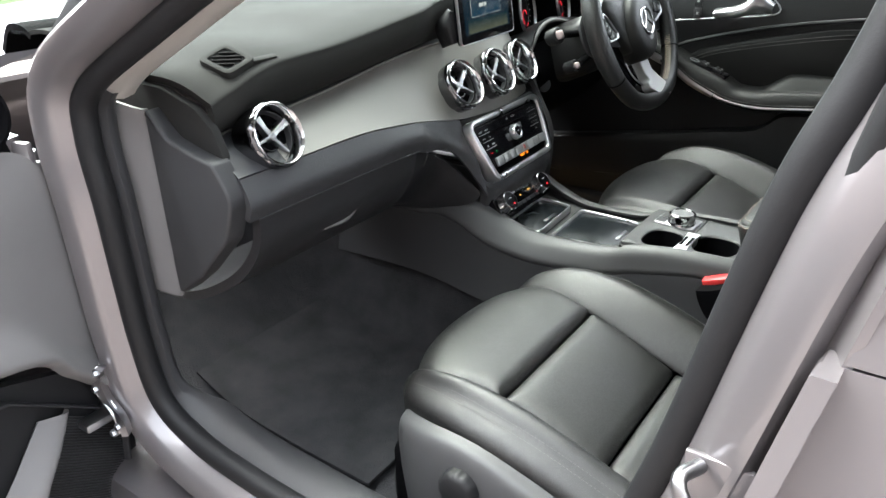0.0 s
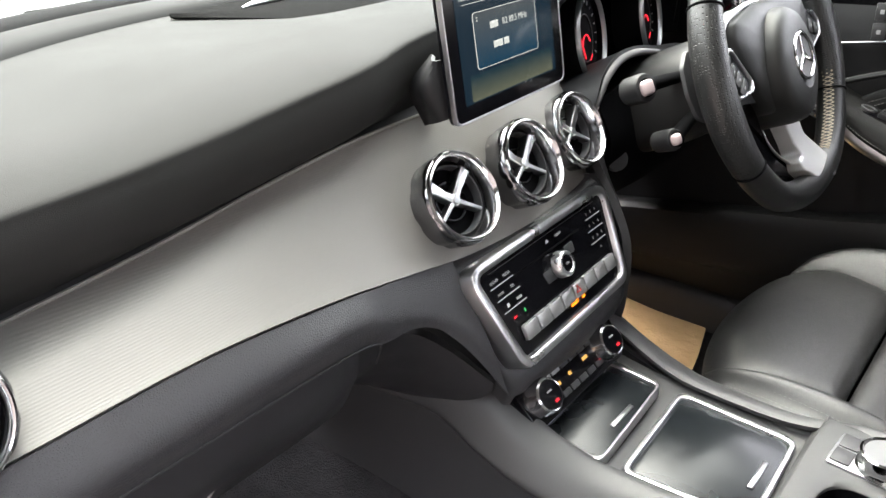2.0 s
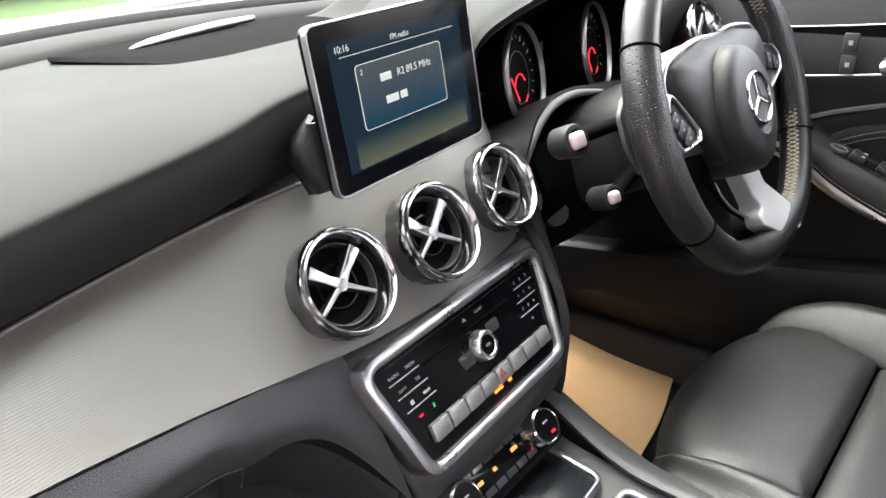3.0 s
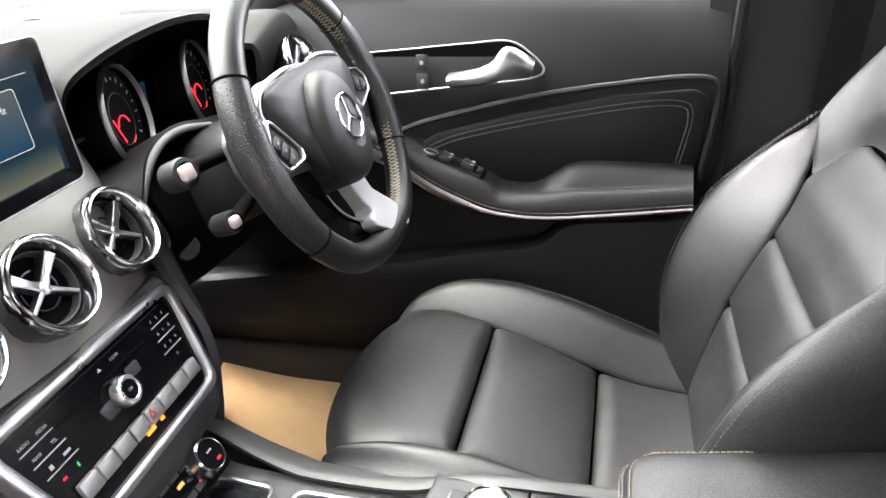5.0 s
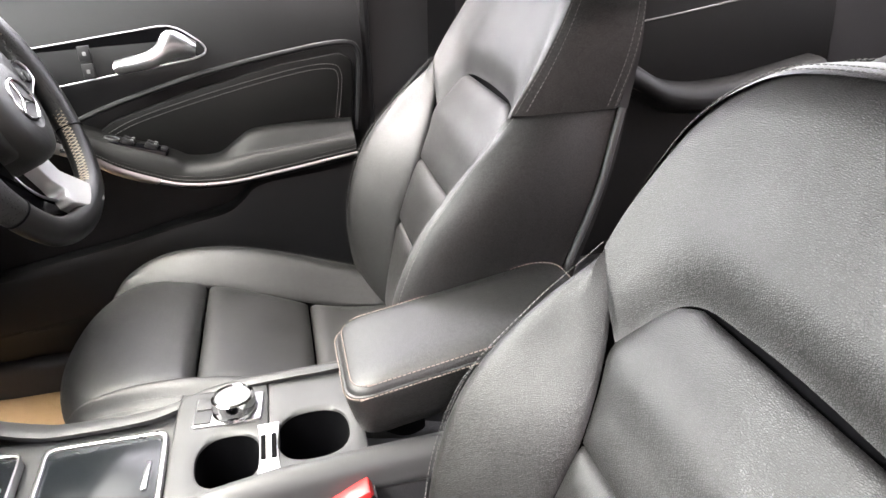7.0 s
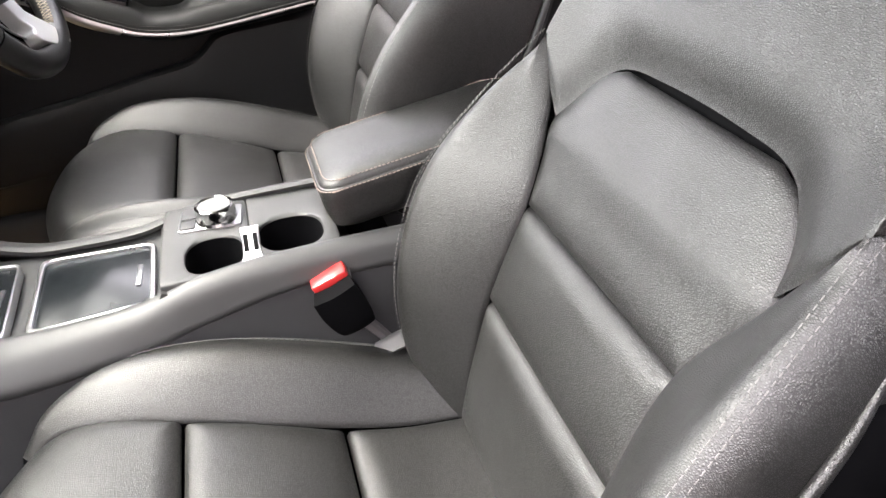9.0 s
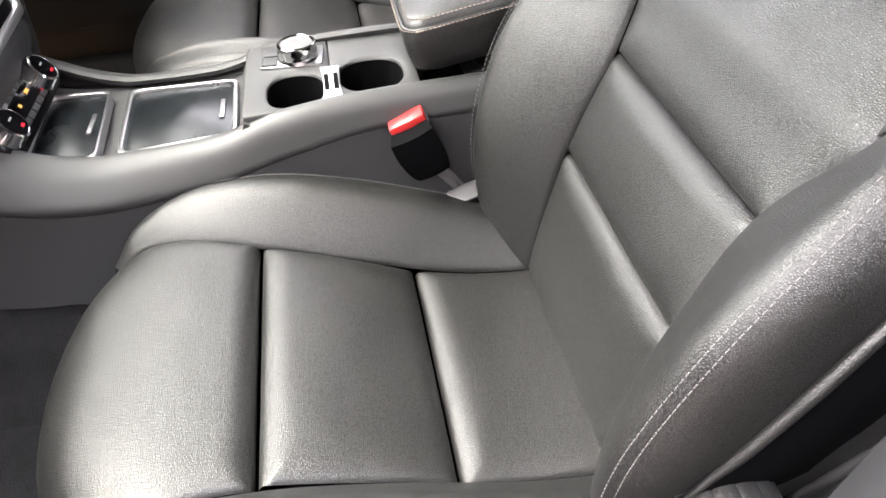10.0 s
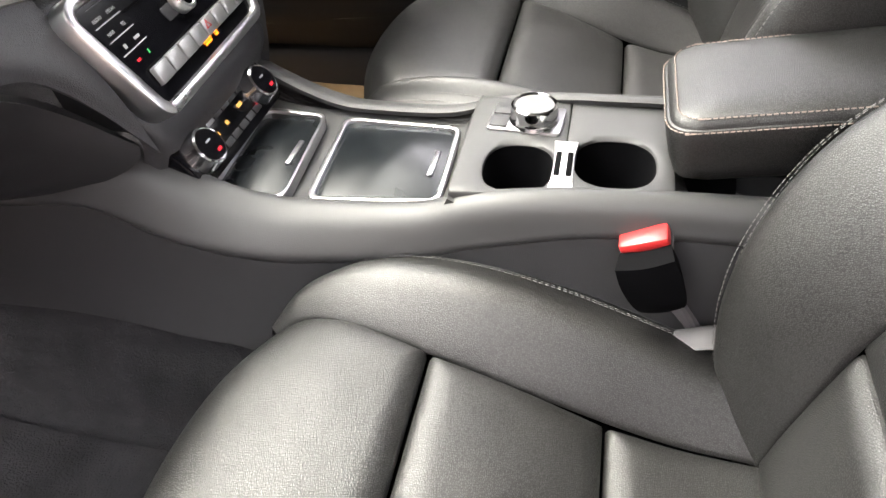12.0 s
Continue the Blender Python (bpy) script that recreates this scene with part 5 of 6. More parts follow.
# ---- climate panel ----
def climate_panel():
    m = axes((-0.004, -0.068, 0.733), (1, 0, 0), (0, 0.62, 0.78))
    t = thing("climate_panel", "gloss black climate panel with two chrome dials", "control panel", at=m)
    part("panel", prism(rounded([(-0.092, -0.028), (0.096, -0.028), (0.102, 0.024), (-0.098, 0.024)], 0.01), -0.02, 0.0, 0.002), GLOSS, t)
    for k in (-1, 1):
        d = part("dial", revolve([(0.0, 0.017), (0.0165, 0.017), (0.0175, 0.0175), (0.0195, 0.016), (0.021, 0.006), (0.023, 0.002), (0.0235, -0.004)], 60, Matrix.Translation((k * 0.066, 0.0, 0)), lambda a: 1 + 0.012 * math.sin(a * 26)), CHROME, t, "knurled chrome dial")
        part("cap", disc(0.0165, 0.0173, 36, Matrix.Translation((k * 0.066, 0, 0))), GLOSS, d, "gloss black cap")
        part("lamp", box((0.006, 0.003, 0.0006), 0, Matrix.Translation((k * 0.066 + 0.004, -0.009, 0.0176))), REDLIGHT, d, "small red lamp")
        part("mark", box((0.008, 0.0018, 0.0004), 0, Matrix.Translation((k * 0.066, 0.004, 0.0176))), WHITEMARK, d)
    part("digits", box((0.008, 0.004, 0.0006), 0, at=(-0.032, -0.002, 0.0005)), AMBER, t, "amber lit symbol")
    part("digits", box((0.005, 0.004, 0.0006), 0, at=(-0.008, -0.001, 0.0005)), AMBER, t)
    part("digits", box((0.010, 0.004, 0.0006), 0, at=(0.026, 0.001, 0.0005)), AMBER, t)
    for i in range(6):
        part("rocker_key", box((0.015, 0.009, 0.003), 0.001, at=(-0.044 + 0.0175 * i, 0.0135, 0.0)), SILVERKEY if i < 2 else HARD, t)
        part("rocker_key", box((0.015, 0.007, 0.003), 0.001, at=(-0.044 + 0.0175 * i, -0.0155, 0.0)), HARD, t)
    part("lamp", box((0.005, 0.0025, 0.0006), 0, at=(0.048, -0.012, 0.0016)), REDLIGHT, t)
    return t


climate = climate_panel()


# ---- console controls ----
def rotary_controller():
    t = thing("rotary_controller", "silver rotary controller with two small keys", "control knob", at=pose(0.050, -0.378, 0.717, 0, 0, -4))
    part("plate", prism(rounded([(-0.024, -0.030), (0.030, -0.030), (0.030, 0.046), (-0.024, 0.046)], 0.006), 0, 0.004, 0.002), SATIN, t)
    part("key", box((0.022, 0.018, 0.002), 0.001, at=(-0.009, 0.034, 0.0046)), HARD, t)
    part("key", box((0.022, 0.018, 0.002), 0.001, at=(0.016, 0.034, 0.0046)), HARD, t)
    part("cap", revolve([(0.0, 0.0218), (0.0195, 0.0218), (0.0197, 0.0205)], 48), KNOBTOP, t)
    part("knob", revolve([(0.0185, 0.0205), (0.0205, 0.0222), (0.0215, 0.0235), (0.0235, 0.022), (0.0245, 0.012), (0.0235, 0.009), (0.0245, 0.006), (0.0255, 0.003)], 72, None, lambda a: 1 + 0.006 * math.sin(a * 40)), CHROME, t, "knurled chrome knob")
    return t


knob = rotary_controller()


def belt_buckle(at, label):
    t = thing("belt_buckle", label, "seat belt buckle", "seat belt buckles", at=at)
    part("body", loft_box([[(-0.010, -0.022, 0.002), (-0.013, 0, 0.002), (-0.010, 0.022, 0.002)], [(-0.011, -0.0235, -0.02), (-0.014, 0, -0.02), (-0.011, 0.0235, -0.02)], [(-0.010, -0.020, -0.043), (-0.013, 0, -0.043), (-0.010, 0.020, -0.043)], [(-0.008, -0.013, -0.052), (-0.010, 0, -0.052), (-0.008, 0.013, -0.052)]], 0.022), BLACK, t)
    part("release_button", box((0.022, 0.043, 0.012), 0.003, at=(0.0, 0, 0.004)), RED, t, "red release button")
    part("button_rim", box((0.025, 0.046, 0.004), 0.0015, at=(0.0, 0, -0.003)), DOOR_GREY, t)
    part("mark", box((0.0006, 0.018, 0.005), 0, at=(-0.0144, 0.002, -0.028)), FLANK, t, "small moulded lettering bar")
    part("webbing", loft_box([[(-0.004, y - 0.006 * k, z), (0.0, y, z), (-0.004, y + 0.006 * k, z)] for y, z, k in ((0.0, -0.048, 1.3), (-0.002, -0.065, 1.5), (-0.008, -0.09, 1.4), (-0.014, -0.12, 1.2))], 0.004, 12, 8), DOOR_GREY, t, "pale grey buckle stalk")
    return t


belt_buckle(axes((-0.098, -0.492, 0.694), (1, 0.0, 0.10), (0, 0.927, -0.375)) @ pose(0, 0, 0, 0, 0, 0), "black belt buckle with a red release button")
rail_cover = thing("seat_rail_cover", "pale grey plastic cover of the seat rail beside the console", "seat trim")
part("cover", loft_box([[(-0.128, -0.525, 0.588), (-0.108, -0.530, 0.600), (-0.098, -0.540, 0.585)], [(-0.130, -0.570, 0.603), (-0.110, -0.575, 0.613), (-0.098, -0.585, 0.598)], [(-0.135, -0.630, 0.580), (-0.115, -0.640, 0.590), (-0.100, -0.650, 0.575)]], 0.004, 16, 12), DOOR_GREY, rail_cover)
belt_buckle(pose(0.128, -0.56, 0.655, 0, 0, 0) @ pose(0, 0, 0, -20), "black belt buckle beside the driver seat")


# ---- steering wheel ----
WM = axes((0.360, -0.1275, 1.021), (1, -0.016, 0), tilt_up(21.6)) @ Matrix.Scale(1.047, 4)


def steering_wheel():
    t = thing("steering_wheel", "black perforated leather steering wheel with silver spokes", "steering wheel", at=WM)
    R = 0.170
    flat = lambda a: (R * math.cos(a), R * math.sin(a) if math.sin(a) > -0.85 else R * (-0.85 + 0.75 * (math.sin(a) + 0.85)), 0)
    arc = lambda a0, a1, n: [flat(radians(a)) for a in np.linspace(a0, a1, n)]
    part("rim_top", tube(arc(37.5, 150.5, 60), 0.0172, 20), RIM_LEATHER, t, "smooth leather rim section")
    part("rim_grip", tube(arc(151.5, 213.5, 44), [0.0178, 0.0195, 0.020, 0.0195, 0.0180], 20), PERFORATED, t, "perforated leather rim section")
    part("rim_grip", tube(arc(-25.5, 36.5, 44), [0.0180, 0.0195, 0.020, 0.0195, 0.0178], 20), PERFORATED, t, "perforated leather rim section")
    part("rim_bottom", tube(arc(214.5, 333.5, 60), 0.0178, 20), RIM_LEATHER, t, "smooth leather rim section")
    for a in (37, 151, 214, 334):
        cx, cy, _ = flat(radians(a))
        part("rim_joint", put(tube([(0.0183 * math.cos(q), 0, 0.0183 * math.sin(q)) for q in np.linspace(0, 2 * math.pi, 28, endpoint=False)], 0.0011, 6, closed=True), pose(cx, cy, 0, 0, 0, a)), BLACK, t)
    # herringbone thread along the inner side of the rim
    for a0, a1 in ((-62, 62), (118, 235)):
        geos = []
        for i in range(int((a1 - a0) / 2.0)):
            p, q = radians(a0 + 2.0 * i), radians(a0 + 2.0 * i + 1.9)
            on = lambda a, h: tuple(np.array(flat(a)) * (1 - 0.0182 * math.cos(h) / R) + (0, 0, 0.0188 * math.sin(h)))
            geos += [tube([on(p, 0.55), on((p + q) / 2, 0.2), on(q, -0.15)], 0.0006, 4), tube([on(q, 0.55), on((p + q) / 2, 0.2), on(p, -0.15)], 0.0006, 4)]
        part("stitching", join(*geos), RIMTHREAD, t, "beige cross stitching")
    # wings of the airbag cover, then its raised oval centre
    wing = rounded([(-0.106, 0.060), (-0.115, 0.040), (-0.082, -0.018), (-0.050, -0.060), (0.050, -0.060), (0.082, -0.018), (0.115, 0.040), (0.106, 0.060), (0.050, 0.071), (-0.050, 0.071)], [0.012, 0.02, 0.03, 0.04, 0.04, 0.03, 0.02, 0.012, 0.06, 0.06], 7)
    rows = [np.c_[wing * k, np.full(len(wing), z)] for k, z in ((1.0, -0.035), (1.0, -0.004), (0.985, 0.003), (0.95, 0.007), (0.80, 0.011), (0.55, 0.014), (0.0, 0.015))]
    part("cover_wing", sheet(np.array(rows), wrap=True), HUB, t, "soft black airbag cover")
    th = np.linspace(0, 2 * math.pi, 64, endpoint=False)
    oval = np.c_[-0.006 + 0.057 * np.cos(th) * (1 - 0.10 * np.minimum(np.sin(th), 0) ** 2), -0.006 + np.where(np.sin(th) > 0, 0.064, 0.072) * np.sin(th)]
    mid = np.array([-0.006, -0.006])
    rows = [np.c_[mid + (oval - mid) * k, np.full(len(oval), z)] for k, z in ((1.03, -0.03), (1.02, 0.006), (1.0, 0.015), (0.965, 0.022), (0.90, 0.0275), (0.78, 0.031), (0.62, 0.033), (0.50, 0.0338), (0.465, 0.0320), (0.0, 0.0320))]
    part("airbag_cover", sheet(np.array(rows), wrap=True), HUB, t, "raised oval centre of the airbag cover")
    ex, ey, ez = -0.006, -0.004, 0.0335
    part("emblem_ring", tube([(ex + 0.0265 * math.cos(a), ey + 0.0265 * math.sin(a), ez) for a in np.linspace(0, 2 * math.pi, 48, endpoint=False)], 0.0021, 8, closed=True), CHROME, t, "plain chrome ring emblem")
    part("emblem_disc", disc(0.0262, ez - 0.0008, 36, Matrix.Translation((ex, ey, 0))), KNOBTOP, t, "dark grey disc")
    for a in (94, 214, 334):
        arm_ = [(0.0, -0.0042), (0.024, -0.0008), (0.024, 0.0008), (0.0, 0.0042)]
        part("emblem_arm", prism(arm_, 0, 0.0022, 0.0008, pose(ex, ey, ez - 0.0008, 0, 0, a)), CHROME, t)
    part("airbag_mark", box((0.015, 0.003, 0.0004), 0.0001, pose(0.030, -0.044, 0.0258, 0, 22, 30)), HARD, t, "small pressed lettering bar")
    # side spokes with button pods
    for k, pod in ((-1, [(-0.131, 0.038), (-0.121, 0.032), (-0.087, -0.010), (-0.090, -0.021), (-0.132, -0.022), (-0.150, 0.004)]), (1, [(0.085, 0.047), (0.138, 0.036), (0.153, 0.022), (0.150, 0.004), (0.100, -0.014), (0.086, 0.012)])):
        arm_ = [[(k * 0.060, 0.056, -0.006), (k * 0.058, 0.012, -0.002), (k * 0.050, -0.040, -0.006)], [(k * 0.11, 0.048, -0.006), (k * 0.11, 0.008, -0.003), (k * 0.11, -0.030, -0.008)], [(k * 0.160, 0.036, -0.008), (k * 0.162, 0.004, -0.006), (k * 0.160, -0.030, -0.010)]]
        sp = part("spoke", loft_box(arm_, 0.016, 24, 16, flip=k > 0), PLASTIC, t)
        cen = np.mean(pod, 0)
        outer = rounded(pod, 0.007, 6)
        inner = cen + (outer - cen) * 0.84
        part("button_frame", ring(outer, inner, -0.010, 0.006, 0.0022), BRUSHED, sp, "satin silver button frame")
        part("button_bed", prism(inner, -0.010, 0.002), PLASTIC, sp)
        ax = np.array([0.022, -0.030]) if k < 0 else np.array([0.046, -0.016])
        for i in (-1, 0, 1):
            w = 0.019 + 0.003 * i * (-k)
            ang = math.degrees(math.atan2(ax[1], ax[0]))
            o = cen + ax * 0.36 * i + (np.array([-0.004, -0.004]) if k < 0 else np.array([0, 0.001]))
            part("button", box((0.0125, w, 0.006), 0.0022, pose(o[0], o[1], 0.003, 0, 0, ang)), HUB, sp)
            part("button_mark", box((0.0025, 0.004, 0.0003), 0, pose(o[0], o[1], 0.0061, 0, 0, ang)), WHITEMARK, sp)
    trim_ = [(-0.010, 0.0725, 0.004), (-0.050, 0.0725, 0.002), (-0.095, 0.0660, -0.001), (-0.112, 0.0570, -0.003), (-0.121, 0.0400, -0.004), (-0.112, 0.020, -0.003)]
    part("spoke_trim", tube(trim_, [0.0012, 0.0026, 0.0032, 0.0034, 0.0030, 0.0022], 10, 50), BRUSHED, t, "silver trim round the wing")
    part("spoke_trim", tube([(-x, y, z) for x, y, z in trim_], [0.0012, 0.0026, 0.0032, 0.0034, 0.0030, 0.0022], 10, 50), BRUSHED, t, "silver trim round the wing")
    # lower spoke: silver prong widening to a foot, and a gloss black leg with a silver lip
    foot = rounded([(-0.006, -0.066), (0.042, -0.070), (0.052, -0.100), (0.084, -0.142), (0.086, -0.158), (0.070, -0.166), (0.022, -0.158), (-0.004, -0.138), (-0.004, -0.126), (0.016, -0.122), (0.010, -0.104)], [0.002, 0.002, 0.02, 0.008, 0.006, 0.006, 0.01, 0.006, 0.006, 0.008, 0.02], 5)
    geo = prism(foot, -0.024, -0.004, 0.003, None, 3)
    v = np.array(geo[0])
    v[:, 2] += np.where(v[:, 2] > -0.02, np.clip(-0.105 - v[:, 1], 0, 1) * 0.34, 0) + 0.002
    v[:, 0] = (v[:, 0] - 0.02) * 0.92 + 0.008
    part("lower_spoke", (v, geo[1]), SILVERPAINT, t, "satin silver lower spoke")
    # Dark floor reflected in the leg is put into black, sky into the prong's silver.
    leg = rounded([(-0.118, -0.026), (-0.070, -0.030), (-0.058, -0.052), (-0.056, -0.082), (-0.040, -0.108), (-0.002, -0.134), (0.030, -0.160), (-0.020, -0.158), (-0.072, -0.130), (-0.112, -0.080)], [0.004, 0.016, 0.01, 0.02, 0.02, 0.01, 0.004, 0.02, 0.03, 0.03], 6)
    part("lower_leg", prism(leg, -0.026, -0.012, 0.004, None, 3), GLOSS, t, "lower leg, its dark reflection put into gloss black")
    part("leg_lip", tube([(-0.057, -0.072, -0.0115), (-0.052, -0.090, -0.0105), (-0.036, -0.1105, -0.0095), (-0.002, -0.1335, -0.008)], [0.0006, 0.0015, 0.0018, 0.0018], 8, 30), BRUSHED, t, "thin silver lip")
    for k in (1, -1):
        blade = rounded([(0.092, 0.040), (0.128, 0.046), (0.146, 0.030), (0.149, 0.0), (0.140, -0.030), (0.118, -0.040), (0.092, -0.030)], 0.012, 5) * (k, 1)
        part("shift_paddle", prism(blade if k > 0 else blade[::-1], -0.046, -0.041, 0.002, None, 2), HARD, t, "dark shift paddle")
    return t


RIM_LEATHER = mat("smooth_rim_leather", (0.009, 0.009, 0.009), 0.36, spec=0.5, bump=(("voronoi", 700, 0.2, 0.0004),), vary=0.2)
PERFORATED = mat("perforated_leather", (0.008, 0.008, 0.008), 0.40, spec=0.5, bump=(("dots", 330, 1.0, 0.0012),), vary=0.2, cavity_shade=0.9)
RIMTHREAD = mat("beige_thread", (0.30, 0.25, 0.19), 0.7)
swheel = steering_wheel()


def column():
    t = thing("steering_column", "black plastic steering column shroud with two stalks", "steering column", at=WM)
    part("shroud", loft_box([[(r * math.cos(a), r * 0.9 * math.sin(a), z) for a in np.linspace(0, 2 * math.pi, 13)] for r, z in ((0.050, -0.028), (0.056, -0.056), (0.056, -0.12))], 0.004, 20, 48), VINYL, t)
    for (x, y, z), a in (((-0.205, 0.024, -0.075), 0), ((-0.180, -0.042, -0.072), 0)):
        # Rods are near-black: the darkness that hides them is put into the colour.
        part("stalk", tube([(x + 0.15, y * 0.6, z - 0.01), (x + 0.04, y, z), (x + 0.012, y, z + 0.012)], [0.007, 0.008, 0.010], 14, 10), BLACK, t)
        s = 1.0 if y > 0 else 0.78
        tip = axes((x + 0.006, y, z + 0.014), (0.25, 0, 0.97), (0, 1, 0))
        part("stalk_collar", revolve([(0.0155 * s, -0.026), (0.0165 * s, -0.004), (0.0150 * s, 0.0), (0.011 * s, 0.001)], 32, axes((x + 0.012, y, z + 0.012), (0.97, 0, 0.25), (0, 1, 0))), PLASTIC, t, "ribbed black stalk end")
        part("stalk_button", box((0.0165 * s, 0.0165 * s, 0.010), 0.004, axes((x + 0.010, y, z + 0.014), (0.97, 0, 0.25), (0, 1, 0)), 3), STALKTIP, t, "pale pinkish stalk button")
    sup = lambda w, h, z, y0: [(w * math.copysign(abs(math.cos(a)) ** 0.6, math.cos(a)), y0 + h * math.copysign(abs(math.sin(a)) ** 0.6, math.sin(a)), z) for a in np.linspace(0, 2 * math.pi, 25)]
    part("switch_housing", loft_box([sup(0.062, 0.046, -0.052, -0.004), sup(0.080, 0.054, -0.066, -0.006), sup(0.092, 0.060, -0.110, -0.010), sup(0.096, 0.062, -0.190, -0.012)], 0.004, 24, 64), VINYL, t, "black column switch housing")
    return t


col = column()


# ---- instrument binnacle ----
def binnacle():
    t = thing("instrument_cluster", "hooded instrument cluster with two chrome-ringed dials", "instrument panel")
    edge = [(0.150, 0.10, 1.00), (0.152, 0.078, 1.06), (0.160, 0.066, 1.105), (0.206, 0.06, 1.126), (0.282, 0.055, 1.141), (0.37, 0.055, 1.146), (0.46, 0.06, 1.135), (0.512, 0.07, 1.09), (0.525, 0.08, 1.01)]
    mid = [(0.138, 0.13, 1.02), (0.140, 0.12, 1.07), (0.150, 0.115, 1.103), (0.206, 0.11, 1.128), (0.282, 0.11, 1.143), (0.37, 0.11, 1.148), (0.46, 0.11, 1.138), (0.525, 0.12, 1.10), (0.55, 0.12, 1.03)]
    back = [(0.130, 0.30, 1.06), (0.131, 0.30, 1.085), (0.150, 0.30, 1.097), (0.206, 0.30, 1.110), (0.282, 0.33, 1.128), (0.37, 0.34, 1.137), (0.46, 0.33, 1.132), (0.53, 0.29, 1.112), (0.58, 0.29, 1.08)]
    part("hood", loft_box([back, mid, edge], 0.008, 30, 50), DASH_SOFT, t, "soft black hood")
    tub = [edge, [(x * 0.9 + 0.034, y + 0.06, z - 0.02 * (z > 1.1)) for x, y, z in edge], [(x * 0.8 + 0.068, y + 0.13, 1.04 + (z - 1.04) * 0.7) for x, y, z in edge]]
    part("tub", loft_box(tub, 0.005, 20, 40, flip=True), BLACK, t)
    part("face", box((0.36, 0.012, 0.20), 0.004, axes((0.345, 0.165, 1.03), (1, 0, 0), (0, 0, 1)) @ pose(0, 0, 0, -90)), BLACK, t)
    part("lower_lip", loft_box([[(0.196, 0.034, 0.968), (0.207, 0.030, 0.992), (0.224, 0.029, 1.011), (0.249, 0.027, 1.024), (0.285, 0.024, 1.027), (0.34, 0.020, 1.018), (0.40, 0.02, 1.01), (0.50, 0.03, 0.985)], [(0.17, 0.09, 0.98), (0.205, 0.09, 0.985), (0.26, 0.10, 0.99), (0.32, 0.10, 0.99), (0.40, 0.10, 0.99), (0.50, 0.10, 0.98)], [(0.17, 0.16, 0.96), (0.205, 0.16, 0.96), (0.26, 0.16, 0.96), (0.32, 0.16, 0.96), (0.40, 0.16, 0.96), (0.50, 0.16, 0.96)]], 0.01, 20, 30), PLASTIC, t)
    part("lip_rail", tube([(0.192, 0.034, 0.958), (0.206, 0.030, 0.992), (0.223, 0.029, 1.012), (0.249, 0.027, 1.0255), (0.285, 0.024, 1.0285), (0.34, 0.020, 1.0195)], [0.003, 0.0045, 0.005, 0.005, 0.0045, 0.003], 10, 40), DOOR_GREY, t, "grey rail along the lower edge of the hood")
    for x, k in ((0.272, 1), (0.442, -1)):
        m = axes((x, 0.088, 1.046), (math.cos(radians(15)), math.sin(radians(15)), 0), tilt_up(10))
        d = part("dial", revolve([(0.0615, 0.000), (0.0618, 0.004), (0.060, 0.007), (0.0583, 0.005), (0.0578, 0.000)], 56, m), SATIN, t, "silver dial ring")
        part("dial_sleeve", revolve([(0.0613, -0.04), (0.0613, 0.001), (0.0578, 0.001), (0.055, -0.02)], 48, m), BLACK, d)
        part("dial_face", disc(0.057, -0.006, 48, m), BLACK, d)
        part("needle", box((0.0028, 0.034, 0.0016), 0.001, m @ Matrix.Translation((-0.020, -0.012, -0.004)) @ pose(0, 0, 0, 0, 0, 25)), REDLIGHT, d, "red needle")
        part("small_needle", box((0.013, 0.0018, 0.0016), 0.001, m @ Matrix.Translation((0.012, -0.030, -0.004)) @ pose(0, 0, 0, 0, 0, 30)), REDLIGHT, d)
        part("inner_ring", tube([m @ Vector((0.031 * math.cos(a), 0.031 * math.sin(a) - 0.002, -0.005)) for a in np.linspace(0, 2 * math.pi, 40, endpoint=False)], 0.0008, 6, closed=True), HARD, d)
        part("lit_arc", tube([m @ Vector((0.018 * math.cos(a), 0.018 * math.sin(a) - 0.016, -0.005)) for a in np.linspace(0.4, 2.7, 14)], 0.0010, 6), REDLIGHT, d, "small red lit arc")
        for i in range(17):
            a = radians(220 - 16 * i)
            part("tick", box((0.006 if i % 2 == 0 else 0.0035, 0.0014, 0.001), 0, m @ Matrix.Translation((0.046 * math.cos(a), 0.046 * math.sin(a), -0.005)) @ pose(0, 0, 0, 0, 0, math.degrees(a))), WHITEMARK, d)
    part("readout", box((0.036, 0.002, 0.05), 0, at=(0.357, 0.128, 1.04)), SCREEN, t, "dark blue readout")
    for i in range(3):
        part("readout_bar", box((0.022, 0.001, 0.005), 0, at=(0.357, 0.126, 1.026 + 0.011 * i)), LETTER if i else AMBER, t)
    return t


cluster = binnacle()


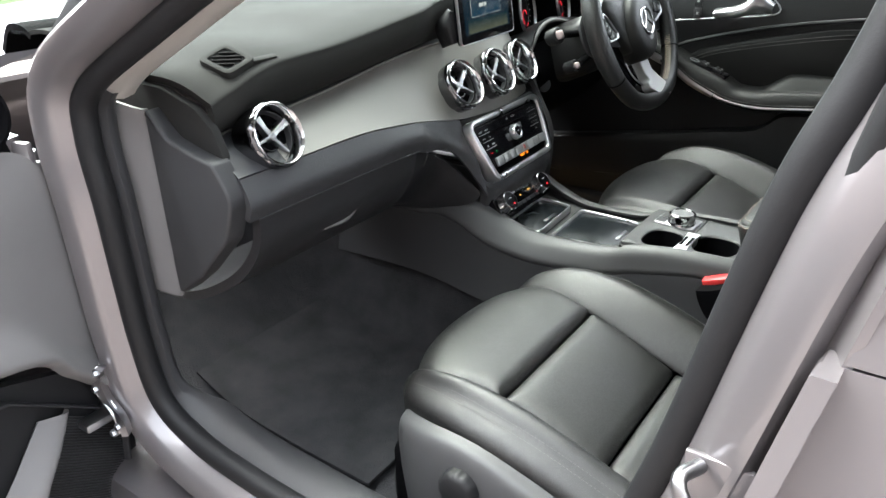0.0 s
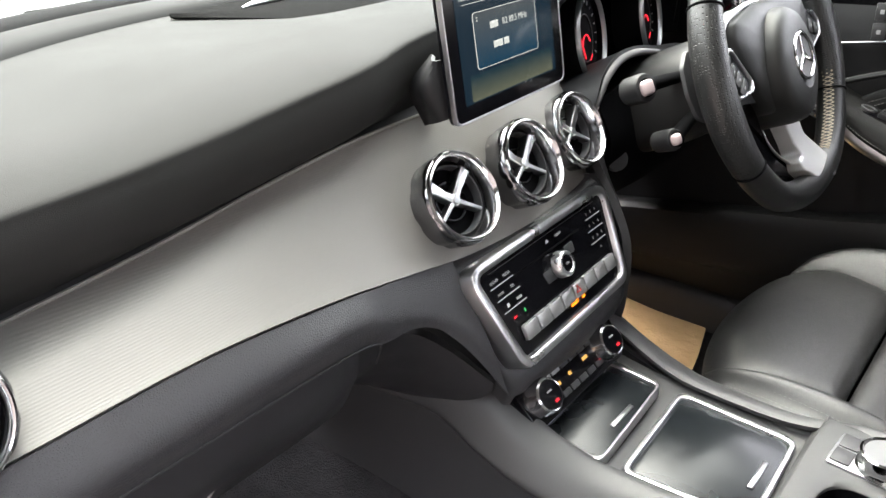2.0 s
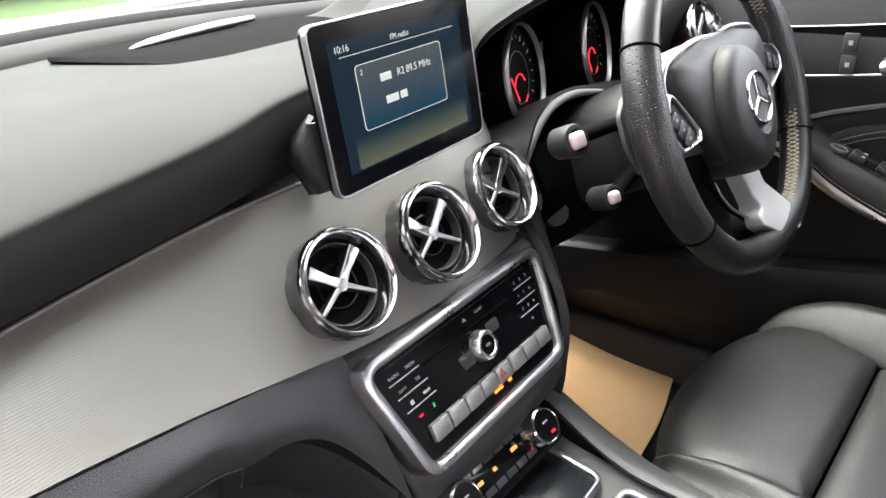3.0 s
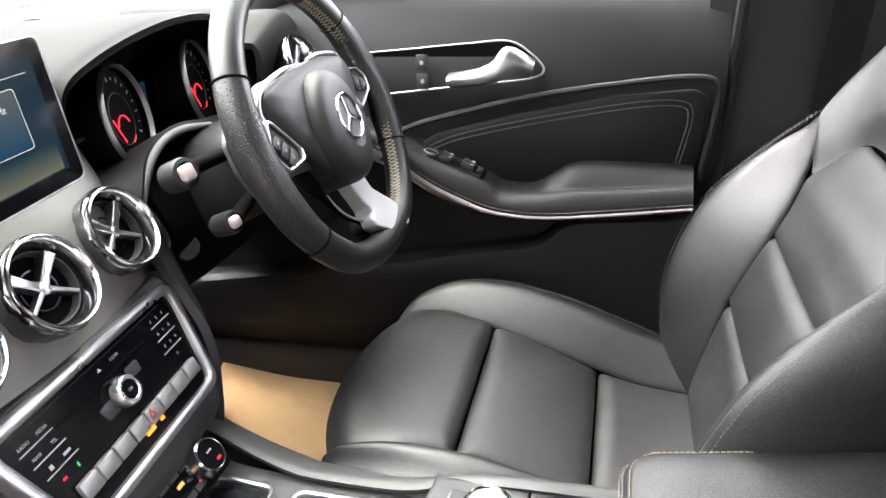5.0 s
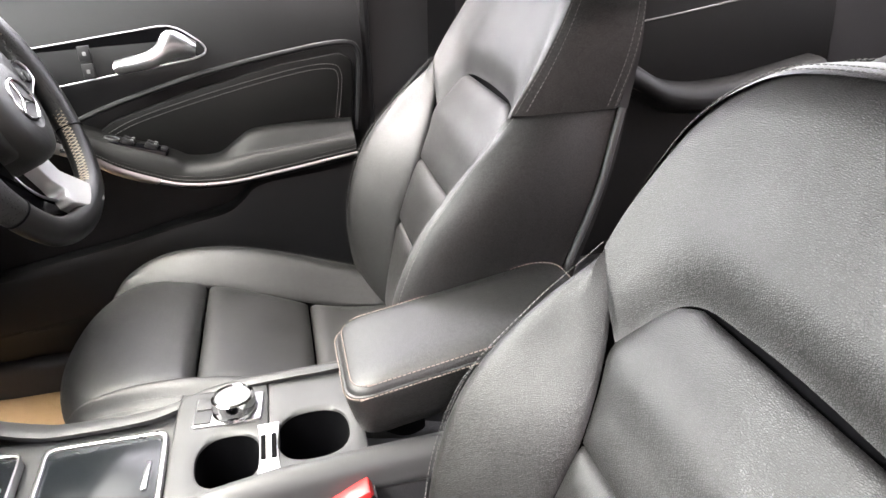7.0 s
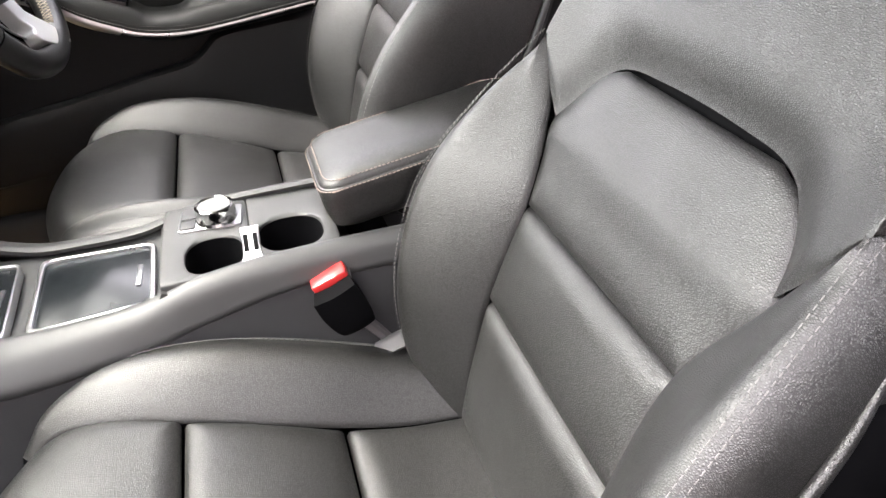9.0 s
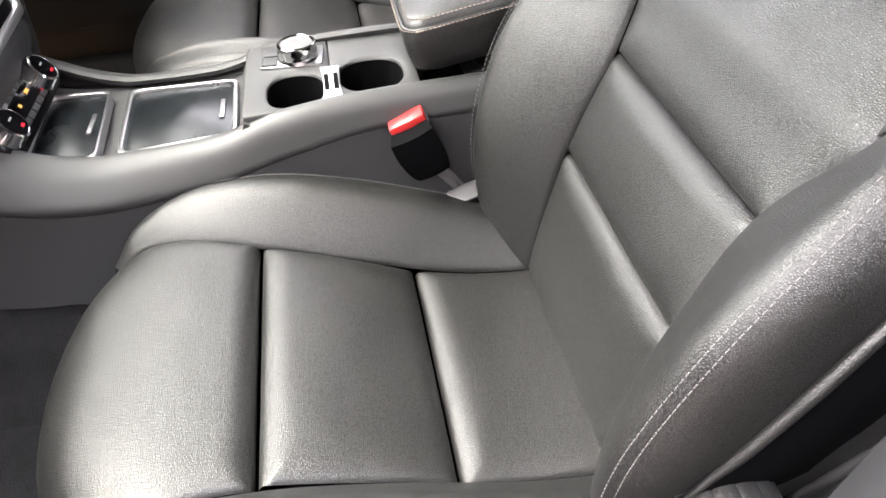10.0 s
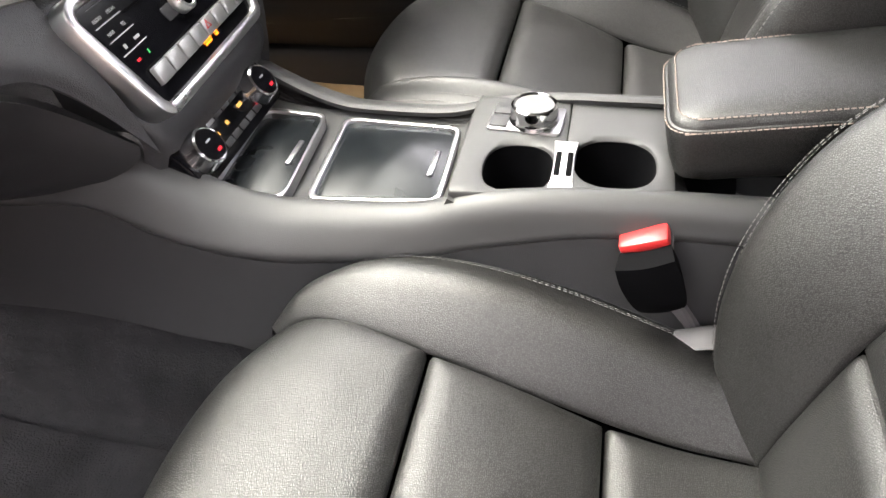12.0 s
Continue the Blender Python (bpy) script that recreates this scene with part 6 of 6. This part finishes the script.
def driver_dash():
    t = thing("driver_lower_dash", "black lower dash panel below the steering wheel", "dashboard")
    part("panel", loft_box([[(0.20, 0.03, 0.985), (0.35, 0.02, 1.0), (0.50, 0.02, 0.99), (0.668, 0.03, 0.99)], [(0.22, 0.02, 0.90), (0.35, 0.0, 0.89), (0.50, 0.0, 0.89), (0.668, 0.02, 0.90)], [(0.22, 0.10, 0.80), (0.35, 0.09, 0.79), (0.50, 0.09, 0.79), (0.668, 0.10, 0.80)], [(0.22, 0.25, 0.76), (0.35, 0.25, 0.75), (0.50, 0.25, 0.75), (0.668, 0.25, 0.76)]], 0.01, 30, 30), BLACK, t)
    part("end_housing", loft_box([[(0.50, 0.28, 1.09), (0.58, 0.28, 1.10), (0.66, 0.28, 1.09)], [(0.502, 0.07, 1.092), (0.58, 0.06, 1.127), (0.66, 0.07, 1.105)], [(0.502, 0.025, 1.085), (0.58, 0.012, 1.108), (0.66, 0.03, 1.09)], [(0.515, 0.03, 1.03), (0.58, 0.022, 1.035), (0.65, 0.035, 1.03)], [(0.53, 0.05, 0.96), (0.58, 0.04, 0.96), (0.64, 0.05, 0.96)]], 0.01, 40, 30), DASH_SOFT, t)
    return t


driver_dash()
for k, x in enumerate((0.36, 0.47)):
    pd = thing("pedal", "black rubber-faced foot pedal", "pedal", "foot pedals")
    part("pad", box((0.055 if k else 0.075, 0.012, 0.06 if not k else 0.13), 0.004, pose(x, 0.25, 0.58, -25)), RUBBER, pd)
    part("arm", tube([(x, 0.27, 0.60), (x, 0.33, 0.74), (x, 0.36, 0.80)], 0.008, 8, 8), BLACK, pd)


# ---- driver door ----
def driver_door():
    t = thing("driver_door", "closed black driver door with stitched leather panel", "car door")
    prof = [(0.70, 1.15), (0.685, 1.145), (0.660, 1.12), (0.635, 1.06), (0.625, 1.0), (0.632, 0.95), (0.638, 0.88), (0.645, 0.80), (0.645, 0.70), (0.64, 0.58), (0.64, 0.45)]
    part("door_card", loft_box([[(x, y + (0.05 if z < 0.65 else 0) * (y < -0.5), z) for x, z in prof] for y in (0.35, 0.0, -0.2, -0.45, -0.60, -0.625)], 0.02, 50, 50, flip=True), PLASTIC, t, "grained black door card")
    loop = [(0.03, 1.048), (-0.113, 1.056), (-0.25, 1.067), (-0.315, 1.070), (-0.352, 1.050), (-0.368, 1.030), (-0.345, 1.018), (-0.25, 1.008), (-0.123, 0.994), (0.03, 0.978)]
    lx = lambda z: 0.615 + max(0, z - 1.0) * 0.30
    part("handle_bezel", tube([(lx(z), y, z) for y, z in loop], 0.0017, 10, 80), SATIN, t, "thin silver bezel")
    part("handle_recess", prism([(y, z) for y, z in loop[1:]], 0, 0.004, 0, axes((0.632, 0, 0), (0, 1, 0), (0, 0, 1))), BLACK, t, smooth=0)
    pull = [(0.612, -0.228, 1.0165, 0.003), (0.601, -0.250, 1.0200, 0.0045), (0.597, -0.278, 1.025, 0.0055), (0.598, -0.300, 1.033, 0.009), (0.602, -0.316, 1.0445, 0.017), (0.608, -0.334, 1.041, 0.012), (0.617, -0.350, 1.034, 0.005)]
    part("door_pull", loft_box([[(x + 0.006, y, z - w), (x, y, z - w * 0.5), (x - 0.002, y, z), (x + 0.001, y, z + w * 0.6), (x + 0.008, y, z + w)] for x, y, z, w in pull], 0.008, 40, 16, flip=True), BRUSHED, t, "satin silver door pull")
    for z in (1.043, 1.015):
        part("lock_button", box((0.004, 0.018, 0.024), 0.0015, at=(0.615, -0.185, z)), HARD, t)
        part("lock_mark", box((0.001, 0.005, 0.006), 0, at=(0.6128, -0.185, z)), WHITEMARK, t)
    # leather insert with twin stitching
    ins = [(-0.16, 0.905), (-0.20, 0.930), (-0.33, 0.965), (-0.48, 0.995), (-0.585, 1.005), (-0.607, 0.990), (-0.603, 0.94), (-0.590, 0.87), (-0.42, 0.88), (-0.36, 0.85), (-0.20, 0.86)]
    part("insert", prism(rounded(ins, [0.01, 0.03, 0.1, 0.1, 0.02, 0.02, 0.05, 0.01, 0.02, 0.02, 0.02], 5), 0, 0.010, 0.006, axes((0.630, 0, 0), (0, -1, 0), (0, 0, 1)) @ Matrix.Diagonal((-1, 1, 1, 1))), VINYL, t, "soft black leather insert")
    edge_ = [(0.617, -0.13, 0.930), (0.618, -0.20, 0.955), (0.617, -0.35, 0.992), (0.617, -0.50, 1.015), (0.617, -0.59, 1.022), (0.617, -0.615, 1.005), (0.620, -0.612, 0.95), (0.6185, -0.60, 0.87)]
    part("insert_border", tube(edge_, 0.005, 8, 60), PLASTIC, t)
    st = [(0.6185, -0.185, 0.910), (0.6185, -0.24, 0.932), (0.6185, -0.36, 0.960), (0.6185, -0.50, 0.985), (0.6185, -0.565, 0.988), (0.6185, -0.583, 0.972), (0.6185, -0.578, 0.93), (0.619, -0.568, 0.882)]
    st2 = [(x, y + 0.006 * (i > 4), z - 0.008 * (i < 6)) for i, (x, y, z) in enumerate(st)]
    part("stitching", stitches([st, st2], 0.0032, 0.0018, 0.0006, (0, 0, 0)), STITCH, t, "pale grey twin stitching")
    # armrest shelf: raised grab pad at the door, dip behind the switches, stitched front roll
    rows = []
    for y, zb, zm, zs in ((-0.02, 0.985, 0.975, 0.955), (-0.10, 0.948, 0.945, 0.930), (-0.15, 0.922, 0.922, 0.906), (-0.20, 0.900, 0.899, 0.870), (-0.25, 0.881, 0.879, 0.845), (-0.285, 0.866, 0.864, 0.831), (-0.31, 0.853, 0.850, 0.825), (-0.36, 0.852, 0.849, 0.821), (-0.395, 0.872, 0.854, 0.823), (-0.425, 0.886, 0.858, 0.826), (-0.50, 0.888, 0.864, 0.834), (-0.59, 0.886, 0.872, 0.845)):
        rows.append([(0.640, y, zb), (0.608, y, zb), (0.592, y, (zb + zm) / 2), (0.582, y, zm), (0.572, y, max(zm - 0.004, zs + 0.019)), (0.565, y, zs + 0.013), (0.5655, y, zs), (0.580, y, zs - 0.008), (0.645, y, zs - 0.016)])
    part("armrest", loft_box(rows, 0.006, 70, 40), VINYL, t, "padded door armrest")
    lip = [(0.5580, y, z) for y, z in ((-0.08, 0.938), (-0.15, 0.906), (-0.20, 0.871), (-0.25, 0.846), (-0.30, 0.828), (-0.37, 0.822), (-0.46, 0.830), (-0.59, 0.846))]
    part("silver_strip", loft_box([[(x, y, z + 0.002), (x - 0.001, y, z - w * 0.5), (x + 0.003, y, z - w)] for (x, y, z), w in zip(lip, (0.020, 0.019, 0.016, 0.012, 0.007, 0.005, 0.005, 0.005))], 0.002, 60, 6, flip=True), BRUSHED, t, "polished accent strip")
    for q in (0.007, 0.013):
        part("stitching", stitches([[(x - 0.0005 + (q - 0.007) * 0.35, y, z + q) for x, y, z in lip]], 0.0032, 0.0018, 0.0006, (0, 0, 0)), STITCH, t)
    sw = axes((0.598, -0.224, 0.8945), (0.0, 1, 0.335), (-1, 0, 0.06))
    part("switch_panel", prism(rounded([(-0.060, -0.014), (0.040, -0.014), (0.048, 0.014), (0.030, 0.020), (-0.060, 0.020)], 0.005), -0.006, 0.0025, 0.001, sw), GLOSS, t, "gloss black switch panel")
    for i in range(2):
        for j in range(2):
            c_ = sw @ Matrix.Translation((0.004 - 0.036 * i, -0.006 + 0.017 * j, 0.005))
            part("window_switch", box((0.020, 0.013, 0.010), 0.003, c_ @ pose(0, 0, 0, 0, -14, 0)), PLASTIC, t)
            part("switch_mark", box((0.005, 0.004, 0.001), 0, c_ @ Matrix.Translation((-0.006, 0, 0.0055))), WHITEMARK, t)
    part("lock_switch", box((0.010, 0.022, 0.005), 0.002, sw @ Matrix.Translation((-0.052, 0.002, 0.004))), PLASTIC, t)
    part("mirror_dial", tube([sw @ Vector((0.030 + 0.011 * math.cos(a), 0.011 * math.sin(a), 0.005)) for a in np.linspace(0, 2 * math.pi, 24, endpoint=False)], 0.0012, 6, closed=True), SATIN, t)
    for a in range(4):
        part("dial_mark", box((0.003, 0.003, 0.001), 0, sw @ Matrix.Translation((0.030 + 0.006 * math.cos(a * math.pi / 2), 0.006 * math.sin(a * math.pi / 2), 0.0032))), WHITEMARK, t)
    # lower panel in front of the door pocket
    low = []
    for y, z in ((0.30, 0.645), (0.10, 0.672), (-0.05, 0.696), (-0.17, 0.714), (-0.27, 0.736), (-0.355, 0.752), (-0.39, 0.774), (-0.42, 0.799), (-0.50, 0.808), (-0.60, 0.816)):
        b_ = -0.035 * (y < -0.5)
        low.append([(0.640, y, z - 0.004), (0.604, y, z), (0.596, y, z - 0.012), (0.598, y, z - 0.09), (0.61, y - b_, 0.58), (0.64, y - b_, 0.50)])
    part("lower_panel", loft_box(low, 0.008, 60, 24), PLASTIC, t, "lower door panel with open pocket")
    part("door_seal", tube([(0.63, -0.64, 1.20), (0.64, -0.632, 1.02), (0.645, -0.625, 0.85), (0.645, -0.60, 0.73), (0.64, -0.54, 0.60), (0.64, -0.45, 0.53), (0.64, -0.2, 0.50)], 0.009, 8, 40), RUBBER, t)
    return t


door = driver_door()


# ---- far side behind the driver ----
def pillar():
    t = thing("centre_pillar", "dark plastic centre pillar trim with a seat belt", "pillar trim", kind="structure")
    part("trim", loft_box([[(0.655, y0, z), (0.645, (y0 + y1) / 2, z), (0.655, y1, z)] for z, y0, y1 in ((1.40, -0.72, -0.90), (1.20, -0.60, -0.87), (1.0, -0.61, -0.86), (0.80, -0.632, -0.86), (0.66, -0.60, -0.88), (0.55, -0.52, -0.92), (0.48, -0.40, -0.95))], 0.02, 40, 12), HARD, t)
    part("sill_trim", loft_box([[(0.60, y, 0.44), (0.61, y, 0.50), (0.64, y, 0.515), (0.68, y, 0.515)] for y in (0.30, -0.3, -0.9, -1.6)], 0.01), HARD, t, "grey sill trim")
    part("belt", loft_box([[(0.632, -0.76, 1.30), (0.632, -0.81, 1.30)], [(0.628, -0.74, 1.0), (0.628, -0.79, 1.0)], [(0.625, -0.73, 0.60), (0.625, -0.78, 0.60)]], 0.002, 20, 4), RUBBER, t, "black seat belt webbing")
    return t


pillar()


def rear_door():
    t = thing("rear_door", "closed black rear door with stitched armrest", "car door")
    prof = [(0.70, 1.16), (0.685, 1.06), (0.68, 0.95), (0.685, 0.80), (0.68, 0.60), (0.68, 0.45)]
    part("door_card", loft_box([[(x, y, z) for x, z in prof] for y in (-0.90, -1.2, -1.45, -1.62)], 0.02, flip=True), VINYL, t)
    rows = [[(0.68, y, z), (0.63, y, z - 0.004), (0.62, y, z - 0.03), (0.66, y, z - 0.05)] for y, z in ((-1.0, 0.96), (-1.12, 0.93), (-1.22, 0.875), (-1.35, 0.865), (-1.55, 0.895))]
    part("armrest", loft_box(rows, 0.006), VINYL, t)
    part("silver_strip", tube([(0.623, y, z - 0.035) for y, z in ((-1.0, 0.955), (-1.12, 0.925), (-1.22, 0.872), (-1.35, 0.860), (-1.55, 0.89))], 0.0016, 8, 40), STITCH, t, "pale stitched lip of the armrest")
    part("upper_strip", tube([(0.678, -1.0, 0.985), (0.678, -1.2, 1.0), (0.678, -1.45, 1.03), (0.68, -1.6, 1.05)], 0.0018, 8, 30), STITCH, t, "pale stitched seam")
    return t


rear_door()


def rear_bench():
    t = thing("rear_bench", "black leather rear bench seat", "car seat")
    row = lambda y, z: [(-0.62, y, z - 0.02), (-0.3, y, z), (0, y, z + 0.01), (0.3, y, z), (0.62, y, z - 0.02)]
    part("cushion", pad([row(-1.27, 0.50), row(-1.24, 0.58), row(-1.27, 0.64), row(-1.40, 0.655), row(-1.60, 0.63), row(-1.76, 0.61)], 0.02, 0.04), LEATHER, t)
    part("backrest", pad([row(-1.72, 0.60), row(-1.76, 0.75), row(-1.83, 0.95), row(-1.88, 1.08), row(-1.93, 1.10)], 0.02, 0.04), LEATHER, t)
    part("base", box((1.2, 0.5, 0.16), 0.02, at=(0, -1.52, 0.50)), PLASTIC, t)
    return t


rear_bench()
anchor = thing("belt_anchor", "grey quarter panel with a chrome belt buckle tongue", "seat belt")
part("panel", loft_box([[(0.69, -1.60, z), (0.66, -1.75, z), (0.62, -1.95, z)] for z in (0.6, 0.9, 1.2)], 0.01, 10, 10), HARD, anchor)
part("tongue", ring(rounded([(-0.012, -0.018), (0.012, -0.018), (0.012, 0.018), (-0.012, 0.018)], 0.004), rounded([(-0.007, -0.008), (0.007, -0.008), (0.007, 0.014), (-0.007, 0.014)], 0.002), 0, 0.004, 0.001, axes((0.672, -1.68, 0.915), (0, -1, 0), (0, 0, 1)) @ Matrix.Diagonal((1, 1, 1, 1))), CHROME, anchor)


# ---- open passenger door ----
def open_door():
    t = thing("passenger_door", "open grey passenger door with dark inner panel", "car door", at=axes((-0.78, 0.25, 0), (-0.94, -0.34, 0), (0, 0, 1)) @ Matrix.Diagonal((1, 1, -1, 1)))
    # local x runs out along the door, y up, z towards the cabin side
    prof = (0.0, 0.012, 0.015, 0.020, 0.042, 0.020)
    outline = [[(-0.015, 0.951), (-0.037, 0.870), (-0.052, 0.756), (-0.057, 0.630), (-0.091, 0.557), (-0.069, 0.546)],
               [(0.020, 0.985), (0.010, 0.880), (0.000, 0.770), (-0.005, 0.660), (-0.028, 0.584), (-0.020, 0.574)],
               [(0.080, 1.000), (0.080, 0.920), (0.070, 0.820), (0.060, 0.735), (0.054, 0.671), (0.060, 0.660)],
               [(0.200, 1.020), (0.200, 0.950), (0.190, 0.870), (0.170, 0.800), (0.1355, 0.7345), (0.140, 0.722)],
               [(0.600, 1.030), (0.600, 0.980), (0.580, 0.920), (0.550, 0.870), (0.500, 0.820), (0.500, 0.805)],
               [(1.020, 1.030), (1.020, 0.980), (1.020, 0.920), (1.020, 0.870), (1.020, 0.830), (1.020, 0.815)]]
    part("upper_card", loft_box([[(x, z, d) for (x, z), d in zip(row, prof)] for row in outline], 0.02, 50, 50, flip=True), DOOR_GREY, t, "dark grey plastic upper door card")
    low = [[(-0.069, 0.548, 0.004), (-0.058, 0.48, 0.0), (-0.050, 0.42, 0.002), (-0.034, 0.32, -0.004)], [(0.060, 0.662, 0.0), (0.075, 0.55, 0.0), (0.085, 0.45, 0.0), (0.10, 0.32, 0.0)], [(0.50, 0.808, 0.0), (0.5, 0.65, 0.0), (0.5, 0.5, 0.0), (0.5, 0.32, 0.0)], [(1.02, 0.818, 0.0), (1.02, 0.65, 0.0), (1.02, 0.5, 0.0), (1.02, 0.32, 0.0)]]
    part("lower_card", loft_box(low, 0.02, 30, 30, flip=True), PLASTIC, t)
    fo = rounded([(-0.040, 0.533), (0.068, 0.616), (0.155, 0.684), (0.30, 0.72), (0.28, 0.35), (-0.010, 0.35)], 0.016, 6)
    cf = fo.mean(0)
    part("speaker_frame", ring(fo, cf + (fo - cf) * 0.955, -0.006, 0.016, 0.004), LINING, t)
    # ribbed cover between the frame and a rounded ridge
    poly = np.array([(-0.030, 0.525), (0.064, 0.598), (0.150, 0.515), (0.18, 0.37), (-0.004, 0.37)])
    along = np.array([0.79, 0.61])
    side_ = np.array([-0.61, 0.79])
    ribs = []
    for h in np.arange((poly @ side_).min() + 0.002, (poly @ side_).max() - 0.002, 0.0042):
        cross = []
        for a, b in zip(poly, np.roll(poly, -1, 0)):
            da, db = a @ side_ - h, b @ side_ - h
            if da * db < 0:
                cross.append((a + (b - a) * da / (da - db)) @ along)
        if len(cross) == 2 and abs(cross[0] - cross[1]) > 0.004:
            mid = along * (cross[0] + cross[1]) / 2 + side_ * h
            ribs.append(box((abs(cross[0] - cross[1]), 0.0022, 0.004), 0, pose(mid[0], mid[1], 0.005, 0, 0, 37.7)))
    part("speaker_ribs", join(*ribs), HARD, t, "finely ribbed speaker cover", smooth=0)
    part("pocket_edge", loft_box([[(0.058, 0.600, 0.004), (0.080, 0.612, 0.022), (0.115, 0.620, 0.006)], [(0.095, 0.565, 0.006), (0.120, 0.575, 0.034), (0.165, 0.580, 0.008)], [(0.150, 0.505, 0.006), (0.180, 0.515, 0.042), (0.23, 0.520, 0.008)], [(0.19, 0.40, 0.006), (0.22, 0.40, 0.045), (0.28, 0.40, 0.008)]], 0.006, 24, 20), DOOR_GREY, t, "rounded grey ridge of the door pocket")
    part("silver_strip", tube([(0.23, 0.735, 0.035), (0.40, 0.79, 0.04), (0.7, 0.82, 0.04)], 0.004, 8, 20), SATIN, t)
    part("door_shell", loft_box([[(x, 1.0, -0.05), (x, 0.8, -0.09), (x, 0.5, -0.10), (x, 0.28, -0.07)] for x in (-0.02, 0.5, 1.05)], 0.02), PAINT, t, "grey painted outer door skin")
    part("front_edge", box((0.012, 0.70, 0.075), 0.004, at=(-0.012, 0.64, -0.045)), PAINT, t)
    part("speaker_disc", put(revolve([(0.0, 0.004), (0.030, 0.004), (0.036, 0.008), (0.042, 0.007), (0.045, -0.004)], 40), pose(0.060, 1.040, 0.0)), BLACK, t, "round black tweeter cover")
    part("mirror_sail", loft_box([[(0.020, 0.985, -0.02), (0.030, 1.03, -0.022), (0.050, 1.08, -0.024)], [(0.12, 1.0, -0.02), (0.12, 1.05, -0.022), (0.12, 1.12, -0.024)], [(0.24, 1.02, -0.02), (0.24, 1.08, -0.022), (0.24, 1.18, -0.024)]], 0.012, 12, 12, flip=True), BLACK, t, "black mirror sail panel")
    for y in (0.92, 0.66):
        hb = part("hinge", box((0.05, 0.055, 0.016), 0.004, at=(-0.035, y, -0.045)), PAINT, t)
        for q in (-0.014, 0.014):
            part("bolt", revolve([(0.0, 0.008), (0.005, 0.008), (0.0065, 0.005), (0.0065, 0.0)], 6, Matrix.Translation((-0.04, y + q, -0.038))), SATIN, hb)
    part("check_strap", box((0.10, 0.020, 0.008), 0.002, at=(-0.05, 0.60, -0.03)), SATIN, t, "steel door check strap")
    return t


open_door()


# ---- pillar fittings, windscreen foot ----
hinge = part("plate", box((0.012, 0.05, 0.10), 0.003, at=(-0.772, 0.235, 0.60)), PAINT, body, "grey steel door hinge")
part("arm", loft_box([[(-0.790, y - 0.012, z), (-0.776, y, z), (-0.790, y + 0.012, z)] for y, z in ((0.20, 0.655), (0.215, 0.63), (0.205, 0.60), (0.175, 0.575), (0.17, 0.55))], 0.010, 16, 8), SATIN, hinge)
part("check_strap", box((0.055, 0.03, 0.014), 0.004, at=(-0.80, 0.215, 0.565)), SATIN, hinge)
for y, z in ((0.198, 0.652), (0.212, 0.618), (0.172, 0.565), (0.190, 0.545)):
    part("bolt", revolve([(0.0, 0.009), (0.005, 0.009), (0.0065, 0.006), (0.0065, 0.0)], 6, axes((-0.790, y, z), (0, 1, 0), (0, 0, 1)) @ Matrix.Diagonal((1, 1, -1, 1))), SATIN, hinge)
striker = thing("door_striker", "white-painted steel door striker on the pillar", "door latch")
part("plate", box((0.006, 0.05, 0.07), 0.002, at=(-0.772, -0.672, 0.865)), PAINT, striker)
part("loop", tube([(-0.776, -0.66, 0.892), (-0.800, -0.652, 0.892), (-0.806, -0.666, 0.870), (-0.800, -0.682, 0.846), (-0.776, -0.684, 0.846)], 0.006, 10, 24), SATIN, striker, "bright steel loop")
wiper = thing("wiper", "black wiper blade along the foot of the windscreen", "wiper")
part("blade", tube([(-0.60, 0.60, 1.085), (-0.2, 0.68, 1.095), (0.2, 0.70, 1.095)], 0.008, 8, 20), RUBBER, wiper)
part("arm", tube([(0.25, 0.72, 1.07), (0.0, 0.70, 1.10), (-0.2, 0.685, 1.105)], 0.006, 8, 20), BLACK, wiper)

paper = part("paper_floor_mat", loft_box([[(0.33, -0.05, 0.447), (0.48, -0.03, 0.442), (0.60, 0.0, 0.446)], [(0.38, 0.10, 0.452), (0.50, 0.10, 0.446), (0.62, 0.12, 0.45)], [(0.49, 0.23, 0.47), (0.57, 0.24, 0.464), (0.66, 0.26, 0.47)]], 0.001), PAPER)
tagged(paper, "creased brown paper mat in the driver footwell", "floor mat")
